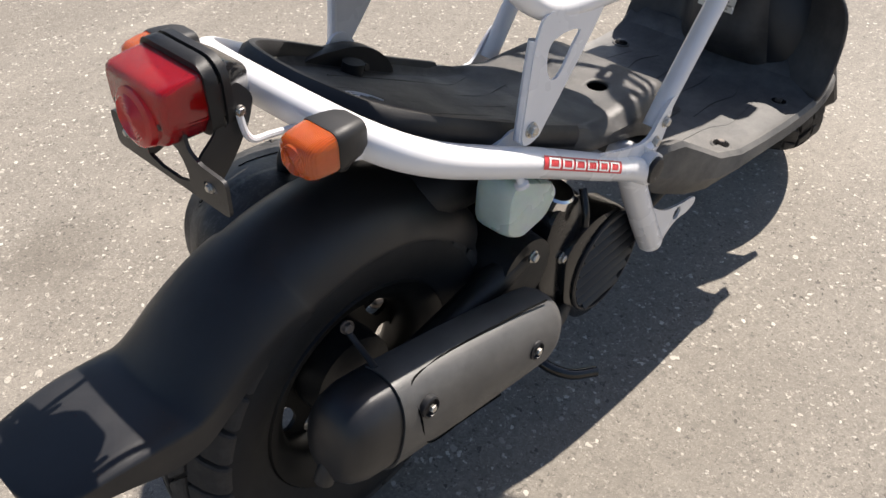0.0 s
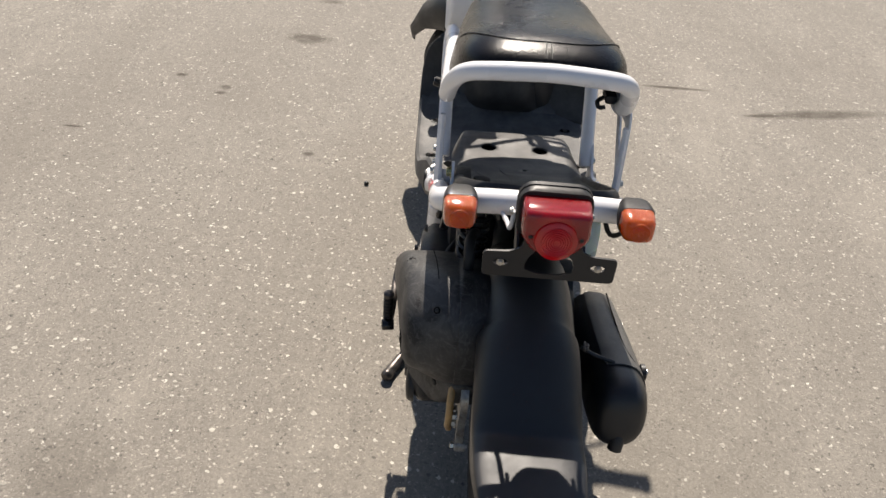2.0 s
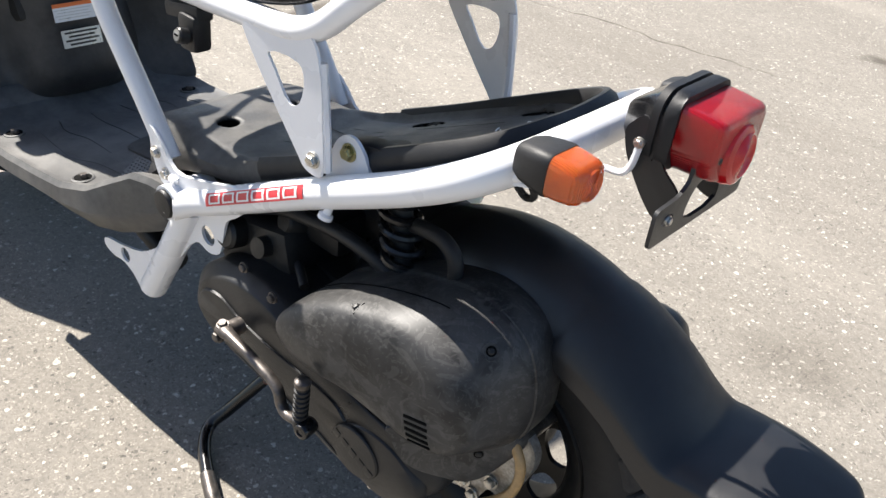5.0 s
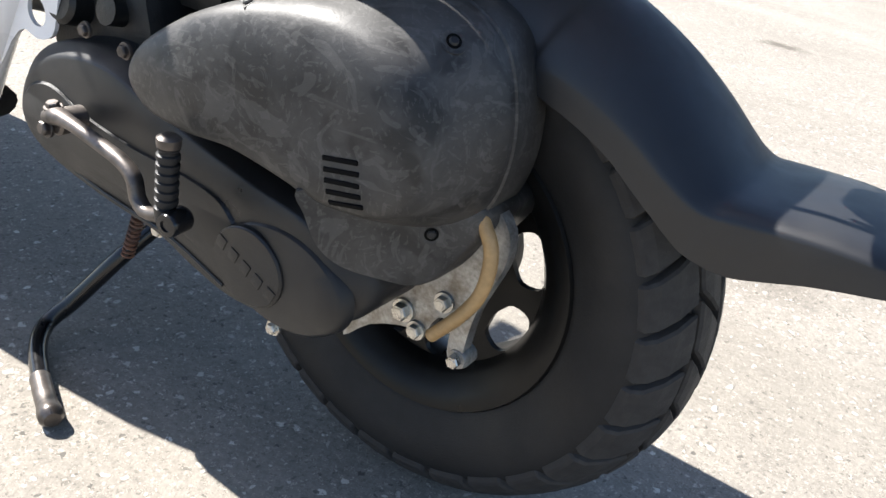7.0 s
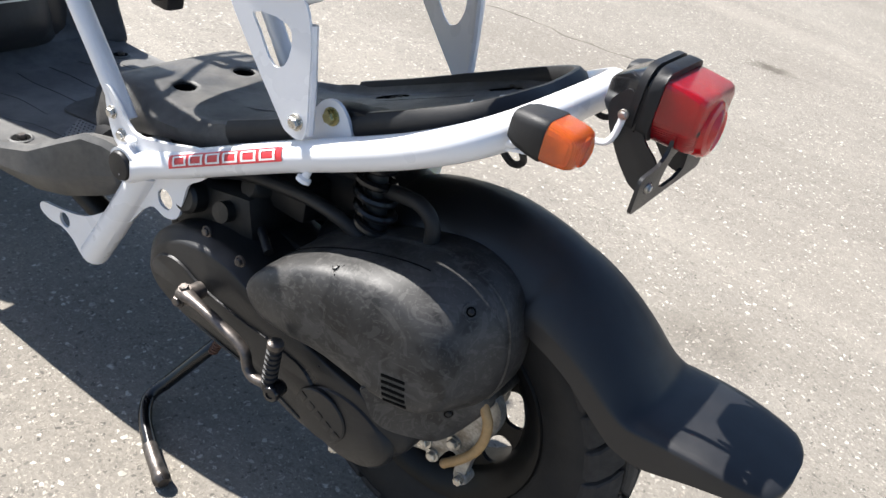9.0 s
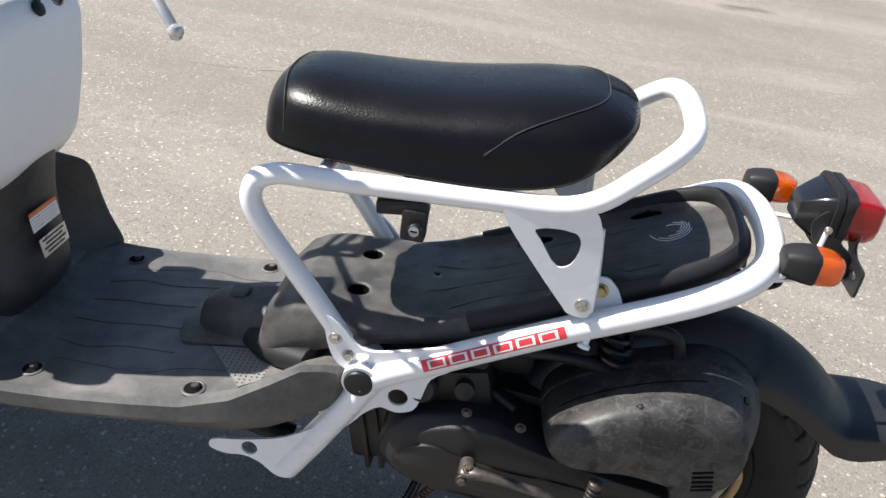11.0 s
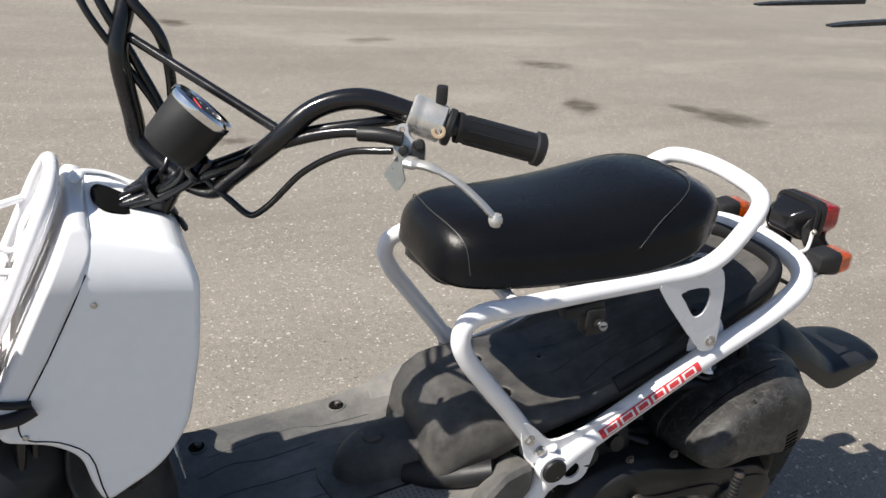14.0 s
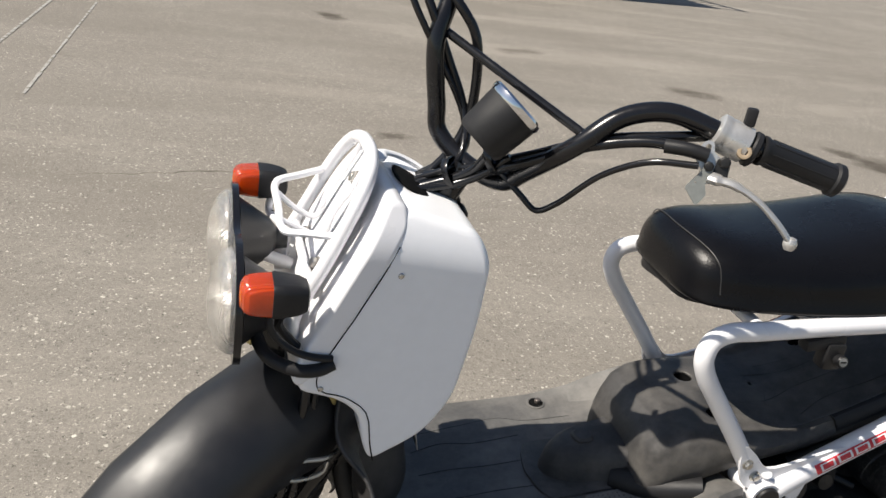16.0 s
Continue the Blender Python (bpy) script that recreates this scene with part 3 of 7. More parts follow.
    for k in range(6):
        a0 = 0.008 + k * (length - 0.012) / 6
        a1 = a0 + (length - 0.012) / 6 - 0.005
        bm = bmesh.new()
        strip(a0, a1, -18, -12, 0.0014, bm)
        strip(a0, a1, 12, 18, 0.0014, bm)
        strip(a0, a0 + 0.0035, -18, 18, 0.0015, bm)
        strip(a1 - 0.0035, a1, -18, 18, 0.0015, bm)
        part("decal_block", bm, STICKER_WHITE, decal, smooth=0)
# seat
def seat_ring(x, half, zt, zb, crown):
    pts = []
    n = 36
    flare = min(1.0, max(0.0, (x - 0.15) / 0.08))      # the cover's hem stands out over the rails
    for k in range(n):
        a = 2 * math.pi * k / n
        c, s_ = math.cos(a), math.sin(a)
        yy = half * (abs(c) ** (0.62 if s_ >= 0 else 0.36)) * (1 if c >= 0 else -1) * (1 + 0.09 * flare * min(1.0, max(0.0, -s_ * 2.5)))
        zc = zb + (zt - zb) * 0.36
        zz = zc + (zt - zc) * (abs(s_) ** 0.72) if s_ >= 0 else zc - (zc - zb) * (abs(s_) ** 0.45)
        hollow = 0.035 * min(1.0, max(0.0, (0.38 - x) / 0.12)) * min(1.0, (zt - zb) / 0.09) * (1 - min(1.0, abs(yy) / half) ** 2)
        pts.append((x, yy, zz - crown * (yy / max(half, 1e-4)) ** 2 if s_ > 0 else min(zz + hollow, zc)))
    return pts
SEAT = [(0.595, 0.032, 0.706, 0.684), (0.592, 0.058, 0.721, 0.672), (0.582, 0.084, 0.738, 0.666), (0.564, 0.101, 0.749, 0.664), (0.532, 0.114, 0.754, 0.664), (0.49, 0.121, 0.754, 0.664), (0.43, 0.128, 0.756, 0.665), (0.37, 0.133, 0.762, 0.667),
        (0.31, 0.136, 0.772, 0.669), (0.265, 0.136, 0.781, 0.676), (0.22, 0.133, 0.785, 0.688), (0.194, 0.125, 0.784, 0.704), (0.172, 0.112, 0.780, 0.726), (0.158, 0.096, 0.775, 0.744), (0.150, 0.075, 0.771, 0.754), (0.146, 0.048, 0.769, 0.759)]
bm = bmesh.new()
skin(bm, [seat_ring(x, h, zt, zb, 0.006) for x, h, zt, zb in SEAT])
seat = part("seat", bm, VINYL, scooter, "black vinyl saddle with a stitched cover")
sm = seat.modifiers.new("round", "SUBSURF")
sm.levels = sm.render_levels = 2
# seams of the cover
def seat_top(x, y):
    """A point on the seat's top."""
    for (xa, ha, ta, ba), (xb, hb, tb_, bb) in zip(SEAT, SEAT[1:]):
        if xb <= x <= xa:
            f = (xa - x) / (xa - xb)
            h, t, b_ = ha + (hb - ha) * f, ta + (tb_ - ta) * f, ba + (bb - ba) * f
            q = min(abs(y) / h, 1.0)
            zc = b_ + (t - b_) * 0.36
            c = q ** (1 / 0.62)
            s_ = math.sqrt(max(1 - c * c, 0))
            return Vector((x, y, zc + (t - zc) * s_ ** 0.72 - 0.006 * q * q + 0.0002))
    return Vector((x, y, 0.75))
front_seam = [seat_top(0.556 + 0.018 * (1 - (i / 10) ** 2), 0.105 * i / 10) for i in range(-10, 11)]
rear_seam = [seat_top(0.186 + 0.132 * (abs(i) / 14) ** 3.6, 0.1345 * i / 14) for i in range(-14, 15)]
for line in (front_seam, rear_seam, [seat_top(0.186 - 0.036 * k / 6, 0.004) for k in range(7)], [seat_top(0.186 - 0.036 * k / 6, -0.004) for k in range(7)]):
    bm = bmesh.new()
    sweep(bm, curve_points(line, 3), 0.0009, 6)
    part("seam", bm, THREAD, seat)
# seat pan below, hinge and catch
bm = bmesh.new()
pillow(bm, round2d([(0.58, 0.0), (0.57, 0.06), (0.45, 0.090), (0.38, 0.095), (0.35, 0.07), (0.34, 0.0), (0.35, -0.07), (0.38, -0.095), (0.45, -0.090), (0.58, -0.06)], 4), [(0.9, 0.662), (1, 0.666), (1, 0.678)], Matrix(((1, 0, 0, 0), (0, 1, 0, 0), (-0.03, 0, 1, 0.008), (0, 0, 0, 1))))
part("seat_pan", bm, SOFT_RUBBER, seat, "black plastic seat base")
for x in (0.50, 0.40):
    tube("cross_tube", [(x, -0.138, 0.655), (x, 0.138, 0.655)], 0.009, WHITE, rails, straight=True)
# helmet lock under the left rail
bm = bmesh.new()
box(bm, (0.062, 0.022, 0.018), pose(0.400, 0.138, 0.640, 0, 8, 0), 0.005)
box(bm, (0.030, 0.024, 0.040), pose(0.384, 0.142, 0.622, 0, 0, 0), 0.006)
lock = part("helmet_lock", bm, SOFT_RUBBER, scooter, "black helmet lock with a metal key barrel")
bm = bmesh.new()
lathe(bm, [(0.0085, 0), (0.0085, 0.010), (0.0072, 0.0115), (0.001, 0.0105)], basis((0.380, 0.155, 0.620), (0.1, 1, 0.25)), 20)
barrel = part("key_barrel", bm, SOFT_RUBBER, lock)
bm = bmesh.new()
lathe(bm, [(0.0062, 0), (0.0062, 0.0006), (0.001, 0.0006)], basis((0.3811, 0.1661, 0.6230), (0.1, 1, 0.25)), 18)
part("key_face", bm, ALU, lock)
bm = bmesh.new()
box(bm, (0.008, 0.0016, 0.0022), basis((0.3811, 0.1663, 0.6231), (0.1, 1, 0.25)) @ pose(0, 0, 0, 90), 0)
part("key_slot", bm, GROOVE_SHADE, lock)
bm = bmesh.new()
box(bm, (0.04, 0.018, 0.014), pose(0.225, -0.112, 0.690), 0.004)
sweep(bm, curve_points([(0.215, -0.100, 0.690), (0.202, -0.090, 0.688), (0.195, -0.093, 0.682), (0.194, -0.102, 0.684)], 4), 0.0036, 8)
part("helmet_hook", bm, SOFT_RUBBER, scooter, "black hook under the seat")

# luggage tray
def tray_ring(x, half, z, drop):
    """A cross-section of the tray: raised lips at both sides, walls down to its edge."""
    up = min(1.0, max(0.0, (0.40 - x) / 0.08))      # the lips fade out towards the rounded front
    rim = [(half, -drop), (half + 0.002, -drop * 0.45), (half - 0.004 - 0.003 * (1 - up), 0.004 * up - 0.010 * (1 - up)), (half - 0.014, 0.006 * up - 0.004 * (1 - up)), (half - 0.024, -0.004 * up - 0.002 * (1 - up)), (half * 0.5, -0.003)]
    return [(x, -w, z + h) for w, h in rim] + [(x, 0, z - 0.002)] + [(x, w, z + h) for w, h in rim[::-1]]
bm = bmesh.new()
TRAY_ROWS = [(0.585, 0.070, 0.335, 0.02), (0.583, 0.085, 0.385, 0.05), (0.574, 0.096, 0.424, 0.09), (0.556, 0.105, 0.447, 0.09), (0.53, 0.112, 0.459, 0.08), (0.50, 0.117, 0.463, 0.07), (0.455, 0.120, 0.464, 0.05), (0.40, 0.121, 0.466, 0.035), (0.34, 0.121, 0.475, 0.03), (0.28, 0.120, 0.495, 0.028), (0.20, 0.119, 0.532, 0.028), (0.10, 0.118, 0.580, 0.028), (0.05, 0.116, 0.603, 0.028), (0.022, 0.110, 0.616, 0.028), (0.004, 0.098, 0.625, 0.028), (-0.006, 0.085, 0.630, 0.028), (-0.014, 0.070, 0.637, 0.030), (-0.019, 0.062, 0.634, 0.030), (-0.022, 0.060, 0.606, 0.006)]
TRAY_HOLES = [(0.456, 0.052, 0.0150, 0.0150), (0.457, -0.048, 0.0150, 0.0150), (0.228, -0.076, 0.024, 0.013), (0.085, -0.088, 0.022, 0.008), (0.357, -0.012, 0.0045, 0.0045)]
fine_rows = []
for ra, rb in zip(TRAY_ROWS, TRAY_ROWS[1:]):
    n_ = max(1, int(abs(ra[0] - rb[0]) / 0.005))
    fine_rows += [[a_ + (b_ - a_) * k / n_ for a_, b_ in zip(ra, rb)] for k in range(n_)]
fine_rows.append(list(TRAY_ROWS[-1]))
rows = []
for r in fine_rows:
    ring, fine = [Vector(q_) for q_ in tray_ring(*r)], []
    for (qa, qb), n_ in zip(zip(ring, ring[1:]), (2, 3, 2, 2, 8, 12, 12, 8, 2, 2, 3, 2)):
        fine += [qa.lerp(qb, k / n_) for k in range(n_)]
    rows.append(fine + [ring[-1]])
skin(bm, rows, closed_ring=False, caps=False)
for hx, hy, ha, hb in TRAY_HOLES:
    gone = [f_ for f_ in bm.faces if ((f_.calc_center_median().x - hx) / ha) ** 2 + ((f_.calc_center_median().y - hy) / hb) ** 2 < 1.0]
    edge_v = {v for f_ in gone for v in f_.verts}
    bmesh.ops.delete(bm, geom=gone, context="FACES")
    for v in [v for v in bm.verts if v in edge_v]:
        dx, dy = (v.co.x - hx) / ha, (v.co.y - hy) / hb
        d_ = max(math.hypot(dx, dy), 1e-6)
        v.co.x, v.co.y = hx + dx / d_ * ha, hy + dy / d_ * hb
tray = part("luggage_tray", bm, TRAY, scooter, "weathered black plastic luggage tray", smooth=50)
face_up(tray)
so = tray.modifiers.new("thick", "SOLIDIFY")
so.thickness, so.offset = 0.004, -1
# drain holes, moulded grooves and the black rear lip of the tray
def tray_z(x):
    for (xa, _, za, _), (xb, _, zb, _) in zip(TRAY_ROWS, TRAY_ROWS[1:]):
        if xb <= x <= xa:
            return za + (zb - za) * (xa - x) / (xa - xb)
    return 0.66
def tray_normal(x):
    d = tray_z(x - 0.01) - tray_z(x + 0.01)
    return Vector((d, 0, 0.02)).normalized()
# cup below each hole, coloured near-black for the shade inside
for hx, hy, ha, hb in TRAY_HOLES:
    bm = bmesh.new()
    m = basis((hx, hy, tray_z(hx) - 0.0035), tray_normal(hx)) @ Matrix.Diagonal((ha, hb, 1, 1))
    skin(bm, [[m @ Vector((math.cos(2 * math.pi * k / 28) * w, math.sin(2 * math.pi * k / 28) * w, h)) for k in range(28)] for w, h in ((1.0, 0.0), (1.02, -0.004), (1.02, -0.016), (0.9, -0.018), (0.05, -0.018))], caps=False)
    part("drain_hole", bm, GROOVE_SHADE, tray, "moulded hole, its inner shade painted near-black")
for pts in ([(0.40, 0.03), (0.36, 0.035), (0.30, 0.02), (0.22, 0.02), (0.10, 0.015), (0.02, 0.02)], [(0.40, -0.03), (0.36, -0.035), (0.30, -0.02), (0.22, -0.02), (0.10, -0.015), (0.02, -0.02)],
            [(0.33, 0.08), (0.28, 0.062), (0.20, 0.066), (0.08, 0.06)], [(0.33, -0.05), (0.28, -0.045), (0.20, -0.050), (0.10, -0.05)], [(0.36, 0.035), (0.345, 0.0), (0.36, -0.035)]):
    bm = bmesh.new()
    sweep(bm, curve_points([(x, y, tray_z(x) - 0.0028) for x, y in pts], 5), 0.0006, 6)
    part("tray_groove", bm, THREAD, tray)
bm = bmesh.new()
lip = [(0.30, 0.114, 0.0), (0.22, 0.114, 0.003), (0.10, 0.112, 0.006), (0.05, 0.109, 0.008), (0.016, 0.098, 0.009), (-0.004, 0.076, 0.009), (-0.012, 0.04, 0.006), (-0.013, 0.0, 0.004)]
lip = lip + [(x, -y, z) for x, y, z in lip[-2::-1]]
sweep(bm, curve_points([(x, y, tray_z(x) + z - 0.006) for x, y, z in lip], 5), 0.0105, 10, flat=1.5)
part("tray_lip", bm, SOFT_RUBBER, tray, "black raised rear lip")
bm = bmesh.new()
for k in range(5):
    a = 0.3 + k * 0.55
    sweep(bm, curve_points([(0.060 + (0.026 - 0.003 * k) * math.cos(t), -0.03 + (0.034 - 0.006 * k) * math.sin(t), tray_z(0.060 + (0.026 - 0.003 * k) * math.cos(t)) - 0.0018) for t in [a + 0.5 * i for i in range(6)]], 4), 0.0009, 5)
part("glue_marks", bm, STICKER_WHITE, tray, "traces of a peeled sticker")
# raised strap lug beside the tray
for s in (1,):
    bm = bmesh.new()
    pillow(bm, round2d([(0.215, 0.0), (0.20, 0.022), (0.165, 0.030), (0.12, 0.020), (0.075, 0.0)], 4), [(0.97, 0.0), (1, 0.004), (1, 0.018), (0.9, 0.022)], Matrix.Translation((0, 0, 0)) @ side_pose(0.096 * s, s) @ pose(0, 0.0, 0) @ Matrix(((1, 0, 0, 0), (-0.46, 1, 0, 0.622), (0, 0, 1, 0), (0, 0, 0, 1))))
    part("strap_lug", bm, SOFT_RUBBER, tray)

# rear wheel
AXLE = Vector((0.0, -0.008, 0.243))
bm = bmesh.new()
revolve(bm, [(0.137, -0.040), (0.146, -0.0475), (0.149, -0.0485), (0.152, -0.0495), (0.165, -0.056), (0.180, -0.0592), (0.190, -0.0600), (0.200, -0.0585), (0.208, -0.0535), (0.2175, -0.0435), (0.2265, -0.030), (0.232, -0.016), (0.2345, 0), (0.232, 0.016), (0.2265, 0.030), (0.2175, 0.0435), (0.208, 0.0535), (0.200, 0.0585), (0.190, 0.0600), (0.180, 0.0592), (0.165, 0.056), (0.152, 0.0495), (0.149, 0.0485), (0.146, 0.0475), (0.137, 0.040), (0.133, 0.0)], AXLE, segments=72)
tyre = part("rear_tyre", bm, RUBBER, scooter, "chunky black block-tread rear tyre", smooth=60)
def tread_mesh(quad, span, skew):
    """One block of the tread: its (radius, across) outline over an arc span, slanted by skew."""
    b = bmesh.new()
    skin(b, [[Vector((r * math.cos(span * t), y, r * math.sin(span * t))) for r, y in [(r_, y_) for r_, y_ in quad]] for t in (-0.5, 0.0, 0.5)])
    for v in b.verts:
        a = math.atan2(v.co.z, v.co.x) + skew * v.co.y
        r = math.hypot(v.co.x, v.co.z)
        v.co.x, v.co.z = r * math.cos(a), r * math.sin(a)
    bmesh.ops.recalc_face_normals(b, faces=b.faces)
    bmesh.ops.bevel(b, geom=[e for e in b.edges if e.calc_face_angle(0) > 0.5], offset=0.0018, segments=1, affect="EDGES")
    me_ = bpy.data.meshes.new("tread_block")
    b.to_mesh(me_)
    b.free()
    me_.materials.append(TREAD)
    return me_
def tread(parent, m, count, scale=1.0):
    kinds = []
    for sd in (1, -1):
        kinds.append((tread_mesh([(0.214, 0.0275 * sd), (0.2355, 0.0275 * sd), (0.2265, 0.0435 * sd), (0.2165, 0.0545 * sd), (0.207, 0.0595 * sd), (0.199, 0.0582 * sd), (0.199, 0.050 * sd)], 0.178, 2.8 * sd), 0.0 if sd > 0 else 0.5))
        kinds.append((tread_mesh([(0.222, 0.0016 * sd), (0.2425, 0.0016 * sd), (0.2405, 0.0140 * sd), (0.2368, 0.0245 * sd), (0.218, 0.0250 * sd)], 0.182, -4.5 * sd), 0.30 if sd > 0 else 0.80))
    for k in range(count):
        for me_, shift in kinds:
            ob = new("tread_block", me_)
            ob.parent = parent
            ob.matrix_basis = m @ Matrix.Rotation(2 * math.pi * (k + shift) / count, 4, "Y") @ Matrix.Diagonal((scale, 1, scale, 1))
tread(tyre, Matrix.Translation(AXLE), 30)
bm = bmesh.new()
revolve(bm, [(0.132, -0.047), (0.142, -0.049), (0.144, -0.046), (0.142, -0.043), (0.134, -0.041), (0.127, -0.034), (0.118, -0.028), (0.112, -0.018), (0.112, 0.018), (0.118, 0.028), (0.127, 0.034), (0.134, 0.041), (0.142, 0.043), (0.144, 0.046), (0.142, 0.049), (0.132, 0.047), (0.124, 0.040), (0.114, 0.033), (0.106, 0.022), (0.106, -0.022), (0.114, -0.033), (0.124, -0.040)], AXLE, segments=64)
rear_rim = part("rear_rim", bm, RIM, scooter, "black painted steel rim")
windows = []
for k in range(8):
    a0 = 2 * math.pi * k / 8 + radians(162.5)
    pts = [(0.101, -0.25), (0.1065, -0.14), (0.108, 0.0), (0.1065, 0.14), (0.101, 0.25), (0.084, 0.26), (0.077, 0.12), (0.075, 0.0), (0.077, -0.12), (0.084, -0.26)]
    windows.append(round2d([(r * math.cos(a0 + t), r * math.sin(a0 + t)) for r, t in pts], 3))
bm = bmesh.new()
slab(bm, circle2d(0, 0, 0.110, 56), windows, Matrix.Translation(AXLE) @ side_pose(0.014), 0.006)
part("rim_disc", bm, RIM, rear_rim)
bm = bmesh.new()
lathe(bm, [(0.058, -0.03), (0.060, 0.0), (0.056, 0.03), (0.04, 0.05), (0.001, 0.056)], Matrix.Translation(AXLE) @ side_pose(-0.0), 32)
part("brake_drum", bm, DARK, rear_rim)

# engine, in simple masses, drive case, air box
bm = bmesh.new()
box(bm, (0.17, 0.13, 0.12), pose(0.31, 0.01, 0.27, 0, -8, 0), 0.02)
engine = part("engine", bm, DARK, scooter, "dark grimy engine block")
bm = bmesh.new()
box(bm, (0.10, 0.12, 0.11), pose(0.40, 0.01, 0.24, 0, 12, 0), 0.015)
for k in range(4):
    box(bm, (0.008, 0.135, 0.125), pose(0.362 + 0.02 * k, 0.01, 0.243 - 0.004 * k, 0, 12, 0), 0.003)
part("cylinder", bm, DARK, engine)
bm = bmesh.new()
lathe(bm, [(0.05, -0.05), (0.055, 0), (0.045, 0.05)], basis((0.24, -0.06, 0.30), (0, 1, 0)), 24)
part("crankcase", bm, DARK, engine)
bm = bmesh.new()
box(bm, (0.12, 0.06, 0.05), pose(0.22, 0.05, 0.34, 0, -5, 0), 0.015)
part("starter_housing", bm, DARK, engine)
bm = bmesh.new()
box(bm, (0.15, 0.09, 0.07), pose(0.325, 0.075, 0.365, 0, 14, 0), 0.018)
lathe(bm, [(0.020, 0), (0.020, 0.02), (0.016, 0.024), (0.001, 0.024)], basis((0.345, 0.118, 0.378), (0, 1, 0.2)), 20)
lathe(bm, [(0.013, 0), (0.013, 0.016), (0.001, 0.017)], basis((0.290, 0.118, 0.385), (0, 1, 0.2)), 16)
part("breather_cover", bm, DARK, engine)
bm = bmesh.new()
sweep(bm, curve_points([(0.27, -0.085, 0.325), (0.22, -0.092, 0.315), (0.14, -0.092, 0.295), (0.05, -0.085, 0.268), (0.0, -0.07, 0.25)], 5), [0.024] * 5 + [0.022] * 16, 10)
part("swing_arm", bm, DARK, engine)
CVT = [(0.392, 0.275), (0.390, 0.297), (0.377, 0.322), (0.345, 0.347), (0.295, 0.362), (0.245, 0.363), (0.205, 0.352), (0.13, 0.335), (0.06, 0.322), (0.000, 0.312), (-0.028, 0.290), (-0.036, 0.265), (-0.020, 0.238), (0.030, 0.210), (0.078, 0.203), (0.127, 0.211), (0.18, 0.226), (0.256, 0.231), (0.335, 0.242), (0.376, 0.256)]
bm = bmesh.new()
pillow(bm, round2d(CVT, 5), [(0.95, 0.070), (0.99, 0.078), (1, 0.09), (1, 0.149), (0.992, 0.155), (0.975, 0.158), (0.90, 0.1705), (0.885, 0.1722), (0.86, 0.1732), (0.5, 0.174)], side_pose(-0.006))
cvt = part("drive_case", bm, CASE, scooter, "grey-black cast belt drive cover")
# raised band along the case, a shallow dome at its rear end and the oval mark field on the dome
bm = bmesh.new()
pillow(bm, round2d([(0.366, 0.286), (0.352, 0.311), (0.322, 0.320), (0.280, 0.309), (0.210, 0.301), (0.146, 0.300), (0.098, 0.292), (0.080, 0.268), (0.100, 0.244), (0.152, 0.249), (0.217, 0.257), (0.310, 0.262), (0.350, 0.268)], 5), [(1.0, 0.165), (0.985, 0.1735), (0.955, 0.1765), (0.6, 0.178)], side_pose(-0.006))
part("case_front_boss", bm, CASE, cvt)
bm = bmesh.new()
pillow(bm, circle2d(0.040, 0.254, 0.066, 40, 0.044), [(1.0, 0.164), (0.97, 0.172), (0.90, 0.176), (0.6, 0.1785)], side_pose(-0.006))
part("case_rear_dome", bm, CASE, cvt)
bm = bmesh.new()
pillow(bm, circle2d(0.068, 0.254, 0.037, 40, 0.033), [(1.0, 0.1755), (0.985, 0.1800), (0.94, 0.1815), (0.6, 0.182)], side_pose(-0.006))
rear_boss = part("case_rear_boss", bm, CASE, cvt)
# bolts round the case
for x, z, y in ((0.058, 0.193, 0.150), (0.2, 0.222, 0.150), (0.212, 0.380, 0.172), (0.282, 0.376, 0.158)):
    bolt(cvt, (x, y, z), (0, 1, 0), 0.0052, WORN if z > 0.3 else STEEL)
# front edge and flange of the air box, as (x, y, z), from its nose over the top and back along the lower edge
AIR_FRONT = [(0.176, 0.195, 0.377), (0.170, 0.190, 0.398), (0.146, 0.184, 0.420), (0.105, 0.178, 0.444), (0.055, 0.168, 0.460), (0.005, 0.160, 0.465), (-0.040, 0.152, 0.455), (-0.066, 0.146, 0.428), (-0.076, 0.143, 0.392), (-0.072, 0.145, 0.360),
             (-0.058, 0.152, 0.342), (-0.040, 0.162, 0.337), (-0.015, 0.169, 0.335), (0.008, 0.173, 0.336), (0.035, 0.177, 0.343), (0.078, 0.184, 0.351), (0.120, 0.190, 0.350), (0.158, 0.195, 0.358)]
AIR_BACK = [(0.185, 0.100, 0.360), (0.182, 0.100, 0.388), (0.158, 0.100, 0.415), (0.108, 0.100, 0.445), (0.050, 0.100, 0.468), (-0.005, 0.100, 0.482), (-0.045, 0.100, 0.476), (-0.074, 0.100, 0.458), (-0.089, 0.100, 0.428), (-0.095, 0.100, 0.388),
            (-0.088, 0.100, 0.350), (-0.070, 0.100, 0.325), (-0.035, 0.100, 0.312), (0.000, 0.100, 0.312), (0.035, 0.100, 0.318), (0.080, 0.100, 0.328), (0.125, 0.100, 0.330), (0.165, 0.100, 0.340)]
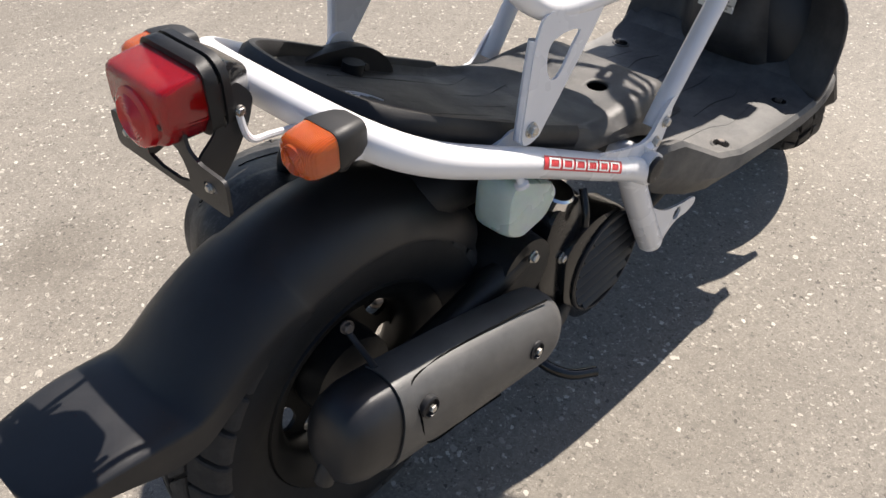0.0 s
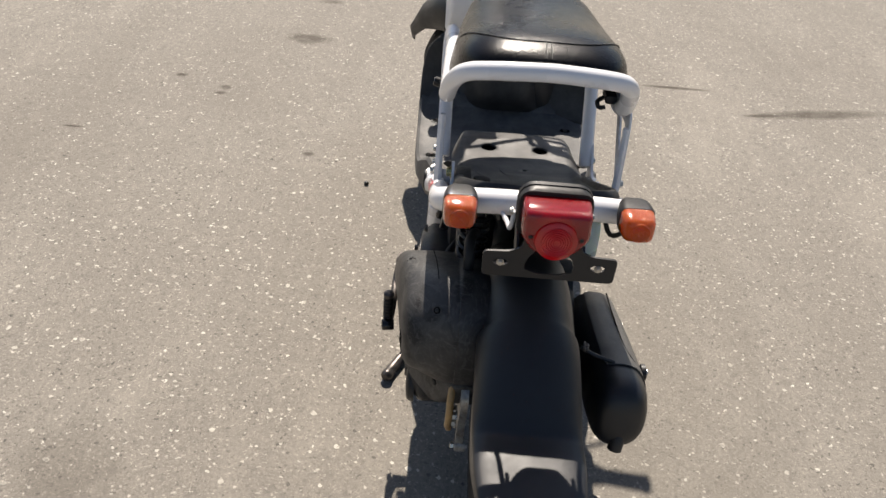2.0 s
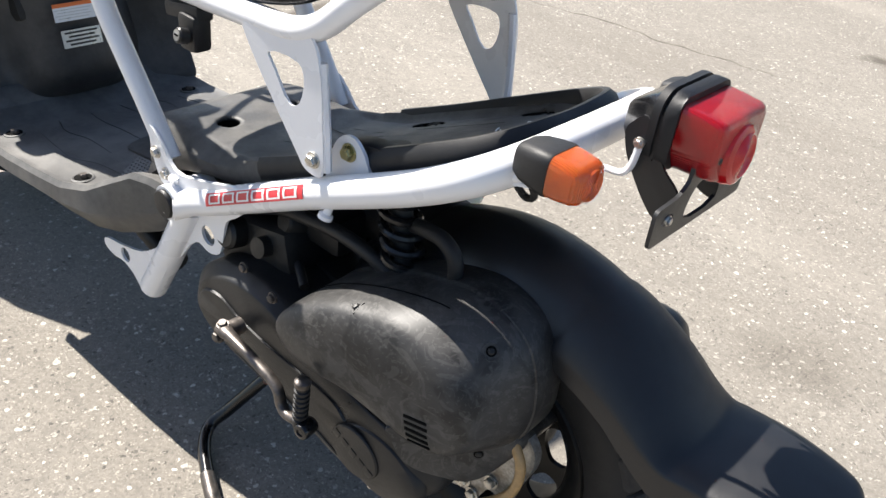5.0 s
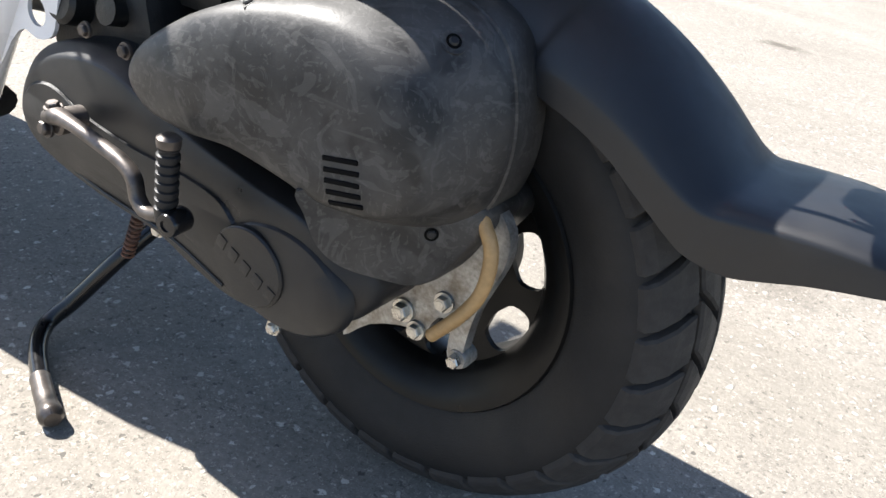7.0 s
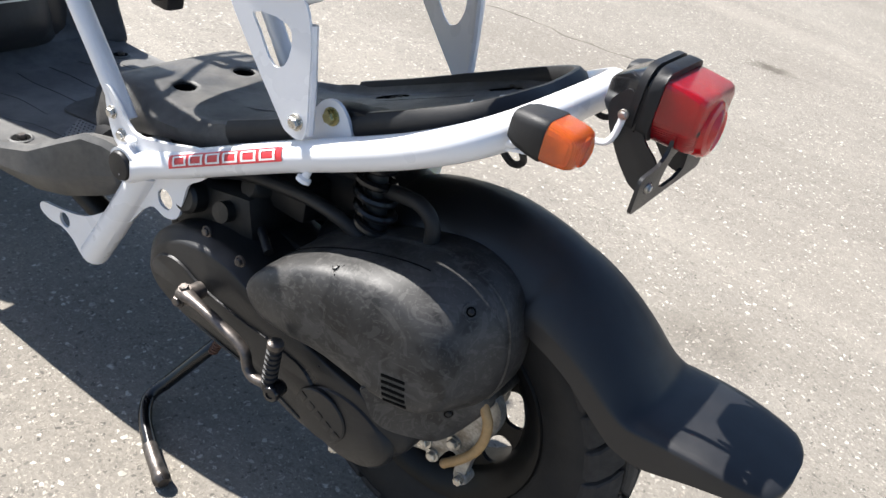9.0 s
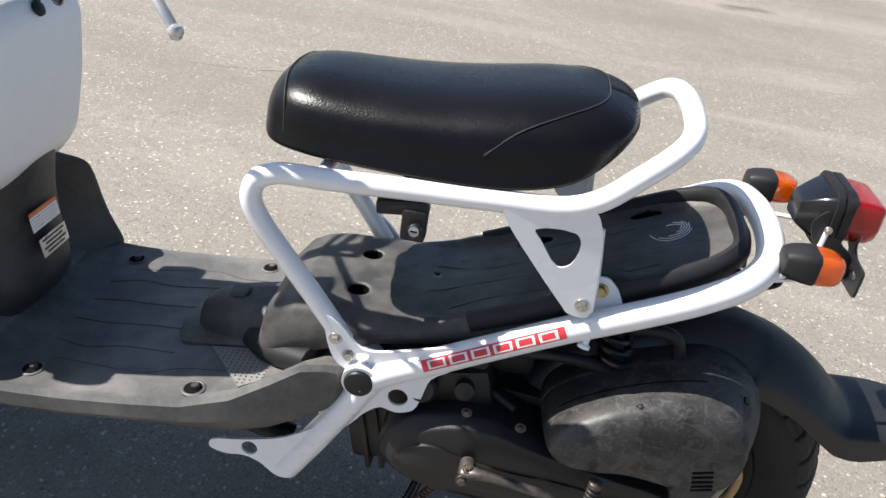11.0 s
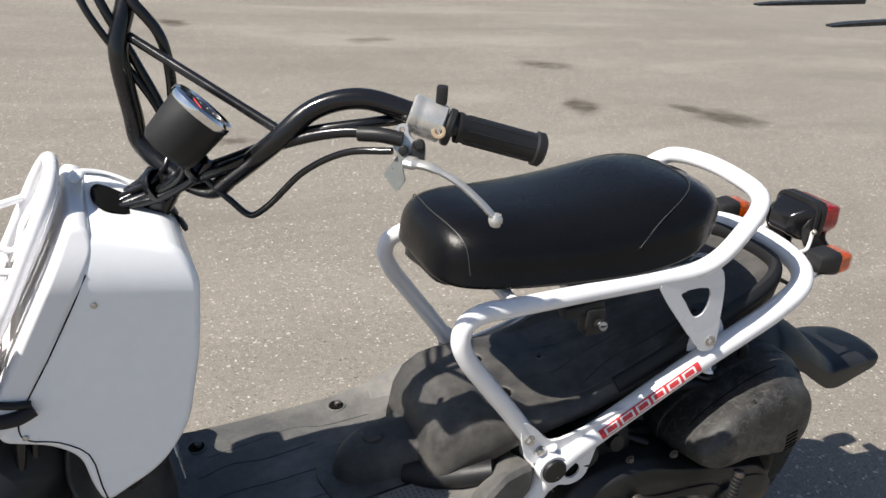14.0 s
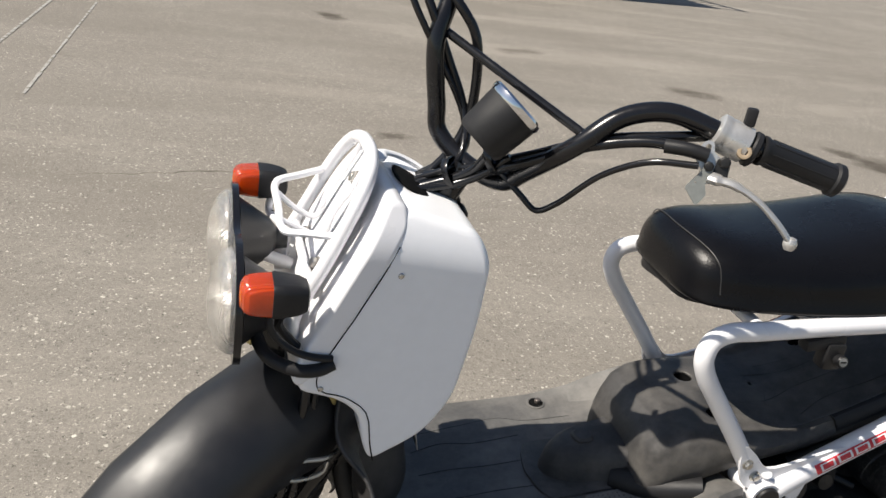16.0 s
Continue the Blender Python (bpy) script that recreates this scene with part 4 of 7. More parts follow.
# the line along the body to which the front face rises
AIR_SPINE = [(0.115, 0.203, 0.385), (0.115, 0.203, 0.390), (0.100, 0.201, 0.395), (0.080, 0.197, 0.400), (0.040, 0.191, 0.404), (0.005, 0.186, 0.405), (-0.015, 0.183, 0.402), (-0.025, 0.181, 0.395), (-0.030, 0.180, 0.385), (-0.030, 0.180, 0.375),
             (-0.025, 0.181, 0.370), (-0.018, 0.182, 0.368), (-0.005, 0.184, 0.368), (0.010, 0.186, 0.369), (0.030, 0.189, 0.371), (0.060, 0.193, 0.374), (0.090, 0.198, 0.376), (0.108, 0.202, 0.379)]


def air_face(f, y_f):
    """A contour of the front face, drawn in from its edge (0) to the spine (1)."""
    pts = []
    for a_, b_ in zip(AIR_FRONT, AIR_SPINE):
        q_ = Vector(a_).lerp(Vector(b_), f)
        pts.append((q_.x, a_[1] + (b_[1] - a_[1]) * y_f + 0.002, q_.z))
    return [Vector(q_) for q_ in curve_points(pts, 4, closed=True)]


def air_ring(mix, shrink, y_mix, y_add):
    """A contour between the flange (0) and the front edge (1), shrunk about the middle."""
    pts = []
    for b_, f_ in zip(AIR_BACK, AIR_FRONT):
        b_, f_ = Vector(b_), Vector(f_)
        p_ = b_.lerp(f_, mix)
        y_ = b_.y + (f_.y - b_.y) * y_mix + y_add
        pts.append((0.045 + (p_.x - 0.045) * (1 - shrink), y_, 0.385 + (p_.z - 0.385) * (1 - shrink)))
    return [Vector(q_) for q_ in curve_points(pts, 4, closed=True)]


bm = bmesh.new()
skin(bm, [air_ring(*row) for row in ((0, 0.04, 0, -0.050), (0, 0.0, 0, -0.040), (0, -0.006, 0, -0.006), (0, -0.004, 0, -0.001), (0, 0.008, 0, 0.0), (0, 0.010, 0, 0.004), (0.05, 0.004, 0.07, 0.004), (0.35, -0.004, 0.45, 0.002), (0.75, 0.0, 0.86, 0.001))] + [air_face(*row) for row in ((0.02, 0.05), (0.08, 0.42), (0.18, 0.66), (0.34, 0.82), (0.55, 0.93), (0.76, 0.99), (0.93, 1.0))])
air = part("air_box", bm, AIR_PLASTIC, scooter, "scuffed black plastic air cleaner box", smooth=50)
# lower lobe, set back behind the main cover, and the seam along the top
bm = bmesh.new()
pillow(bm, round2d([(0.016, 0.345), (0.011, 0.328), (0.001, 0.301), (-0.013, 0.287), (-0.037, 0.279), (-0.057, 0.277), (-0.076, 0.302), (-0.089, 0.338), (-0.070, 0.352), (-0.020, 0.352)], 4), [(0.96, -0.085), (1.0, -0.078), (1.0, -0.010), (0.98, -0.004), (0.94, 0.0), (0.5, 0.001)], side_pose(0.0) @ Matrix(((1, 0, 0, 0), (0, 1, 0, 0), (0.85, 0, 1, 0.177), (0, 0, 0, 1))))
lobe = part("air_box_foot", bm, AIR_PLASTIC, air)
bm = bmesh.new()
sweep(bm, air_ring(0.42, -0.010, 0.50, 0.003)[6:21], 0.0007, 6)
part("lid_seam", bm, GROOVE_SHADE, air)


def skin_of(ob):
    """A tree to find places on a part's surface."""
    from mathutils.bvhtree import BVHTree
    me_ = ob.data
    return BVHTree.FromPolygons([v.co.copy() for v in me_.vertices], [p.vertices[:] for p in me_.polygons])


def on_side(tree, x, z, side=1):
    """The outermost point of a part at x, z on its left (1) or right (-1) side, and the normal there."""
    hit, nrm_, _, _ = tree.ray_cast(Vector((x, 0.5 * side, z)), Vector((0, -side, 0)))
    return (hit, nrm_) if hit else (Vector((x, 0.15 * side, z)), Vector((0, side, 0)))
air_tree, lobe_tree = skin_of(air), skin_of(lobe)
cvt_tree = skin_of(cvt)
for line in ([(0.345, 0.252), (0.25, 0.243), (0.16, 0.236), (0.10, 0.220)],):
    bm = bmesh.new()
    sweep(bm, curve_points([on_side(cvt_tree, x, z)[0] for x, z in line], 5), 0.0018, 6)
    part("case_rib", bm, CASE, cvt)
# vent slots as black bars: the shade inside them is painted on
for k in range(5):
    at_, nn = on_side(air_tree, -0.018 - 0.0016 * k, 0.3765 - 0.0075 * k)
    bm = bmesh.new()
    box(bm, (0.027, 0.0036, 0.0024), basis(at_ + nn * -0.0002, nn, (1, 0, -0.16)), 0.0009)
    part("vent_slot", bm, GROOVE_SHADE, air)
for x, z in ((0.078, 0.452), (-0.055, 0.458), (-0.060, 0.322)):
    at_, nn = on_side(air_tree if z > 0.34 else lobe_tree, x, z)
    bm = bmesh.new()
    lathe(bm, [(0.0095, -0.003), (0.0090, 0.0002), (0.0076, 0.0004), (0.0066, 0.0001)], basis(at_, nn), 3 if x > 0 else 20)
    well = part("screw_well", bm, AIR_PLASTIC, air)
    # flat near-black disc paints the shade of a deep well
    bm = bmesh.new()
    lathe(bm, [(0.0052, -0.001), (0.0052, 0.0005), (0.001, 0.0005)], basis(at_, nn), 3 if x > 0 else 20)
    part("well_shade", bm, GROOVE_SHADE, well)
    bolt(well, at_ - nn * 0.0002, nn, 0.0034, DARK, cross=True, name="screw", washer=False)
# maker's mark on the case as plain raised bars
rear_boss_tree = skin_of(rear_boss)
for k in range(5):
    at_, nn = on_side(rear_boss_tree, 0.0945 - 0.0132 * k, 0.265 - 0.0056 * k)
    bm = bmesh.new()
    box(bm, (0.0092, 0.0105, 0.0016), basis(at_, nn, (-1, 0, -0.44)), 0.0005)
    part("case_mark", bm, CASE, cvt)
# kick start lever
bm = bmesh.new()
lathe(bm, [(0.0105, -0.014), (0.0112, 0.002), (0.0112, 0.010), (0.009, 0.012)], basis((0.268, 0.188, 0.308), (0, 1, 0)), 20)
sweep(bm, curve_points([(0.272, 0.198, 0.312), (0.258, 0.202, 0.317), (0.235, 0.204, 0.318), (0.198, 0.206, 0.315), (0.168, 0.207, 0.310), (0.156, 0.208, 0.303), (0.150, 0.209, 0.289), (0.140, 0.210, 0.283), (0.118, 0.211, 0.288)], 5), [0.0095] * 6 + [0.0085, 0.008, 0.0075, 0.0072] + [0.0068] * 31, 12, flat=0.8)
kick = part("kick_lever", bm, WORN, scooter, "worn bare-metal kick start lever")
bolt(kick, (0.267, 0.200, 0.321), (0, 0.2, 1), 0.0056, WORN)
bolt(kick, (0.272, 0.203, 0.303), (0, 1, 0.1), 0.0062, WORN)
bm = bmesh.new()
axis_m = basis((0.114, 0.213, 0.287), (-0.03, 0.0, 0.62), (0, 1, 0))
prof = [(0.0075, 0.0)]
for k in range(7):
    prof += [(0.0086, 0.008 + 0.007 * k), (0.0086, 0.0115 + 0.007 * k), (0.0070, 0.0125 + 0.007 * k), (0.0070, 0.0145 + 0.007 * k)]
prof += [(0.0082, 0.058), (0.0082, 0.059)]
lathe(bm, prof, axis_m, 16)
pedal = part("kick_pedal", bm, SOFT_RUBBER, kick, "ribbed black rubber pedal")
bm = bmesh.new()
lathe(bm, [(0.0084, 0.0595), (0.0088, 0.061), (0.0088, 0.066), (0.006, 0.068), (0.001, 0.068)], axis_m, 16)
part("pedal_end", bm, WORN, pedal, "bare metal pedal end")
bm = bmesh.new()
lathe(bm, [(0.0085, -0.010), (0.0098, -0.008), (0.0098, 0.008), (0.0085, 0.0105), (0.0045, 0.011), (0.004, 0.0095)], basis((0.104, 0.212, 0.290), (-0.15, 1, 0.0)), 20)
part("pedal_pivot", bm, BLACK, kick)
# rear hub bracket and breather hose
bm = bmesh.new()
slab(bm, round2d([(0.02, 0.245), (-0.03, 0.300), (-0.060, 0.330), (-0.080, 0.342), (-0.099, 0.326), (-0.102, 0.303), (-0.094, 0.275), (-0.086, 0.250), (-0.082, 0.212), (-0.081, 0.198), (-0.074, 0.196), (-0.068, 0.206), (-0.066, 0.232), (-0.055, 0.232), (-0.041, 0.206), (-0.030, 0.209), (0.009, 0.193), (0.036, 0.168), (0.030, 0.195)], 3), [], side_pose(0.074), 0.012)
hub = part("hub_bracket", bm, ALU, scooter, "oxidised aluminium hub bracket")
for x, z, r in ((-0.022, 0.223, 0.0078), (-0.058, 0.248, 0.0066), (-0.037, 0.211, 0.0064)):
    bolt(hub, (x, 0.087, z), (0, 1, 0), r)
bm = bmesh.new()
lathe(bm, [(0.0095, -0.012), (0.0098, 0.0), (0.008, 0.005), (0.001, 0.005)], basis((-0.078, 0.082, 0.204), (0, 1, 0)), 20)
part("brake_arm_pin", bm, ALU, hub)
bolt(hub, (-0.078, 0.088, 0.204), (0, 1, 0), 0.006, washer=False)
tube("breather_hose", [(-0.070, 0.098, 0.350), (-0.085, 0.100, 0.332), (-0.094, 0.101, 0.319), (-0.097, 0.101, 0.300), (-0.093, 0.101, 0.275), (-0.080, 0.101, 0.251), (-0.058, 0.098, 0.222)], 0.0056, HOSE, scooter, "tan rubber breather hose")
# rear shock, hoses between engine and tray
bm = bmesh.new()
coil = []
for k in range(200):
    t = k / 199
    a = 2 * math.pi * 9.5 * t
    c = Vector((0.134, 0.078, 0.560)).lerp(Vector((0.090, 0.088, 0.40)), t)
    coil.append(c + Vector((0.020 * math.cos(a), 0.020 * math.sin(a), 0.0)))
sweep(bm, coil, 0.0048, 8)
shock = part("shock_spring", bm, BLACK, scooter, "black coil spring of the rear shock")
tube("damper", [(0.134, 0.078, 0.575), (0.090, 0.088, 0.38)], 0.013, DARK, shock, straight=True)
for pts, r, lab in (([(0.345, 0.10, 0.405), (0.29, 0.10, 0.430), (0.241, 0.10, 0.441), (0.178, 0.10, 0.449), (0.119, 0.10, 0.443), (0.08, 0.095, 0.42)], 0.0085, "black rubber hose"),
                    ([(0.12, 0.07, 0.485), (0.082, 0.085, 0.503), (0.05, 0.09, 0.507), (0.035, 0.09, 0.496), (0.030, 0.09, 0.475), (0.035, 0.088, 0.45)], 0.0085, "black rubber hose"),
                    ([(0.35, 0.06, 0.40), (0.28, 0.05, 0.44), (0.2, 0.03, 0.46), (0.12, 0.02, 0.44)], 0.012, "black rubber hose"),
                    ([(0.40, 0.09, 0.36), (0.33, 0.085, 0.385), (0.26, 0.10, 0.375), (0.22, 0.12, 0.365)], 0.006, "black rubber hose")):
    tube("hose", pts, r, SOFT_RUBBER, scooter, lab, 10)
bm = bmesh.new()
lathe(bm, [(0.016, 0), (0.016, 0.028), (0.013, 0.032), (0.001, 0.032)], basis((0.272, 0.075, 0.412), (0.2, 1, 0.3)), 20)
box(bm, (0.07, 0.05, 0.05), pose(0.24, 0.06, 0.42), 0.01)
part("carburettor", bm, DARK, scooter, "dark carburettor")
# added black body that blocks the see-through gap above the engine
bm = bmesh.new()
sweep(bm, curve_points([(0.36, -0.005, 0.375), (0.29, -0.01, 0.415), (0.20, -0.01, 0.435), (0.11, 0.0, 0.435), (0.05, 0.015, 0.425)], 5), [0.046, 0.048, 0.05, 0.052, 0.053] + [0.054] * 13 + [0.05, 0.046, 0.04], 16, flat=0.85)
part("gap_filler", bm, SOFT_RUBBER, scooter, "added dark filler between engine and tray")

# rear fender with its flap, one moulding: crown line, lower edge, half width, height of the upright skirt, flatness of the top
def at_angle(deg, r):
    return (AXLE.x + r * math.cos(radians(deg)), AXLE.z + r * math.sin(radians(deg)))


def fender_ring(crown, edge, half, skirt, flat):
    """A thin arch: outer points from the right edge to the left one, then back inside."""
    body = [(0.994, 0.04, 0.12), (0.965, 0.15, 0.34), (0.88, 0.40, 0.62), (0.73, 0.65, 0.80), (0.52, 0.84, 0.92), (0.27, 0.96, 0.98), (0.0, 1.0, 1.0)]
    left = [(1.0, 0.0), (1.0, skirt * 0.5), (1.0, skirt * 0.96)] + [(w, skirt + (1 - skirt) * (a + (b - a) * flat)) for w, a, b in body]
    arch = [(-w, f) for w, f in left] + left[-2::-1]
    c, e = Vector((crown[0], 0, crown[1])), Vector((edge[0], 0, edge[1]))
    up = (c - e).normalized()
    out = [e.lerp(c, f) + Vector((0, half * w, 0)) for w, f in arch]
    ins = [e.lerp(c, f) - up * (0.0038 * (0.25 + f)) + Vector((0, half * w * 0.95, 0)) for w, f in arch[::-1]]
    return out + ins


FEND = [(at_angle(a, c), at_angle(a, e), h, k, 0.0) for a, c, e, h, k in ((30, 0.260, 0.212, 0.066, 0.05), (45, 0.262, 0.205, 0.068, 0.05), (60, 0.265, 0.202, 0.069, 0.05), (75, 0.267, 0.201, 0.0695, 0.05), (90, 0.269, 0.200, 0.0700, 0.05), (104, 0.270, 0.200, 0.0702, 0.06), (110, 0.2705, 0.200, 0.0705, 0.08), (112.5, 0.2708, 0.200, 0.0725, 0.20), (118, 0.272, 0.203, 0.0735, 0.28), (126, 0.2735, 0.210, 0.074, 0.32), (134, 0.276, 0.218, 0.0745, 0.36), (139.5, 0.2785, 0.2225, 0.075, 0.40))]
FEND += [((-0.2255, 0.4115), (-0.187, 0.3755), 0.0750, 0.46, 0.15), ((-0.2325, 0.4055), (-0.204, 0.3640), 0.0750, 0.56, 0.45), ((-0.240, 0.4035), (-0.222, 0.3560), 0.0748, 0.68, 0.8), ((-0.252, 0.4032), (-0.248, 0.3545), 0.0742, 0.73, 1.0), ((-0.270, 0.4035), (-0.270, 0.361), 0.0735, 0.74, 1.0), ((-0.290, 0.404), (-0.290, 0.3675), 0.0722, 0.72, 1.0),
         ((-0.310, 0.403), (-0.310, 0.372), 0.0700, 0.70, 1.0), ((-0.330, 0.4015), (-0.330, 0.3755), 0.0672, 0.66, 1.0), ((-0.345, 0.400), (-0.345, 0.3785), 0.0637, 0.62, 1.0), ((-0.356, 0.399), (-0.356, 0.381), 0.058, 0.58, 1.0), ((-0.364, 0.3975), (-0.364, 0.3835), 0.049, 0.5, 1.0), ((-0.3695, 0.3965), (-0.3695, 0.3865), 0.036, 0.4, 1.0), ((-0.372, 0.396), (-0.372, 0.390), 0.02, 0.3, 1.0)]
FEND_A = curve_points([(c[0], c[1], h) for c, e, h, k, q in FEND], 3)
FEND_B = curve_points([(e[0], e[1], k) for c, e, h, k, q in FEND], 3)
FEND_C = curve_points([(q, 0, 0.05 * i) for i, (c, e, h, k, q) in enumerate(FEND)], 3)
bm = bmesh.new()
skin(bm, [fender_ring((a.x, a.y), (b.x, b.y), a.z, b.z, min(max(c.x, 0.0), 1.0)) for a, b, c in zip(FEND_A, FEND_B, FEND_C)])
fender = part("rear_fender", bm, FENDER, scooter, "satin black plastic rear mudguard with a long flap", smooth=60)

# muffler
bm = bmesh.new()
ma, mb = Vector((0.215, -0.150, 0.262)), Vector((-0.135, -0.148, 0.342))
md = (mb - ma).normalized()
def muf_ring(t, ry, rz, lift=0.0):
    c = ma.lerp(mb, t) + Vector((0, 0, lift))
    up = Vector((0, 0, 1))
    up = (up - md * up.dot(md)).normalized()
    return [c + Vector((0, -1, 0)) * (ry * (abs(math.cos(a)) ** 0.8) * (1 if math.cos(a) > 0 else -1)) + up * (rz * (abs(math.sin(a)) ** 0.85) * (1 if math.sin(a) > 0 else -1)) for a in [2 * math.pi * k / 30 for k in range(30)]]
skin(bm, [muf_ring(-0.015, 0.018, 0.02), muf_ring(0.0, 0.034, 0.038), muf_ring(0.05, 0.041, 0.049), muf_ring(0.25, 0.043, 0.053), muf_ring(0.5, 0.044, 0.056), muf_ring(0.80, 0.044, 0.058), muf_ring(0.90, 0.043, 0.057), muf_ring(0.95, 0.0395, 0.052), muf_ring(0.98, 0.034, 0.044), muf_ring(0.996, 0.025, 0.032), muf_ring(1.003, 0.012, 0.016)])
muffler = part("muffler", bm, FENDER, scooter, "black exhaust silencer with a faded guard")
bm = bmesh.new()
def guard_ring(t, ry, rz, a0, a1):
    c = ma.lerp(mb, t)
    up = Vector((0, 0, 1))
    up = (up - md * up.dot(md)).normalized()
    pts = []
    for r_add in (0.0028, 0.0006):
        line = []
        for k in range(16):
            a = radians(a0 + (a1 - a0) * k / 15)
            line.append(c + Vector((0, -1, 0)) * ((ry + r_add) * (abs(math.cos(a)) ** 0.8) * (1 if math.cos(a) > 0 else -1)) + up * ((rz + r_add) * (abs(math.sin(a)) ** 0.85) * (1 if math.sin(a) > 0 else -1)))
        pts += line if r_add > 0.001 else line[::-1]
    return pts
skin(bm, [guard_ring(0.0, 0.030, 0.036, -20, 70), guard_ring(0.02, 0.038, 0.044, -58, 95), guard_ring(0.06, 0.0415, 0.0495, -66, 108), guard_ring(0.25, 0.043, 0.053, -68, 112), guard_ring(0.5, 0.044, 0.056, -70, 114), guard_ring(0.78, 0.044, 0.058, -70, 114), guard_ring(0.82, 0.0437, 0.0578, -66, 110)])
guard = part("heat_guard", bm, MUFFLER, muffler, "faded charcoal heat guard")
for x, z in ((-0.033, 0.350), (0.153, 0.287)):
    bm = bmesh.new()
    lathe(bm, [(0.0125, -0.006), (0.0125, 0.0005), (0.0105, 0.0015), (0.009, -0.003), (0.001, -0.004)], basis((x, -0.1965, z), (0, -1, 0.12)), 22)
    w_ = part("screw_well", bm, FENDER, guard)
    bolt(w_, (x, -0.1965, z), (0, -1, 0.12), 0.0045, name="screw", washer=False)
bm = bmesh.new()
up_ = (Vector((0, 0, 1)) - md * md.z).normalized()
def on_guard(t, a):
    rz, ry = 0.055 + 0.0034, 0.0437 + 0.0034
    a = radians(a)
    return ma.lerp(mb, t) + Vector((0, -1, 0)) * (ry * abs(math.cos(a)) ** 0.8) + up_ * (rz * abs(math.sin(a)) ** 0.85 * (1 if a > 0 else -1))
sweep(bm, curve_points([on_guard(0.08, 68), on_guard(0.3, 72), on_guard(0.66, 72), on_guard(0.765, 60), on_guard(0.76, 20), on_guard(0.68, -30), on_guard(0.5, -42), on_guard(0.3, -44)], 6), 0.0013, 6)
part("guard_crease", bm, GROOVE_SHADE, guard)
tube("tail_pipe", [(-0.12, -0.150, 0.325), (-0.135, -0.148, 0.305), (-0.14, -0.146, 0.29)], 0.011, FENDER, muffler)
bolt(muffler, (-0.048, -0.092, 0.405), (-0.2, -1, 0.2), 0.006, WORN)
tube("muffler_stay", [(-0.048, -0.085, 0.405), (-0.05, -0.11, 0.392), (-0.055, -0.14, 0.385)], 0.0035, FENDER, muffler, flat=0.8)
tube("exhaust_pipe", [(0.42, -0.06, 0.19), (0.36, -0.10, 0.165), (0.28, -0.135, 0.20), (0.21, -0.150, 0.262)], 0.013, DARK, muffler)

# coolant bottle
bm = bmesh.new()
BOT = [(0.164, 0.470), (0.176, 0.489), (0.252, 0.450), (0.262, 0.430), (0.244, 0.404), (0.192, 0.396), (0.162, 0.416)]
pillow(bm, fillet2d(BOT, 0.014, 4), [(0.90, 0.080), (0.97, 0.084), (1, 0.092), (1, 0.117), (0.97, 0.125), (0.91, 0.130), (0.82, 0.1315)], side_pose(0.0, -1))
bottle = part("coolant_bottle", bm, COOLANT, scooter, "milky white plastic coolant bottle")
tube("bottle_cap", [(0.185, -0.105, 0.49), (0.183, -0.103, 0.515)], 0.013, SOFT_RUBBER, bottle, straight=True)
# radiator shroud on the right
bm = bmesh.new()
SH = [(0.325, 0.285), (0.375, 0.310), (0.44, 0.300), (0.492, 0.262), (0.515, 0.205), (0.495, 0.140), (0.44, 0.112), (0.375, 0.125), (0.335, 0.17), (0.322, 0.23)]
pillow(bm, round2d(SH, 4), [(0.95, 0.06), (1, 0.068), (1, 0.108), (0.97, 0.118), (0.90, 0.120)], side_pose(0.0, -1))
shroud = part("radiator_shroud", bm, BLACK, scooter, "black slatted radiator shroud")
bm = bmesh.new()
pillow(bm, fillet2d([(0.282, 0.150), (0.276, 0.300), (0.300, 0.365), (0.348, 0.372), (0.372, 0.330), (0.366, 0.150), (0.33, 0.120)], 0.02, 4), [(0.96, 0.02), (1, 0.03), (1, 0.098), (0.97, 0.106), (0.90, 0.108)], side_pose(0.0, -1))
part("shroud_housing", bm, BLACK, shroud, "glossy black plastic housing")
bm = bmesh.new()
lathe(bm, [(0.083, -0.004), (0.083, 0.004), (0.081, 0.006), (0.078, 0.006), (0.077, 0.0015), (0.001, 0.0015)], basis((0.424, -0.1195, 0.212), (0, -1, 0)), 44)
part("grille_rim", bm, FENDER, shroud, "round grille rim")
for k in range(7):
    f = (k - 3) * 0.0205
    bm = bmesh.new()
    half = math.sqrt(0.0765**2 - f**2)
    box(bm, (half * 2, 0.0030, 0.0115), pose(0.424, -0.1228, 0.212 + f, -38, 0, 0), 0.0008)
    part("slat", bm, FENDER, shroud)
for x, y, z in ((0.322, -0.110, 0.275), (0.335, -0.110, 0.150), (0.240, -0.118, 0.334), (0.285, -0.100, 0.175)):
    bolt(shroud, (x, y, z), (0, -1, 0), 0.0065)
bm = bmesh.new()
lathe(bm, [(0.024, 0), (0.024, 0.016), (0.021, 0.019), (0.001, 0.0195)], basis((0.322, -0.085, 0.362), (0.1, -0.3, 1)), 28)
part("radiator_cap", bm, CHROME, shroud, "shiny chrome filler cap")
tube("hose", [(0.36, -0.105, 0.37), (0.35, -0.12, 0.345), (0.345, -0.125, 0.325)], 0.0055, BLACK, shroud)
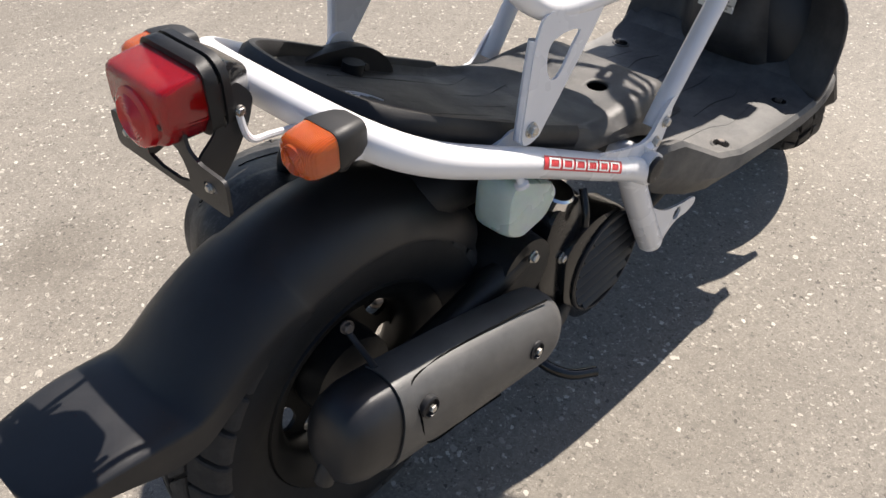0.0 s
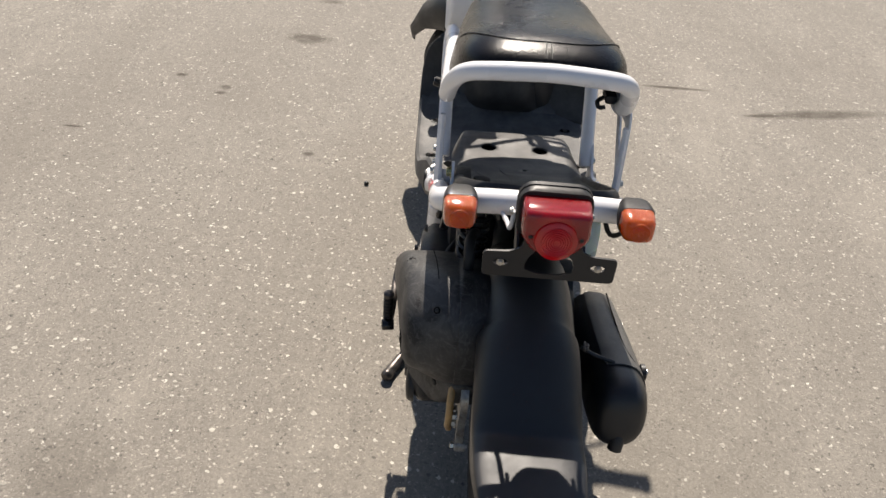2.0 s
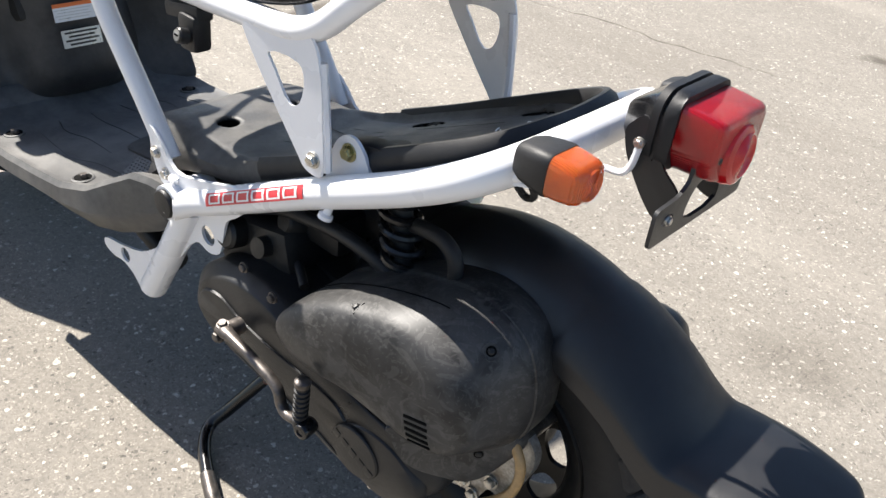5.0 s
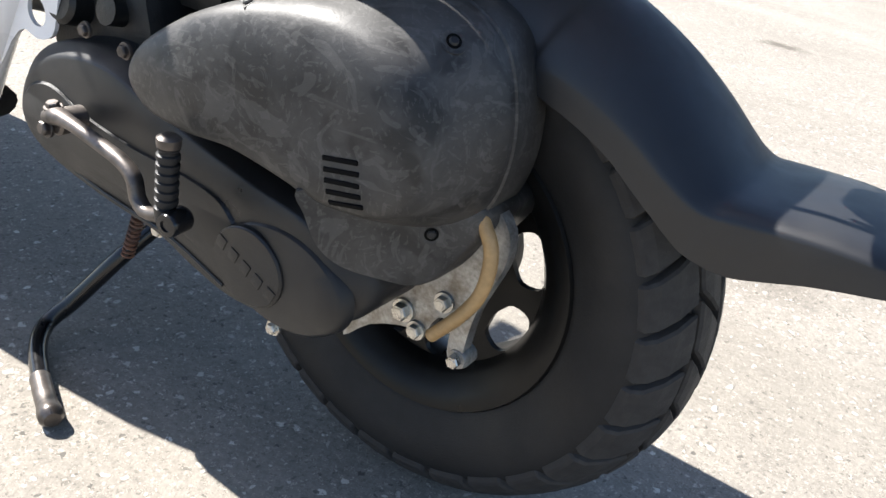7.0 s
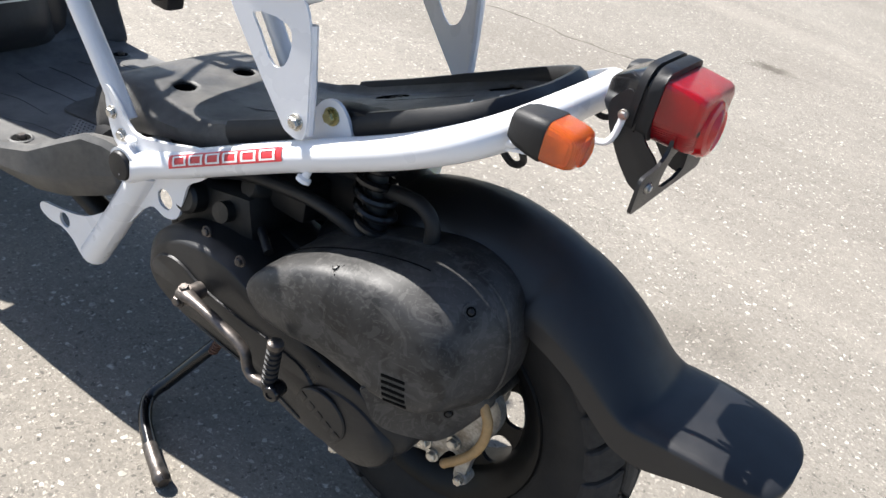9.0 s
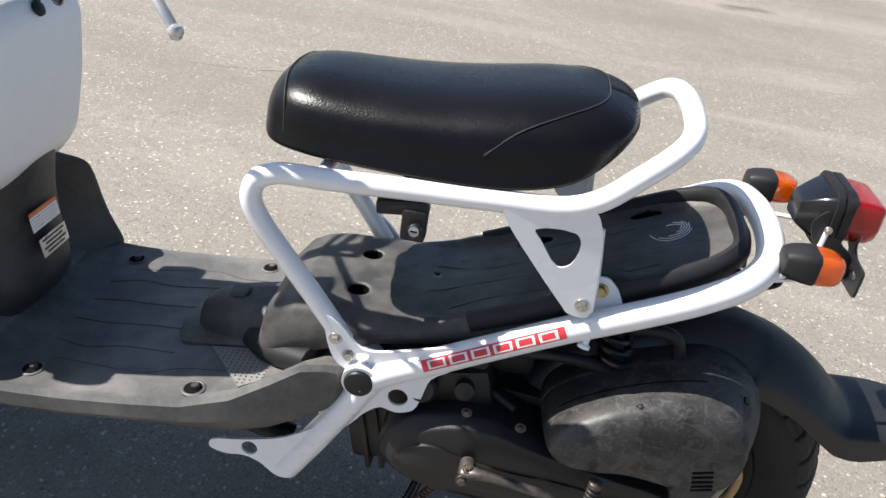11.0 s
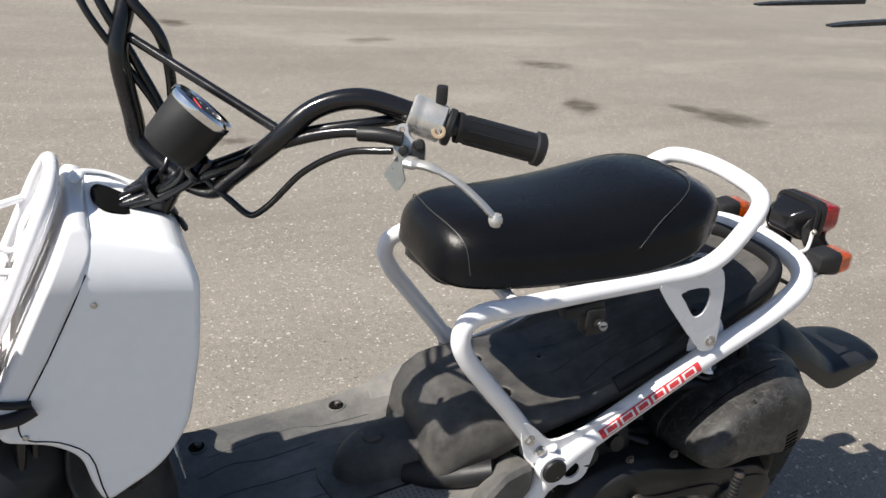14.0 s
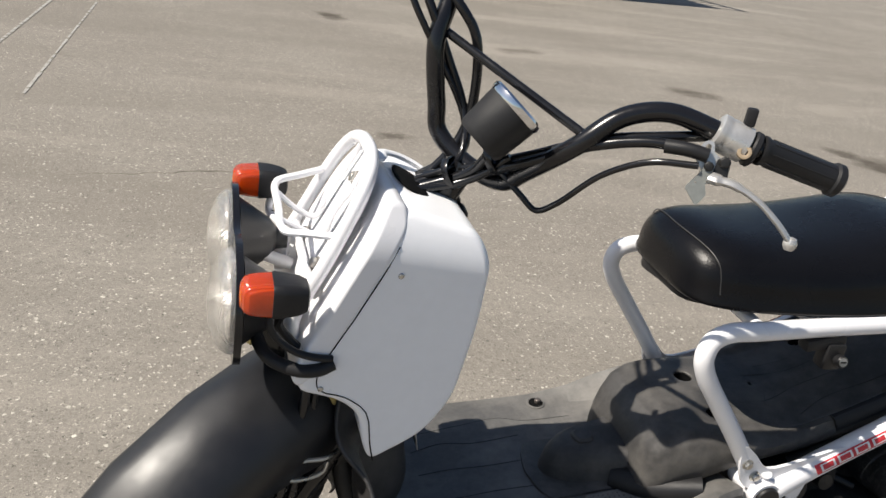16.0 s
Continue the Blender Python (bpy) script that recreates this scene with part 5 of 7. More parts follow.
# stand
bm = bmesh.new()
sweep(bm, curve_points([(0.335, 0.045, 0.135), (0.350, 0.075, 0.105), (0.385, 0.118, 0.042), (0.395, 0.14, 0.022), (0.375, 0.165, 0.016), (0.315, 0.200, 0.013)], 6), 0.0095, 12)
stand = part("stand", bm, BLACK, scooter, "black tubular stand with a worn foot")
bm = bmesh.new()
sweep(bm, curve_points([(0.325, 0.195, 0.0135), (0.285, 0.213, 0.013), (0.262, 0.222, 0.013)], 5), [0.0103] * 6 + [0.011, 0.012, 0.0125, 0.012, 0.008], 14)
part("stand_foot", bm, WORN, stand, "scraped bare metal foot")
coil = []
for k in range(130):
    t = k / 129
    a = 2 * math.pi * 12 * t
    coil.append(Vector((0.300, 0.090, 0.19)).lerp(Vector((0.342, 0.078, 0.105)), t) + Vector((0.006 * math.cos(a), 0.006 * math.sin(a), 0)))
bm = bmesh.new()
sweep(bm, coil, 0.0017, 6)
part("stand_spring", bm, RUST, stand, "rusty return spring")
tube("stand_lever", [(0.33, -0.05, 0.10), (0.30, -0.11, 0.085), (0.325, -0.145, 0.062), (0.372, -0.166, 0.045)], 0.0085, BLACK, stand)

# ---- tail light, plate bracket, rear indicators ----
def rounded(half_y, half_z, r, n=4):
    """A rectangle with rounded corners, as (y, z) points."""
    pts = []
    for cy, cz, a0 in ((half_y - r, half_z - r, 0), (-half_y + r, half_z - r, 90), (-half_y + r, -half_z + r, 180), (half_y - r, -half_z + r, 270)):
        for k in range(n + 1):
            a = radians(a0 + 90 * k / n)
            pts.append((cy + r * math.cos(a), cz + r * math.sin(a)))
    return pts
def yz_loft(bm, sections):
    """Rounded rectangles along x: (x, y, z, half_y, half_z, corner radius)."""
    skin(bm, [[Vector((x, y + a, z + b)) for a, b in rounded(hy, hz, min(r, hy * 0.98, hz * 0.98))] for x, y, z, hy, hz, r in sections])
TZ = 0.678
bm = bmesh.new()
yz_loft(bm, [(-0.072, 0, TZ - 0.006, 0.020, 0.013, 0.004), (-0.076, 0, TZ - 0.005, 0.024, 0.017, 0.005), (-0.092, 0, TZ - 0.004, 0.034, 0.027, 0.008), (-0.104, 0, TZ - 0.002, 0.042, 0.031, 0.012), (-0.116, 0, TZ, 0.044, 0.031, 0.012), (-0.119, 0, TZ, 0.042, 0.029, 0.011)])
tail = part("tail_light", bm, BLACK, scooter, "red tail light in a black housing")
bm = bmesh.new()
yz_loft(bm, [(-0.106, 0, TZ + 0.003, 0.0465, 0.034, 0.020), (-0.113, 0, TZ + 0.003, 0.0465, 0.034, 0.020), (-0.1135, 0, TZ + 0.002, 0.044, 0.0315, 0.018), (-0.1165, 0, TZ + 0.002, 0.044, 0.0315, 0.018), (-0.117, 0, TZ + 0.003, 0.0465, 0.034, 0.020), (-0.126, 0, TZ + 0.003, 0.0465, 0.034, 0.020), (-0.128, 0, TZ + 0.003, 0.0445, 0.032, 0.012)])
part("rubber_seal", bm, SOFT_RUBBER, tail)
def lens_ring(x, wide, top, foot, low):
    """A cross-section of the lens: flat top, upright shoulders, and a lower half that narrows towards the round drum."""
    return [Vector((x, y_, TZ + z_)) for y_, z_ in fillet2d([(wide, top), (-wide, top), (-wide * 1.03, -0.008), (-foot, low), (foot, low), (wide * 1.03, -0.008)], 0.006, 3)]
bm = bmesh.new()
skin(bm, [lens_ring(-0.120, 0.0415, 0.030, 0.030, -0.030), lens_ring(-0.145, 0.0408, 0.0285, 0.028, -0.030), lens_ring(-0.160, 0.0402, 0.0268, 0.026, -0.030), lens_ring(-0.1640, 0.0390, 0.0250, 0.024, -0.029), lens_ring(-0.1665, 0.0360, 0.0215, 0.022, -0.027)])
part("lens", bm, RED, tail, "translucent red lens")
bm = bmesh.new()
lathe(bm, [(0.0275, -0.02), (0.0272, 0.003), (0.0255, 0.0085), (0.022, 0.0105), (0.012, 0.0115), (0.001, 0.012)], basis((-0.162, 0, TZ - 0.0085), (-1, 0, 0.08)), 36)
part("lamp_drum", bm, RED_INNER, tail, "round red drum of the lens")
bm = bmesh.new()
lathe(bm, [(0.0205, -0.003)] + [(0.0200 - 0.0014 * k, 0.0001 * k + 0.0010 * (k % 2)) for k in range(13)], basis((-0.1728, 0, TZ - 0.0075), (-1, 0, 0.08)), 28)
part("lens_ring", bm, RED_INNER, tail)
bm = bmesh.new()
yz_loft(bm, [(-0.122, 0, TZ, 0.038, 0.026, 0.010), (-0.1235, 0, TZ, 0.038, 0.026, 0.010)])
part("reflector", bm, SILVER, tail, "silvered back plate of the lamp")
for s in (1, -1):
    bolt(tail, (-0.1652, 0.031 * s, TZ - 0.006), (-1, 0, 0), 0.0032, DARK, cross=True, name="screw", washer=False)
bm = bmesh.new()
m = Matrix(((0, 0, -1, -0.147), (1, 0, 0, 0), (0, 1, 0, 0), (0, 0, 0, 1)))
slab(bm, fillet2d([(-0.083, 0.600), (-0.084, 0.636), (-0.050, 0.638), (-0.036, 0.646), (-0.034, 0.675), (0.034, 0.675), (0.036, 0.646), (0.050, 0.638), (0.084, 0.636), (0.083, 0.600)], 0.006, 3),
     [round2d([(-0.030, 0.612), (0.030, 0.612), (0.020, 0.640), (-0.020, 0.640)], 3), circle2d(-0.061, 0.621, 0.0095, 12, 0.0048), circle2d(0.061, 0.621, 0.0095, 12, 0.0048)], m, 0.0035)
bracket = part("plate_bracket", bm, FENDER, tail, "black steel plate bracket without a plate")
for s in (1, -1):
    bolt(bracket, (-0.1505, 0.061 * s, 0.621), (-1, 0, 0), 0.0036)
    bm = bmesh.new()
    slab(bm, fillet2d([(-0.100, 0.692), (-0.084, 0.672), (-0.092, 0.650), (-0.110, 0.625), (-0.128, 0.606), (-0.147, 0.601), (-0.147, 0.636), (-0.126, 0.652), (-0.118, 0.674)], 0.008, 3), [], side_pose(0.040 * s, s), 0.003)
    part("side_plate", bm, FENDER, tail)
    tube("tail_stay", [(-0.046, 0.060 * s, 0.634), (-0.080, 0.052 * s, 0.635), (-0.096, 0.050 * s, 0.637), (-0.101, 0.049 * s, 0.644), (-0.104, 0.047 * s, 0.668)], 0.0032, WHITE, tail, "white painted stay", 8)
    bolt(tail, (-0.104, 0.050 * s, 0.668), (0, s, 0), 0.0036)


def indicator(at, facing, side, lens_mat, label, stem_to, size=1.0):
    """A turn signal: amber lens, black cup, stem to the frame. facing: 1 to the nose, -1 to the tail."""
    ob = None
    f = facing
    x, y, z = at
    b = bmesh.new()
    k = size
    yz_loft(b, [(x - f * 0.046 * k, y, z, 0.013 * k, 0.011 * k, 0.005), (x - f * 0.0435 * k, y, z, 0.0195 * k, 0.0165 * k, 0.008), (x - f * 0.034 * k, y, z, 0.0235 * k, 0.0200 * k, 0.009), (x - f * 0.018 * k, y, z, 0.0260 * k, 0.0220 * k, 0.009), (x - f * 0.004 * k, y, z, 0.0272 * k, 0.0230 * k, 0.009), (x - f * 0.001 * k, y, z, 0.0266 * k, 0.0224 * k, 0.009)])
    ob = part("turn_signal", b, SOFT_RUBBER, scooter, label)
    b = bmesh.new()
    yz_loft(b, [(x - f * 0.003 * k, y, z, 0.0262 * k, 0.0220 * k, 0.009), (x + f * 0.012 * k, y, z, 0.0256 * k, 0.0214 * k, 0.009), (x + f * 0.025 * k, y, z, 0.0242 * k, 0.0200 * k, 0.009), (x + f * 0.0315 * k, y, z, 0.0215 * k, 0.0175 * k, 0.008), (x + f * 0.0345 * k, y, z, 0.017 * k, 0.0135 * k, 0.007), (x + f * 0.0352 * k, y, z, 0.010 * k, 0.008 * k, 0.004)])
    part("lens", b, lens_mat, ob, "translucent amber lens")
    b = bmesh.new()
    yz_loft(b, [(x - f * 0.002 * k, y, z, 0.0235 * k, 0.0195 * k, 0.008), (x + f * 0.001 * k, y, z, 0.0235 * k, 0.0195 * k, 0.008)])
    part("reflector", b, SILVER, ob, "silvered back plate")
    b = bmesh.new()
    lathe(b, [(0.0140, -0.002)] + [(0.0135 - 0.0011 * j, 0.0002 + 0.0008 * (j % 2)) for j in range(11)], basis((x + f * 0.0350 * k, y, z), (f, 0, 0)), 20)
    part("lens_ring", b, lens_mat, ob)
    b = bmesh.new()
    sweep(b, curve_points([(x - f * 0.03 * k, y, z - 0.008), *stem_to], 5), 0.0055, 10)
    part("stem", b, WHITE, ob, "white stem")
    return ob
for s in (1, -1):
    indicator((-0.077, 0.115 * s, 0.650), -1, s, AMBER, "amber rear turn signal with a black cup", [(-0.045, 0.118 * s, 0.632), (-0.03, 0.122 * s, 0.628), (-0.02, 0.130 * s, 0.622)], 0.84)
    bm = bmesh.new()
    slab(bm, fillet2d([(-0.012, 0.138), (-0.034, 0.122), (-0.066, 0.124), (-0.066, 0.106), (-0.034, 0.100), (-0.020, 0.112)], 0.007, 3), [circle2d(-0.030, 0.113, 0.0042, 12)], Matrix(((1, 0, 0, 0), (0, s, 0, 0), (-0.30, 0, 1, 0.6105), (0, 0, 0, 1))), 0.003)
    part("signal_tab", bm, WHITE, frame_ob, "white bracket tab with a hole")
    tube("signal_wire", [(-0.045, 0.113 * s, 0.632), (-0.05, 0.105 * s, 0.612), (-0.035, 0.095 * s, 0.60), (-0.005, 0.09 * s, 0.612), (0.01, 0.10 * s, 0.61)], 0.0035, SOFT_RUBBER, scooter, "black wire sheath", 8)

# ---- floor board and leg shield ----
FLOOR = [(0.447, 0.150, 0.372, 0.388, 0.352), (0.454, 0.158, 0.384, 0.402, 0.338), (0.470, 0.164, 0.386, 0.406, 0.326), (0.50, 0.172, 0.376, 0.404, 0.312), (0.535, 0.183, 0.354, 0.383, 0.298), (0.585, 0.192, 0.338, 0.352, 0.286), (0.65, 0.198, 0.329, 0.330, 0.282), (0.72, 0.201, 0.320, 0.320, 0.278), (0.80, 0.203, 0.310, 0.310, 0.268), (0.87, 0.204, 0.302, 0.304, 0.262), (0.915, 0.205, 0.300, 0.303, 0.264), (0.95, 0.206, 0.310, 0.312, 0.268), (0.975, 0.207, 0.335, 0.330, 0.285)]
bm = bmesh.new()
rows = []
for x, h, zm, ze, zb in FLOOR:
    wide = 0.036 + 0.022 * min(1.0, max(0.0, (0.56 - x) / 0.06))
    rows.append([Vector((x, w, z)) for w, z in ((-h + 0.012, zb), (-h - 0.002, zb + (ze - zb) * 0.4), (-h, ze - 0.006), (-h + 0.006, ze + 0.001), (-h + 0.018, ze - 0.002), (-h + wide, zm + 0.001), (-h * 0.55, zm), (-h * 0.25, zm), (0, zm), (h * 0.25, zm), (h * 0.55, zm), (h - wide, zm + 0.001), (h - 0.018, ze - 0.002), (h - 0.006, ze + 0.001), (h, ze - 0.006), (h + 0.002, zb + (ze - zb) * 0.4), (h - 0.012, zb))])
skin(bm, rows, closed_ring=False, caps=False)
floor_board = part("floor_board", bm, FLOOR_MAT, scooter, "dusty black moulded plastic floor board", smooth=24)
face_up(floor_board)
so = floor_board.modifiers.new("thick", "SOLIDIFY")
so.thickness, so.offset = 0.005, -1
def floor_z(x):
    for (xa, _, za, *_), (xb, _, zb, *_) in zip(FLOOR, FLOOR[1:]):
        if xa <= x <= xb:
            return za + (zb - za) * (x - xa) / (xb - xa)
    return 0.3
for x, y in ((0.642, 0.165), (0.642, -0.165), (0.872, 0.157), (0.872, -0.157)):
    bm = bmesh.new()
    m = basis((x, y, floor_z(x)), (0.13, 0, 1))
    lathe(bm, [(0.0165, 0.0002), (0.0165, 0.0018), (0.014, 0.003), (0.0122, 0.002)], m, 24)
    well = part("screw_well", bm, FLOOR_MAT, floor_board)
    # black disc on the surface, standing for shade down in the well
    bm = bmesh.new()
    lathe(bm, [(0.0122, 0.0005), (0.0122, 0.0031), (0.001, 0.0031)], m, 24)
    part("well_shade", bm, GROOVE_SHADE, well)
    bolt(well, m @ Vector((-0.003, 0, 0.0028)), (0.13, 0, 1), 0.006, WORN, washer=False)
for k in range(4):
    y = (-0.09, -0.03, 0.03, 0.09)[k]
    bm = bmesh.new()
    sweep(bm, curve_points([(0.70, y, floor_z(0.70) + 0.0004), (0.78, y * 0.95, floor_z(0.78) + 0.0004), (0.83, y * 1.05, floor_z(0.83) + 0.0004), (0.88, y * 0.9, floor_z(0.88) + 0.0002)], 4), 0.0005, 6)
    part("floor_groove", bm, THREAD, floor_board)
for s in (1, -1):
    bm = bmesh.new()
    sweep(bm, curve_points([(0.60, 0.12 * s, floor_z(0.60) + 0.0004), (0.68, 0.125 * s, floor_z(0.68) + 0.0004), (0.72, 0.14 * s, floor_z(0.72) + 0.0004), (0.78, 0.135 * s, floor_z(0.78) + 0.0004), (0.86, 0.125 * s, floor_z(0.86) + 0.0002)], 4), 0.0005, 6)
    part("floor_groove", bm, THREAD, floor_board)
# battery hump and rubber pad in front of the tray
bm = bmesh.new()
HUMP = [(0.56, 0.056), (0.62, 0.048), (0.668, 0.036), (0.692, 0.018), (0.698, 0.0), (0.692, -0.018), (0.668, -0.036), (0.62, -0.048), (0.56, -0.056)]
flange = [(0.555, 0.066), (0.62, 0.064), (0.66, 0.066), (0.700, 0.066), (0.712, 0.045), (0.720, 0.0), (0.712, -0.045), (0.700, -0.066), (0.66, -0.066), (0.62, -0.064), (0.555, -0.066)]
tilt = Matrix(((1, 0, 0, 0), (0, 1, 0, 0), (-0.13, 0, 1, 0.4125), (0, 0, 0, 1)))
pillow(bm, fillet2d(flange, 0.008, 3), [(1.0, 0.0), (1.0, 0.005), (0.98, 0.006)], tilt)
hump = part("battery_cover", bm, TRAY, scooter, "black plastic battery cover hump")
bm = bmesh.new()
pillow(bm, round2d(HUMP, 4), [(1.0, 0.0), (0.985, 0.018), (0.95, 0.034), (0.88, 0.046), (0.76, 0.053), (0.4, 0.056)], tilt, centre=(0.575, 0))
part("hump", bm, TRAY, hump)
bm = bmesh.new()
pillow(bm, round2d([(0.625, 0.012), (0.648, 0.012), (0.652, -0.012), (0.625, -0.014)], 3), [(1, 0.046), (1, 0.058), (0.8, 0.061)], tilt)
part("cover_tab", bm, TRAY, hump)
bm = bmesh.new()
slab(bm, [(0.651, 0.073), (0.584, 0.158), (0.526, 0.114), (0.545, 0.085), (0.577, 0.070)], [], Matrix(((1, 0, 0, 0), (0, 1, 0, 0), (-0.135, 0, 1, 0.4185), (0, 0, 0, 1))), 0.004)
pad = part("heel_pad", bm, PAD, floor_board, "dimpled grey heel pad")
bm = bmesh.new()
for i in range(15):
    for j in range(11):
        x, y = 0.536 + 0.0075 * i, 0.078 + 0.0072 * j
        if y < 0.152 - 1.27 * max(0, x - 0.588) - 0.75 * max(0, 0.580 - x):
            box(bm, (0.0018, 0.0018, 0.002), pose(x, y, 0.4225 - 0.135 * x + 0.0003), 0)
part("pad_dimples", bm, FLOOR_MAT, pad)
bm = bmesh.new()
sweep(bm, curve_points([(0.595, 0.045, 0.345), (0.568, 0.075, 0.354), (0.535, 0.10, 0.366), (0.495, 0.122, 0.380)], 5), [0.023] * 16, 12, flat=0.85)
part("tunnel_strap", bm, SOFT_RUBBER, floor_board)

bm = bmesh.new()
SHIELD = [(0.955, 0.208, 0.300), (0.985, 0.207, 0.345), (1.000, 0.205, 0.395), (1.006, 0.196, 0.440), (1.008, 0.172, 0.468), (1.008, 0.135, 0.485), (1.005, 0.105, 0.53), (0.995, 0.095, 0.60)]
rows = []
for x, h, z in SHIELD:
    row = []
    for k in range(21):
        w = -1 + 2 * k / 20
        curl = 0.055 * max(0, abs(w) - 0.55) / 0.45 if h > 0.16 else 0.0
        col = 0.075 * max(0, 1 - (abs(w * h) / 0.095) ** 4) if z > 0.31 else 0.0
        row.append(Vector((x - curl * 0.8 - col + 0.04 * min(1.0, max(0.0, w)) ** 2, w * h, z)))
    rows.append(row)
skin(bm, rows, closed_ring=False, caps=False)
shield = part("leg_shield", bm, SCUFFED, scooter, "black plastic leg shield", smooth=0)
sr = shield.modifiers.new("round", "SUBSURF")
sr.levels = sr.render_levels = 2
so = shield.modifiers.new("thick", "SOLIDIFY")
so.thickness, so.offset = 0.005, 1
mlab = Matrix(((0, 0.22, -0.975, 0.9195), (-1, 0, 0, 0.012), (0, 0.975, 0.22, 0.440), (0, 0, 0, 1)))
bm = bmesh.new()
box(bm, (0.068, 0.028, 0.0012), mlab @ pose(0, 0.020, 0), 0)
label_ob = part("warning_label", bm, STICKER_WHITE, shield, "white and orange warning label")
bm = bmesh.new()
box(bm, (0.068, 0.006, 0.0016), mlab @ pose(0, 0.031, 0), 0)
part("label_band", bm, STICKER_ORANGE, label_ob)
bm = bmesh.new()
for k in range(4):
    box(bm, (0.060 - 0.008 * (k % 2), 0.0014, 0.0016), mlab @ pose(-0.002, 0.024 - 0.0045 * k, 0), 0)
part("label_bars", bm, SILVER, label_ob)
bm = bmesh.new()
box(bm, (0.066, 0.028, 0.0012), mlab @ pose(0.004, -0.022, 0), 0)
notice = part("warning_label", bm, SILVER, shield, "silver instruction sticker with dark bars")
bm = bmesh.new()
for k in range(4):
    box(bm, (0.056 - 0.012 * ((k * 3) % 2), 0.0032, 0.0016), mlab @ pose(0.004, -0.0125 - 0.0062 * k, 0), 0)
part("label_bars", bm, SCUFFED, notice)

# ---- front box, rack and lamps ----
FY = 0.033      # the nose stands a little to the left of the middle plane
SIDE = [(1.012, 0.806), (1.106, 0.612), (1.103, 0.590), (1.056, 0.574), (1.030, 0.552), (1.021, 0.510), (1.010, 0.482), (0.946, 0.516), (0.914, 0.564), (0.899, 0.660), (0.896, 0.746), (0.914, 0.778)]
def plane_faces(ob):
    """Keeps the large faces plain and the rounded edges smooth."""
    wn = ob.modifiers.new("plain", "WEIGHTED_NORMAL")
    wn.keep_sharp = True


def shoulder(x):
    """Height of the crease on the nose's sides: it falls from the front top corner to the rear."""
    return 0.750 + 0.16 * (x - 0.903)


def above(x, z, soft=0.024):
    """How far a point lies above the crease, with a soft start."""
    g = z - shoulder(x)
    return 0.0 if g < -soft else (g + soft) ** 2 / (4 * soft) if g < soft else g


def plain_half(x):
    return 0.134 + 0.10 * (x - 1.10)


def box_half(x, z):
    """Half the width of the nose: narrower to the rear, and above its crease."""
    return plain_half(x) - 0.62 * above(x, z)


def nose_body(bm, outline, extra, round_by):
    """A body between two plane sides, each bent softly inwards above the crease."""
    sides = [[bm.verts.new((x, FY + sd * (plain_half(x) + extra), z)) for x, z in outline] for sd in (1, -1)]
    n_ = len(outline)
    for i in range(n_):
        j = (i + 1) % n_
        bm.faces.new((sides[0][i], sides[0][j], sides[1][j], sides[1][i]))
    for vs in sides:
        bm.faces.new(vs)
    bmesh.ops.recalc_face_normals(bm, faces=bm.faces)
    edge = [e for e in bm.edges if e.calc_face_angle(0) > 0.9]
    bmesh.ops.bevel(bm, geom=edge, offset=round_by, segments=5, affect="EDGES", profile=0.5, clamp_overlap=True)
    for k in range(-6, 7):
        bmesh.ops.bisect_plane(bm, geom=bm.verts[:] + bm.edges[:] + bm.faces[:], plane_co=(0.903, 0, 0.750 + 0.004 * k), plane_no=(-0.16, 0, 1))
    for v in bm.verts:
        v.co.y = FY + (v.co.y - FY) * (1 - 0.62 * above(v.co.x, v.co.z) / plain_half(v.co.x))


bm = bmesh.new()
nose_body(bm, fillet2d(SIDE, 0.024, 6), 0.0, 0.012)
front_box = part("front_box", bm, WHITE_FLAT, scooter, "white plastic front body box", smooth=40)
plane_faces(front_box)
bm = bmesh.new()
FRONT = [(1.020, 0.812), (1.115, 0.614), (1.106, 0.596), (1.084, 0.612), (0.998, 0.786), (1.000, 0.806)]
nose_body(bm, fillet2d(FRONT, 0.010, 4), 0.0015, 0.009)
front_panel = part("front_panel", bm, WHITE, front_box, "glossy white front panel", smooth=40)
plane_faces(front_panel)
for s in (1, -1):
    bm = bmesh.new()
    seam = [Vector((x, FY + (box_half(x, z) + 0.0002) * s, z)) for x, z in ((1.008, 0.766), (1.020, 0.741), (1.05, 0.68), (1.084, 0.611), (1.080, 0.592), (1.050, 0.580), (1.022, 0.556), (1.012, 0.510), (1.006, 0.486))]
    sweep(bm, curve_points(seam, 3), 0.0008, 6)
    part("seam", bm, GROOVE_SHADE, front_box)
    bolt(front_box, (1.003, FY + box_half(1.003, 0.733) * s, 0.733), (0, s, 0), 0.0034, cross=True, name="screw", washer=False)
    bolt(front_box, (1.079, FY + box_half(1.079, 0.594) * s, 0.594), (0, s, 0), 0.0034, cross=True, name="screw", washer=False)
for k in range(2):
    bm = bmesh.new()
    lathe(bm, [(0.010, 0), (0.010, 0.004), (0.007, 0.006), (0.001, 0.006)], basis((0.9005 + 0.009 * k, FY - 0.012 - 0.010 * k, 0.757 + 0.0145 * k), (-0.86, 0, 0.5)), 18)
    part("grommet", bm, SOFT_RUBBER, front_box, "black rubber grommet")
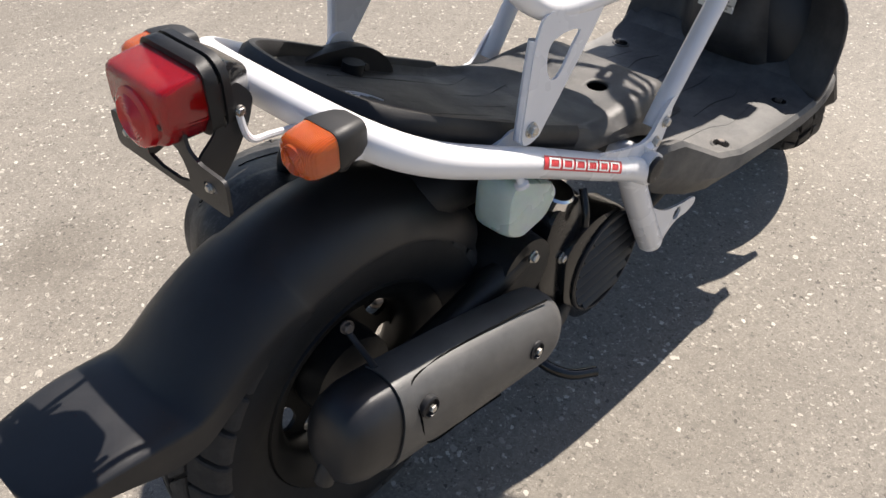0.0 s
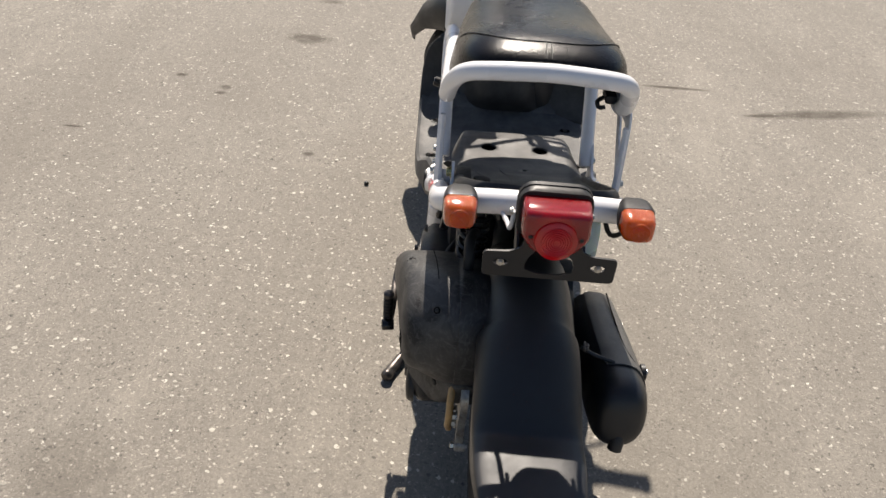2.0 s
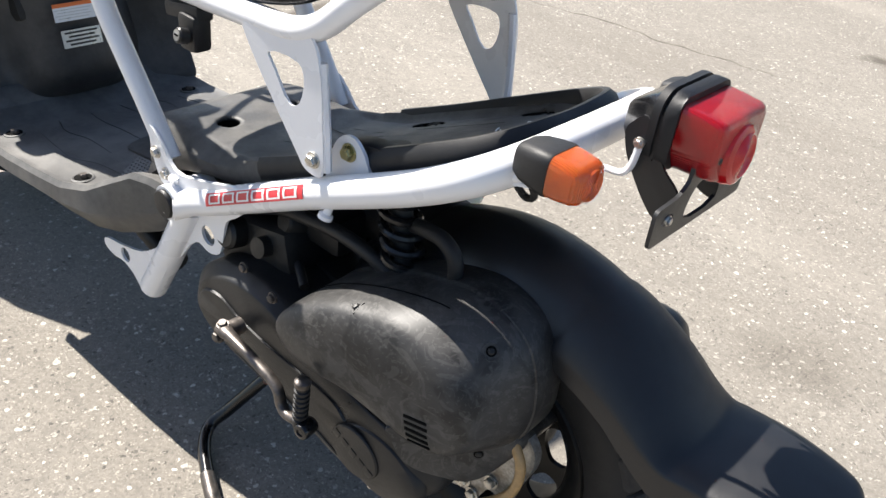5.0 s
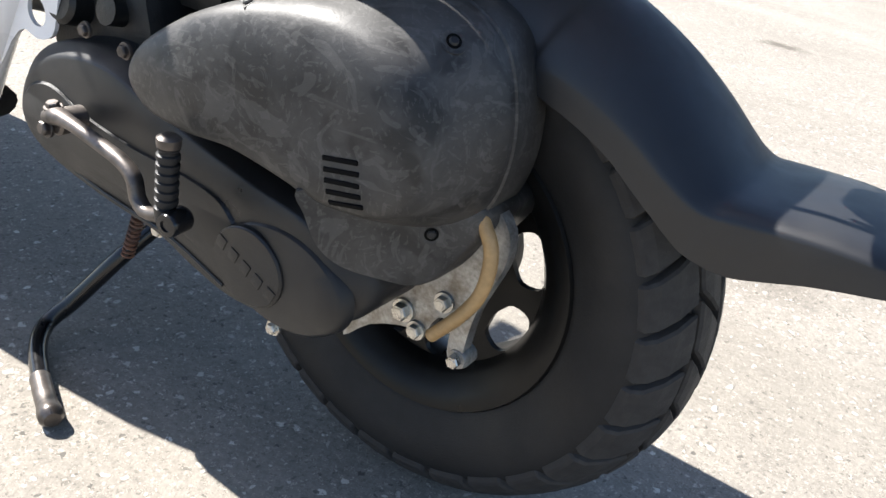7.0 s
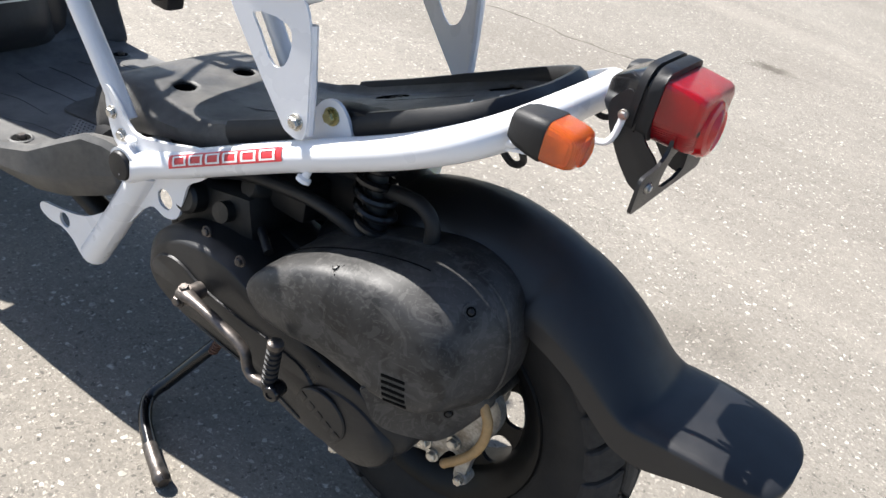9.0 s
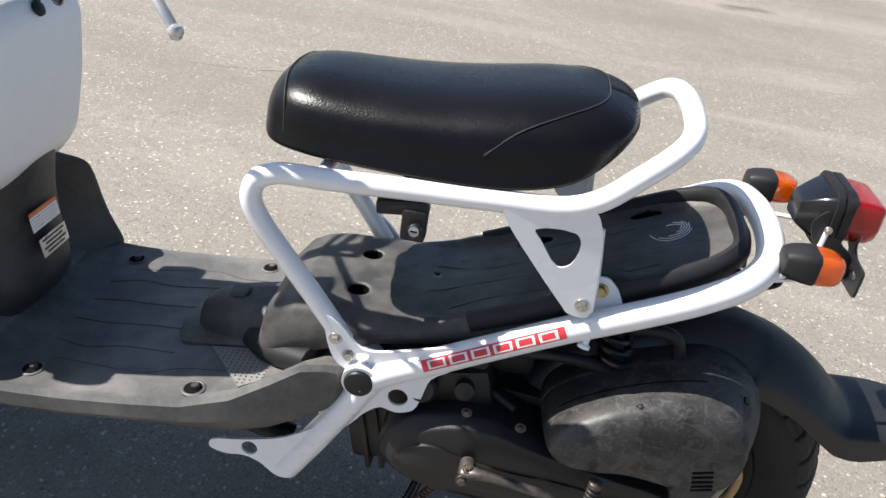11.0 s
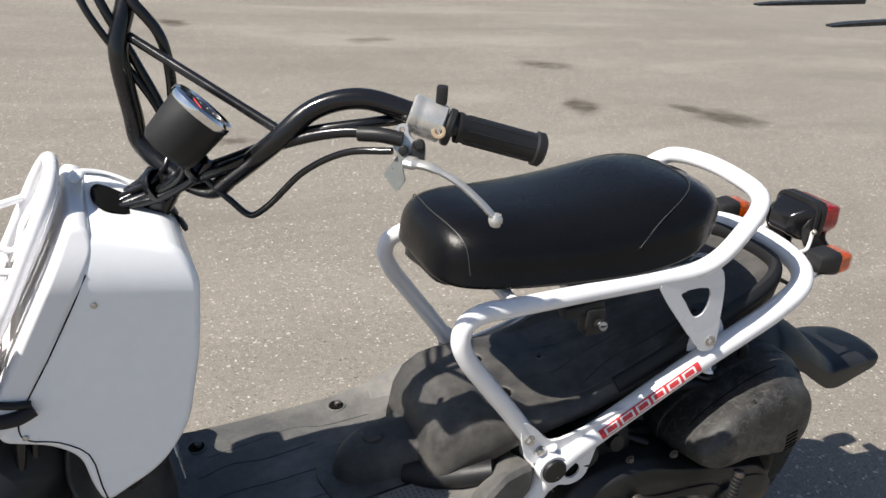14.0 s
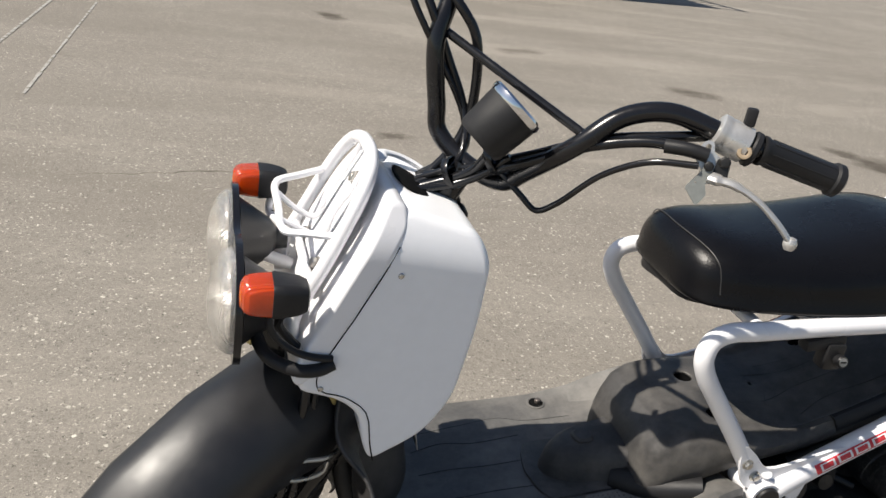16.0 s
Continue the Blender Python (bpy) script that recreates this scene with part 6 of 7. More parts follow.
# dark sheet laid on top, painting the shade in the mouth of the cables
bm = bmesh.new()
pillow(bm, round2d([(0.985, 0.034), (0.966, 0.034), (0.950, 0.020), (0.948, -0.026), (0.960, -0.040), (0.985, -0.044), (0.995, 0.0)], 4), [(1, 0.0), (1, 0.002), (0.95, 0.0024)], Matrix(((1, 0, 0, 0), (0, 1, 0, FY), (0.42, 0, 1, 0.386), (0, 0, 0, 1))))
mouth = part("mouth_shade", bm, GROOVE_SHADE, front_box, "dark sheet painting the shade in the cable opening")
bm = bmesh.new()
sweep(bm, curve_points([(1.010, FY - 0.01, 0.818), (1.003, FY - 0.046, 0.816), (0.978, FY - 0.060, 0.808), (0.950, FY - 0.056, 0.796), (0.936, FY - 0.04, 0.786)], 5), [0.004, 0.006] + [0.0085] * 15 + [0.007, 0.005, 0.004, 0.003], 10, flat=0.45)
part("mouth_rim", bm, WHITE_FLAT, front_box)
# rack with its small wire basket
FN = Vector((0.90, 0, 0.43)).normalized()
def on_front(t, y, off=0.0):
    """A point off the front panel: t from its top (0) to its foot (1)."""
    p = Vector((1.020, 0, 0.812)).lerp(Vector((1.115, 0, 0.614)), t)
    return Vector((p.x, FY + y, p.z)) + FN * off
bm = bmesh.new()
HALF_LOOP = [(0.90, 0.088, 0.004), (0.80, 0.092, 0.016), (0.40, 0.092, 0.020), (0.10, 0.080, 0.022), (-0.03, 0.060, 0.022), (-0.085, 0.028, 0.022), (-0.095, 0.0, 0.022)]
sweep(bm, curve_points([on_front(*p) for p in HALF_LOOP] + [on_front(t, -y, o) for t, y, o in HALF_LOOP[-2::-1]], 6), 0.0082, 12)
rack = part("front_rack", bm, WHITE, scooter, "white tubular front rack with a small wire basket")
bm = bmesh.new()
mp = Matrix.Translation(on_front(0, 0, 0.012) - Vector((0, 0, 0))) @ Matrix((Vector((0, 1, 0)), Vector((0.4326, 0, -0.9016)), -FN)).transposed().to_4x4()
slab(bm, fillet2d([(-0.05, -0.01), (0.05, -0.01), (0.075, 0.03), (0.08, 0.15), (-0.08, 0.15), (-0.075, 0.03)], 0.02), [fillet2d([(x - 0.0022, 0.04), (x + 0.0022, 0.04), (x + 0.0022, 0.125), (x - 0.0022, 0.125)], 0.002) for x in (-0.034, 0.034)], mp, 0.003)
part("rack_panel", bm, WHITE, rack, "white panel with two slits")
tube("rack_bar", [on_front(0.60, 0.092, 0.018), on_front(0.60, 0, 0.020), on_front(0.60, -0.092, 0.018)], 0.0045, WHITE, rack, sides=8)
for t, y in ((0.10, 0.0), (0.56, 0.045), (0.56, -0.045)):
    bolt(rack, on_front(t, y, 0.012), FN, 0.007)
fl, fr = Vector((1.126, FY + 0.054, 0.750)), Vector((1.128, FY - 0.054, 0.768))
al, ar = on_front(0.30, 0.090, 0.020), on_front(0.22, -0.088, 0.020)
tube("basket_wire", [al, al.lerp(fl, 0.55), al.lerp(fl, 0.92), fl.lerp(fr, 0.08), fl.lerp(fr, 0.5), fl.lerp(fr, 0.92), ar.lerp(fr, 0.92), ar.lerp(fr, 0.55), ar], 0.0045, WHITE, rack, sides=8)
for y, f in ((0.030, 0.22), (-0.030, 0.78)):
    tube("basket_wire", [fl.lerp(fr, f), Vector((1.10, FY + y, 0.742)), Vector((1.078, FY + y, 0.735)), on_front(0.28, y, 0.022), on_front(0.12, y, 0.019), on_front(-0.06, y * 0.9, 0.020)], 0.0036, WHITE, rack, sides=8)
# twin headlights
bm = bmesh.new()
LAMPS = {1: (0.106, 0.673), -1: (-0.036, 0.686)}      # middle of each lamp as (y, z)
m = Matrix(((0, 0, 1, 1.168), (1.10, 0, 0, 0.035), (-0.09, 1, 0, 0.680), (0, 0, 0, 1)))
slab(bm, round2d([(-0.128, 0), (-0.115, 0.045), (-0.065, 0.064), (0.0, 0.050), (0.065, 0.064), (0.115, 0.045), (0.128, 0), (0.115, -0.045), (0.065, -0.064), (0, -0.05), (-0.065, -0.064), (-0.115, -0.045)], 4), [], m, 0.008)
lamp = part("headlight", bm, BLACK, scooter, "twin round headlights on a black plate")
for s in (1, -1):
    bm = bmesh.new()
    lathe(bm, [(0.012, -0.060), (0.014, -0.046), (0.026, -0.037), (0.041, -0.014), (0.050, 0.0)], basis((1.166, *LAMPS[s]), (1, 0, 0)), 32)
    part("lamp_bowl", bm, FENDER, lamp)
    bm = bmesh.new()
    lathe(bm, [(0.054, 0.002), (0.048, -0.008), (0.036, -0.021), (0.020, -0.030), (0.001, -0.034)], basis((1.178, *LAMPS[s]), (1, 0, 0)), 20)
    part("reflector", bm, MIRROR, lamp, "bright faceted reflector", smooth=4)
    bm = bmesh.new()
    lathe(bm, [(0.009, -0.034), (0.009, -0.016), (0.006, -0.004), (0.0055, 0.006), (0.003, 0.010), (0.001, 0.0105)], basis((1.178, *LAMPS[s]), (1, 0, 0)), 16)
    part("bulb", bm, STICKER_WHITE, lamp)
    bm = bmesh.new()
    lathe(bm, [(0.0600, -0.001), (0.0595, 0.005), (0.0550, 0.013), (0.044, 0.020), (0.029, 0.0255), (0.012, 0.0278), (0.001, 0.0282), (0.001, 0.0256), (0.012, 0.0252), (0.028, 0.0228), (0.042, 0.0176), (0.052, 0.011), (0.0565, 0.004), (0.0570, -0.001)], basis((1.176, *LAMPS[s]), (1, 0, 0)), 40)
    lens = part("lens", bm, GLASS, lamp, "clear fluted glass lens", smooth=60)
    lens.visible_shadow = False
    tube("lamp_stay", [(1.155, FY + 0.05 * s, 0.680), (1.13, FY + 0.055 * s, 0.668), (1.10, FY + 0.06 * s, 0.655)], 0.008, WHITE, lamp)
    indicator((1.142, FY + 0.140 * s, 0.726 - 0.010 * s), 1, s, AMBER_DEEP, "orange front turn signal with a black cup", [(1.125, FY + 0.135 * s, 0.700), (1.115, FY + 0.115 * s, 0.690), (1.098, FY + 0.10 * s, 0.680)], 0.85)
    tube("signal_wire", [(1.12, FY + 0.13 * s, 0.698), (1.128, FY + 0.11 * s, 0.665), (1.11, FY + 0.11 * s, 0.640), (1.09, FY + 0.12 * s, 0.628)], 0.005, SOFT_RUBBER, scooter, "black wire sheath", 8)
tube("signal_wire", [(1.135, FY + 0.125, 0.695), (1.140, 0.164, 0.676), (1.131, 0.165, 0.659), (1.112, 0.168, 0.645), (1.093, 0.170, 0.639), (1.070, 0.168, 0.635)], 0.0042, SOFT_RUBBER, scooter, "black wire sheath", 10)
tube("wire_loom", [(1.155, 0.06, 0.67), (1.154, 0.11, 0.655), (1.141, 0.150, 0.631), (1.11, 0.168, 0.622), (1.085, 0.170, 0.622), (1.068, 0.166, 0.628)], 0.0078, SOFT_RUBBER, scooter, "black taped wire loom", 10)
bm = bmesh.new()
box(bm, (0.03, 0.03, 0.06), pose(1.13, 0.055, 0.60, 0, 15, 0), 0.004)
bracket2 = part("lamp_bracket", bm, BLACK, scooter, "black lamp bracket with a yellow bolt")
bolt(bracket2, (1.148, 0.068, 0.603), (0.8, 0.6, 0), 0.008, BRASS)

# ---- handlebar, turned to the left lock ----
STEER_MID = Vector((0.8725, 0.0455, 0.9305))
LAT = Vector((-0.648, 0.678, -0.347)).normalized()
UPS = Vector((-0.42, 0, 0.907))
UPS = (UPS - LAT * UPS.dot(LAT)).normalized()
FWD = LAT.cross(UPS)
def mirror(p):
    p = Vector(p)
    return p - LAT * (2 * (p - STEER_MID).dot(LAT))
BAR = [(0.868, 0.058, 0.812), (0.852, 0.078, 0.832), (0.815, 0.122, 0.882), (0.773, 0.134, 0.922), (0.730, 0.152, 0.936), (0.680, 0.178, 0.926), (0.640, 0.200, 0.916), (0.549, 0.228, 0.895)]
clamp = (Vector(BAR[0]) + mirror(BAR[0])) / 2
bm = bmesh.new()
sweep(bm, curve_points([mirror(p) for p in BAR[::-1]] + [tuple(clamp + Vector((0, 0, -0.012)))] + [Vector(p) for p in BAR], 6), 0.0112, 14)
bars = part("handlebar", bm, BLACK, scooter, "glossy black handlebar turned to the left")
tube("cross_bar", [(0.806, 0.116, 0.894), mirror((0.806, 0.116, 0.894))], 0.0055, BLACK, bars, straight=True)
for p0, p1 in ((BAR[6], BAR[7]), (mirror(BAR[6]), mirror(BAR[7]))):
    p0, p1 = Vector(p0), Vector(p1)
    bm = bmesh.new()
    L = (p1 - p0).length
    g = [(0.0165, 0.0), (0.0165, 0.004), (0.0150, 0.006)]
    g += [(0.0155, L - 0.012), (0.0185, L - 0.010), (0.0185, L - 0.003), (0.015, L), (0.001, L)]
    lathe(bm, g, basis(p0, p1 - p0), 22)
    grip = part("grip", bm, SOFT_RUBBER, bars, "black rubber grip")
    gm = basis(p0, p1 - p0)
    for k in range(8):
        a = 2 * math.pi * k / 8
        tube("grip_rib", [gm @ Vector((0.0152 * math.cos(a), 0.0152 * math.sin(a), h)) for h in (0.010, L - 0.014)], 0.0007, SOFT_RUBBER, grip, sides=6, straight=True)
def lever_set(f):
    """Brake lever, its silver perch and switch body, on one side of the bar."""
    P = lambda *q: f(Vector(q))
    b = bmesh.new()
    axis = P(0.640, 0.198, 0.913) - P(0.68, 0.178, 0.926)
    lathe(b, [(0.017, -0.002), (0.0205, 0.0), (0.0208, 0.006), (0.0198, 0.008), (0.0205, 0.012), (0.0200, 0.034), (0.017, 0.036)], basis(P(0.682, 0.177, 0.9265), axis), 24)
    sw = part("switch_body", b, SILVER, bars, "silver switch housing")
    b = bmesh.new()
    box(b, (0.012, 0.011, 0.020), basis(P(0.655, 0.190, 0.948), (0, 0, 1), axis), 0.003)
    lathe(b, [(0.018, 0), (0.020, 0.002), (0.020, 0.007), (0.018, 0.009)], basis(P(0.650, 0.193, 0.916), axis), 24)
    part("choke_tab", b, SOFT_RUBBER, sw)
    face = (P(0.466, 0.847, 0.264) - P(0, 0, 0)).normalized()
    along = (P(-0.876, 0.482, 0) - P(0, 0, 0)).normalized()
    flip = -1 if face.cross(along).z < 0 else 1
    b = bmesh.new()
    lathe(b, [(0.0080, -0.016), (0.0080, 0.004), (0.0074, 0.007), (0.0050, 0.0075), (0.0036, 0.007), (0.0034, 0.001), (0.001, 0.001)], basis(P(0.661, 0.203, 0.913), face), 20)
    part("horn_button", b, BUTTON, sw, "tan plastic button")

    def plate(name, outline, holes, back, thick, material, label):
        """A cast plate of the lever mount, drawn round the clamp hole."""
        b_ = bmesh.new()
        slab(b_, fillet2d([(u_ * 0.000212, v_ * 0.000212 * flip) for u_, v_ in outline], 0.003, 3), holes, basis(P(0.694, 0.186, 0.911) + face * back, face, along), thick)
        return part(name, b_, material, bars, label)
    perch = plate("lever_perch", [(-38, -27), (-28, 18), (0, 35), (27, 23), (32, -17), (62, -42), (117, -57), (122, -137), (117, -167), (22, -187), (-18, -177), (-8, -117), (-28, -97), (-48, -67)], [circle2d(0, 0, 0.0032, 12)], -0.004, 0.012, SILVER, "silver cast lever perch")
    plate("lever_bracket", [(57, -47), (92, -42), (122, -67), (122, -137), (132, -172), (47, -182), (22, -167), (52, -107)], [], 0.0085, 0.005, DARK, "dark lever bracket")
    plate("lever_toe", [(7, -77), (47, -107), (22, -187), (42, -237), (4, -302), (-68, -222), (-48, -187), (-13, -137)], [circle2d(-0.005, -0.0395 * flip, 0.0011, 8)], 0.0085, 0.008, CAST, "grey cast lever toe")
    origin = P(0.694, 0.186, 0.911)
    upward = face.cross(along) * flip
    bolt(perch, origin + face * 0.0165 + along * 0.0042 - upward * 0.0205, face, 0.0052, DARK, cross=True, name="screw", washer=False)
    bolt(perch, origin + face * 0.0135 + along * 0.0195 - upward * 0.0132, face, 0.0062, DARK, cross=True, name="screw", washer=False)
    b = bmesh.new()
    sweep(b, curve_points([P(0.697, 0.212, 0.885), P(0.692, 0.219, 0.885), P(0.680, 0.228, 0.884), P(0.655, 0.243, 0.872), P(0.632, 0.257, 0.852), P(0.619, 0.263, 0.838)], 5), [0.0105] * 6 + [0.0078] * 6 + [0.0058] * 14, 12, flat=0.6)
    lathe(b, [(0.001, -0.0080), (0.005, -0.0068), (0.0074, -0.002), (0.0076, 0.002), (0.0054, 0.006), (0.001, 0.0076)], basis(P(0.617, 0.264, 0.835), (0, 0, 1)), 16)
    part("brake_lever", b, SILVER, bars, "silver alloy brake lever")
lever_set(lambda v: v)
lever_set(mirror)
# gauge
GA = (UPS * 0.96 - FWD * 0.12 + LAT * 0.18 + Vector((-0.03, -0.02, 0.01))).normalized()
gc = Vector((0.882, 0.090, 0.911))
bm = bmesh.new()
lathe(bm, [(0.028, -0.056), (0.0315, -0.050), (0.034, -0.01), (0.0345, 0.0), (0.0335, 0.001)], basis(gc, GA), 36)
gauge = part("speedometer", bm, SOFT_RUBBER, scooter, "round speedometer in a black cup with a chrome ring")
bm = bmesh.new()
lathe(bm, [(0.0352, -0.004), (0.0365, -0.001), (0.0365, 0.004), (0.0335, 0.0065), (0.0315, 0.004), (0.0315, -0.004)], basis(gc, GA), 40)
part("chrome_ring", bm, CHROME, gauge, "chrome ring")
bm = bmesh.new()
lathe(bm, [(0.0315, 0.0008), (0.0315, 0.002), (0.001, 0.002)], basis(gc, GA), 36)
dial = part("dial", bm, DARK, gauge, "dark dial with a red needle")
bm = bmesh.new()
for k in range(13):
    a = radians(-120 + 20 * k)
    box(bm, (0.0012, 0.005, 0.0006), basis(gc + GA * 0.0024, GA, LAT) @ pose(0.026 * math.sin(a), 0.026 * math.cos(a), 0, 0, 0, -math.degrees(a)), 0)
part("dial_marks", bm, STICKER_WHITE, dial)
bm = bmesh.new()
box(bm, (0.0018, 0.024, 0.001), basis(gc + GA * 0.0034, GA, LAT) @ pose(-0.006, -0.004, 0, 0, 0, 60), 0)
part("needle", bm, STICKER_RED, dial)
# steering stem and cables
tube("steering_stem", [clamp + UPS * -0.012, clamp - UPS * 0.12], 0.018, BLACK, bars, straight=True)
CABLES = [([(0.700, 0.200, 0.905), (0.745, 0.165, 0.905), (0.80, 0.128, 0.885), (0.855, 0.092, 0.850), (0.90, 0.055, 0.820), (0.945, 0.02, 0.795)], 0.0062),
          ([(0.672, 0.165, 0.918), (0.72, 0.160, 0.912), (0.79, 0.125, 0.892), (0.85, 0.083, 0.855), (0.90, 0.045, 0.825), (0.95, 0.005, 0.795)], 0.006),
          ([(0.712, 0.205, 0.895), (0.75, 0.172, 0.885), (0.785, 0.138, 0.855), (0.818, 0.106, 0.805), (0.833, 0.089, 0.790), (0.852, 0.080, 0.805), (0.885, 0.06, 0.835)], 0.0038),
          ([mirror((0.700, 0.195, 0.905)), (0.968, -0.075, 1.05), (0.935, -0.02, 1.004), (0.910, -0.012, 0.971), (0.901, -0.01, 0.935), (0.901, -0.008, 0.872), (0.916, 0.0, 0.835), (0.95, 0.0, 0.79)], 0.0062),
          ([mirror((0.70, 0.180, 0.915)), (1.0, -0.09, 1.055), (0.984, -0.03, 0.997), (0.952, -0.022, 0.945), (0.913, -0.012, 0.882), (0.902, 0.0, 0.842), (0.93, 0.02, 0.81), (0.965, 0.02, 0.79)], 0.0042),
          ([mirror((0.72, 0.190, 0.90)), (0.985, -0.09, 1.05), (0.966, -0.03, 0.999), (0.934, -0.024, 0.936), (0.909, -0.012, 0.879), (0.908, 0.01, 0.835), (0.955, -0.01, 0.79)], 0.0055),
          ([(0.885, 0.070, 0.842), (0.890, 0.046, 0.828), (0.915, 0.020, 0.812), (0.955, -0.005, 0.79)], 0.0055),
          ([(0.872, 0.078, 0.850), (0.900, 0.060, 0.818), (0.930, 0.046, 0.800), (0.968, 0.04, 0.79)], 0.0048),
          ([(0.905, -0.005, 0.86), (0.912, 0.018, 0.83), (0.93, 0.03, 0.815), (0.962, 0.012, 0.792)], 0.005),
          ([(0.897, 0.067, 0.846), (0.905, 0.055, 0.825), (0.93, 0.04, 0.805), (0.96, 0.03, 0.79)], 0.006)]
for k, (pts, r) in enumerate(CABLES):
    tube("cable", pts, r, BLACK, scooter, "black control cable", 10)
tube("cable_boot", [(0.700, 0.200, 0.905), (0.718, 0.189, 0.907), (0.738, 0.174, 0.905)], 0.0078, SOFT_RUBBER, scooter, "grey rubber cable boot", 10)
for at_ in ((0.885, 0.06, 0.842), (0.925, 0.035, 0.812)):
    bm = bmesh.new()
    lathe(bm, [(0.020, -0.004), (0.021, 0), (0.020, 0.004), (0.018, 0.004), (0.018, -0.004)], basis(at_, (-0.7, 0.6, 0.5)), 18)
    part("cable_tie", bm, BLACK, scooter, "black cable tie")

# ---- front wheel and mudguard ----
FAX = Vector((1.205, 0.020, 0.235))
WM = Matrix((FWD, LAT, UPS)).transposed().to_4x4()
WHEEL = Matrix.Translation(FAX) @ WM
bm = bmesh.new()
revolve(bm, [(0.137, -0.036), (0.15, -0.046), (0.18, -0.055), (0.205, -0.055), (0.218, -0.048), (0.226, -0.02), (0.227, 0), (0.226, 0.02), (0.218, 0.048), (0.205, 0.055), (0.18, 0.055), (0.15, 0.046), (0.137, 0.036), (0.133, 0)], FAX, segments=64, m=WHEEL)
ftyre = part("front_tyre", bm, RUBBER, scooter, "black block-tread front tyre", smooth=60)
tread(ftyre, WHEEL, 22, 0.965)
bm = bmesh.new()
revolve(bm, [(0.132, -0.044), (0.143, -0.042), (0.128, -0.03), (0.112, -0.012), (0.112, 0.012), (0.128, 0.03), (0.143, 0.042), (0.132, 0.044), (0.106, 0.014), (0.106, -0.014)], FAX, segments=48, m=WHEEL)
frim = part("front_rim", bm, RIM, scooter, "black front rim")
bm = bmesh.new()
slab(bm, circle2d(0, 0, 0.112, 40), [], WHEEL @ side_pose(-0.003), 0.006)
part("rim_disc", bm, RIM, frim)
bm = bmesh.new()
def ff_ring(ang, half, crown, edge):
    shape = [(-1.0, 0.0), (-0.98, 0.4), (-0.85, 0.72), (-0.5, 0.93), (0.0, 1.0), (0.5, 0.93), (0.85, 0.72), (0.98, 0.4), (1.0, 0.0)]
    out = [((edge + (crown - edge) * h), half * w) for w, h in shape]
    ins = [((edge + (crown - edge) * h) - 0.004, half * w * 0.95) for w, h in shape[::-1]]
    c, s_ = math.cos(ang), math.sin(ang)
    return [WHEEL @ Vector((r * c, y, r * s_)) for r, y in out + ins]
skin(bm, [ff_ring(radians(a), h, c, e) for a, h, c, e in ((10, 0.045, 0.285, 0.268), (20, 0.060, 0.300, 0.262), (40, 0.070, 0.312, 0.255), (60, 0.076, 0.334, 0.25), (78, 0.079, 0.356, 0.245), (98, 0.079, 0.362, 0.245), (120, 0.074, 0.335, 0.245), (145, 0.066, 0.285, 0.24), (165, 0.06, 0.268, 0.245))])
part("front_fender", bm, FENDER, scooter, "satin black plastic front mudguard", smooth=0)
for s in (1, -1):
    a = FAX + LAT * 0.075 * s
    tube("fork_leg", [a, a + UPS * 0.20, a + UPS * 0.33 - FWD * 0.02], 0.015, BLACK, scooter, "black fork leg", straight=True)
for pts, r in (([(1.082, 0.110, 0.60), (1.089, 0.125, 0.549), (1.096, 0.125, 0.494), (1.103, 0.125, 0.443), (1.109, 0.125, 0.407), (1.12, 0.12, 0.34)], 0.006), ([(1.072, 0.10, 0.59), (1.077, 0.115, 0.536), (1.083, 0.115, 0.477), (1.089, 0.115, 0.425), (1.095, 0.115, 0.39), (1.11, 0.11, 0.33)], 0.0055)):
    tube("brake_cable", pts, r, BLACK, scooter, "black brake cable", 10)
bm = bmesh.new()
sweep(bm, curve_points([(1.040, 0.120, 0.474), (1.058, 0.135, 0.473), (1.082, 0.137, 0.472), (1.110, 0.138, 0.464), (1.116, 0.138, 0.452), (1.093, 0.137, 0.443), (1.060, 0.135, 0.452), (1.054, 0.132, 0.466)], 5), 0.0028, 8)
part("wire_clip", bm, STEEL, scooter, "bent steel wire guide")
bm = bmesh.new()
box(bm, (0.09, 0.17, 0.16), pose(1.03, 0.0, 0.50, 0, 20, 0), 0.015)
lathe(bm, [(0.03, 0), (0.03, 0.10), (0.001, 0.1)], basis((1.06, 0, 0.42), (-0.42, 0, 0.9)), 20)
head = part("head_pipe", bm, DARK, scooter, "black steering head and bracket")
bolt(head, (1.05, 0.088, 0.53), (0.2, 1, 0), 0.009, BRASS)
bolt(head, (1.045, 0.088, 0.495), (0.2, 1, 0), 0.008)
# underside of the floor: tubes coloured dark to paint the shade there
for s in (1, -1):
    bm = bmesh.new()
    sweep(bm, curve_points([(0.52, 0.10 * s, 0.225), (0.70, 0.10 * s, 0.265), (0.90, 0.09 * s, 0.255), (0.99, 0.07 * s, 0.32), (1.03, 0.03 * s, 0.46)], 5), 0.017, 12)
    part("under_tube", bm, DARK, frame_ob, "frame tube under the floor, coloured dark for the shade")

# ---- far off on the yard ----
for (x, y, l_) in ((-7.48, -7.90, 2.6), (-7.05, -6.25, 2.6)):
    bm = bmesh.new()
    skin(bm, [[Vector((x - t, y - 0.22 * t + w, z)) for w, z in ((-hw, 0.0), (hw, 0.0), (hw, zt), (-hw, zt))] for t, hw, zt in ((0, 0.045, 0.016), (0.04, 0.06, 0.022), (0.4, 0.07, 0.040), (l_, 0.07, 0.065))])
    tagged(part("forklift_fork", bm, SOFT_RUBBER), "long black steel forklift fork lying on the asphalt", "forklift fork", "forklift forks")
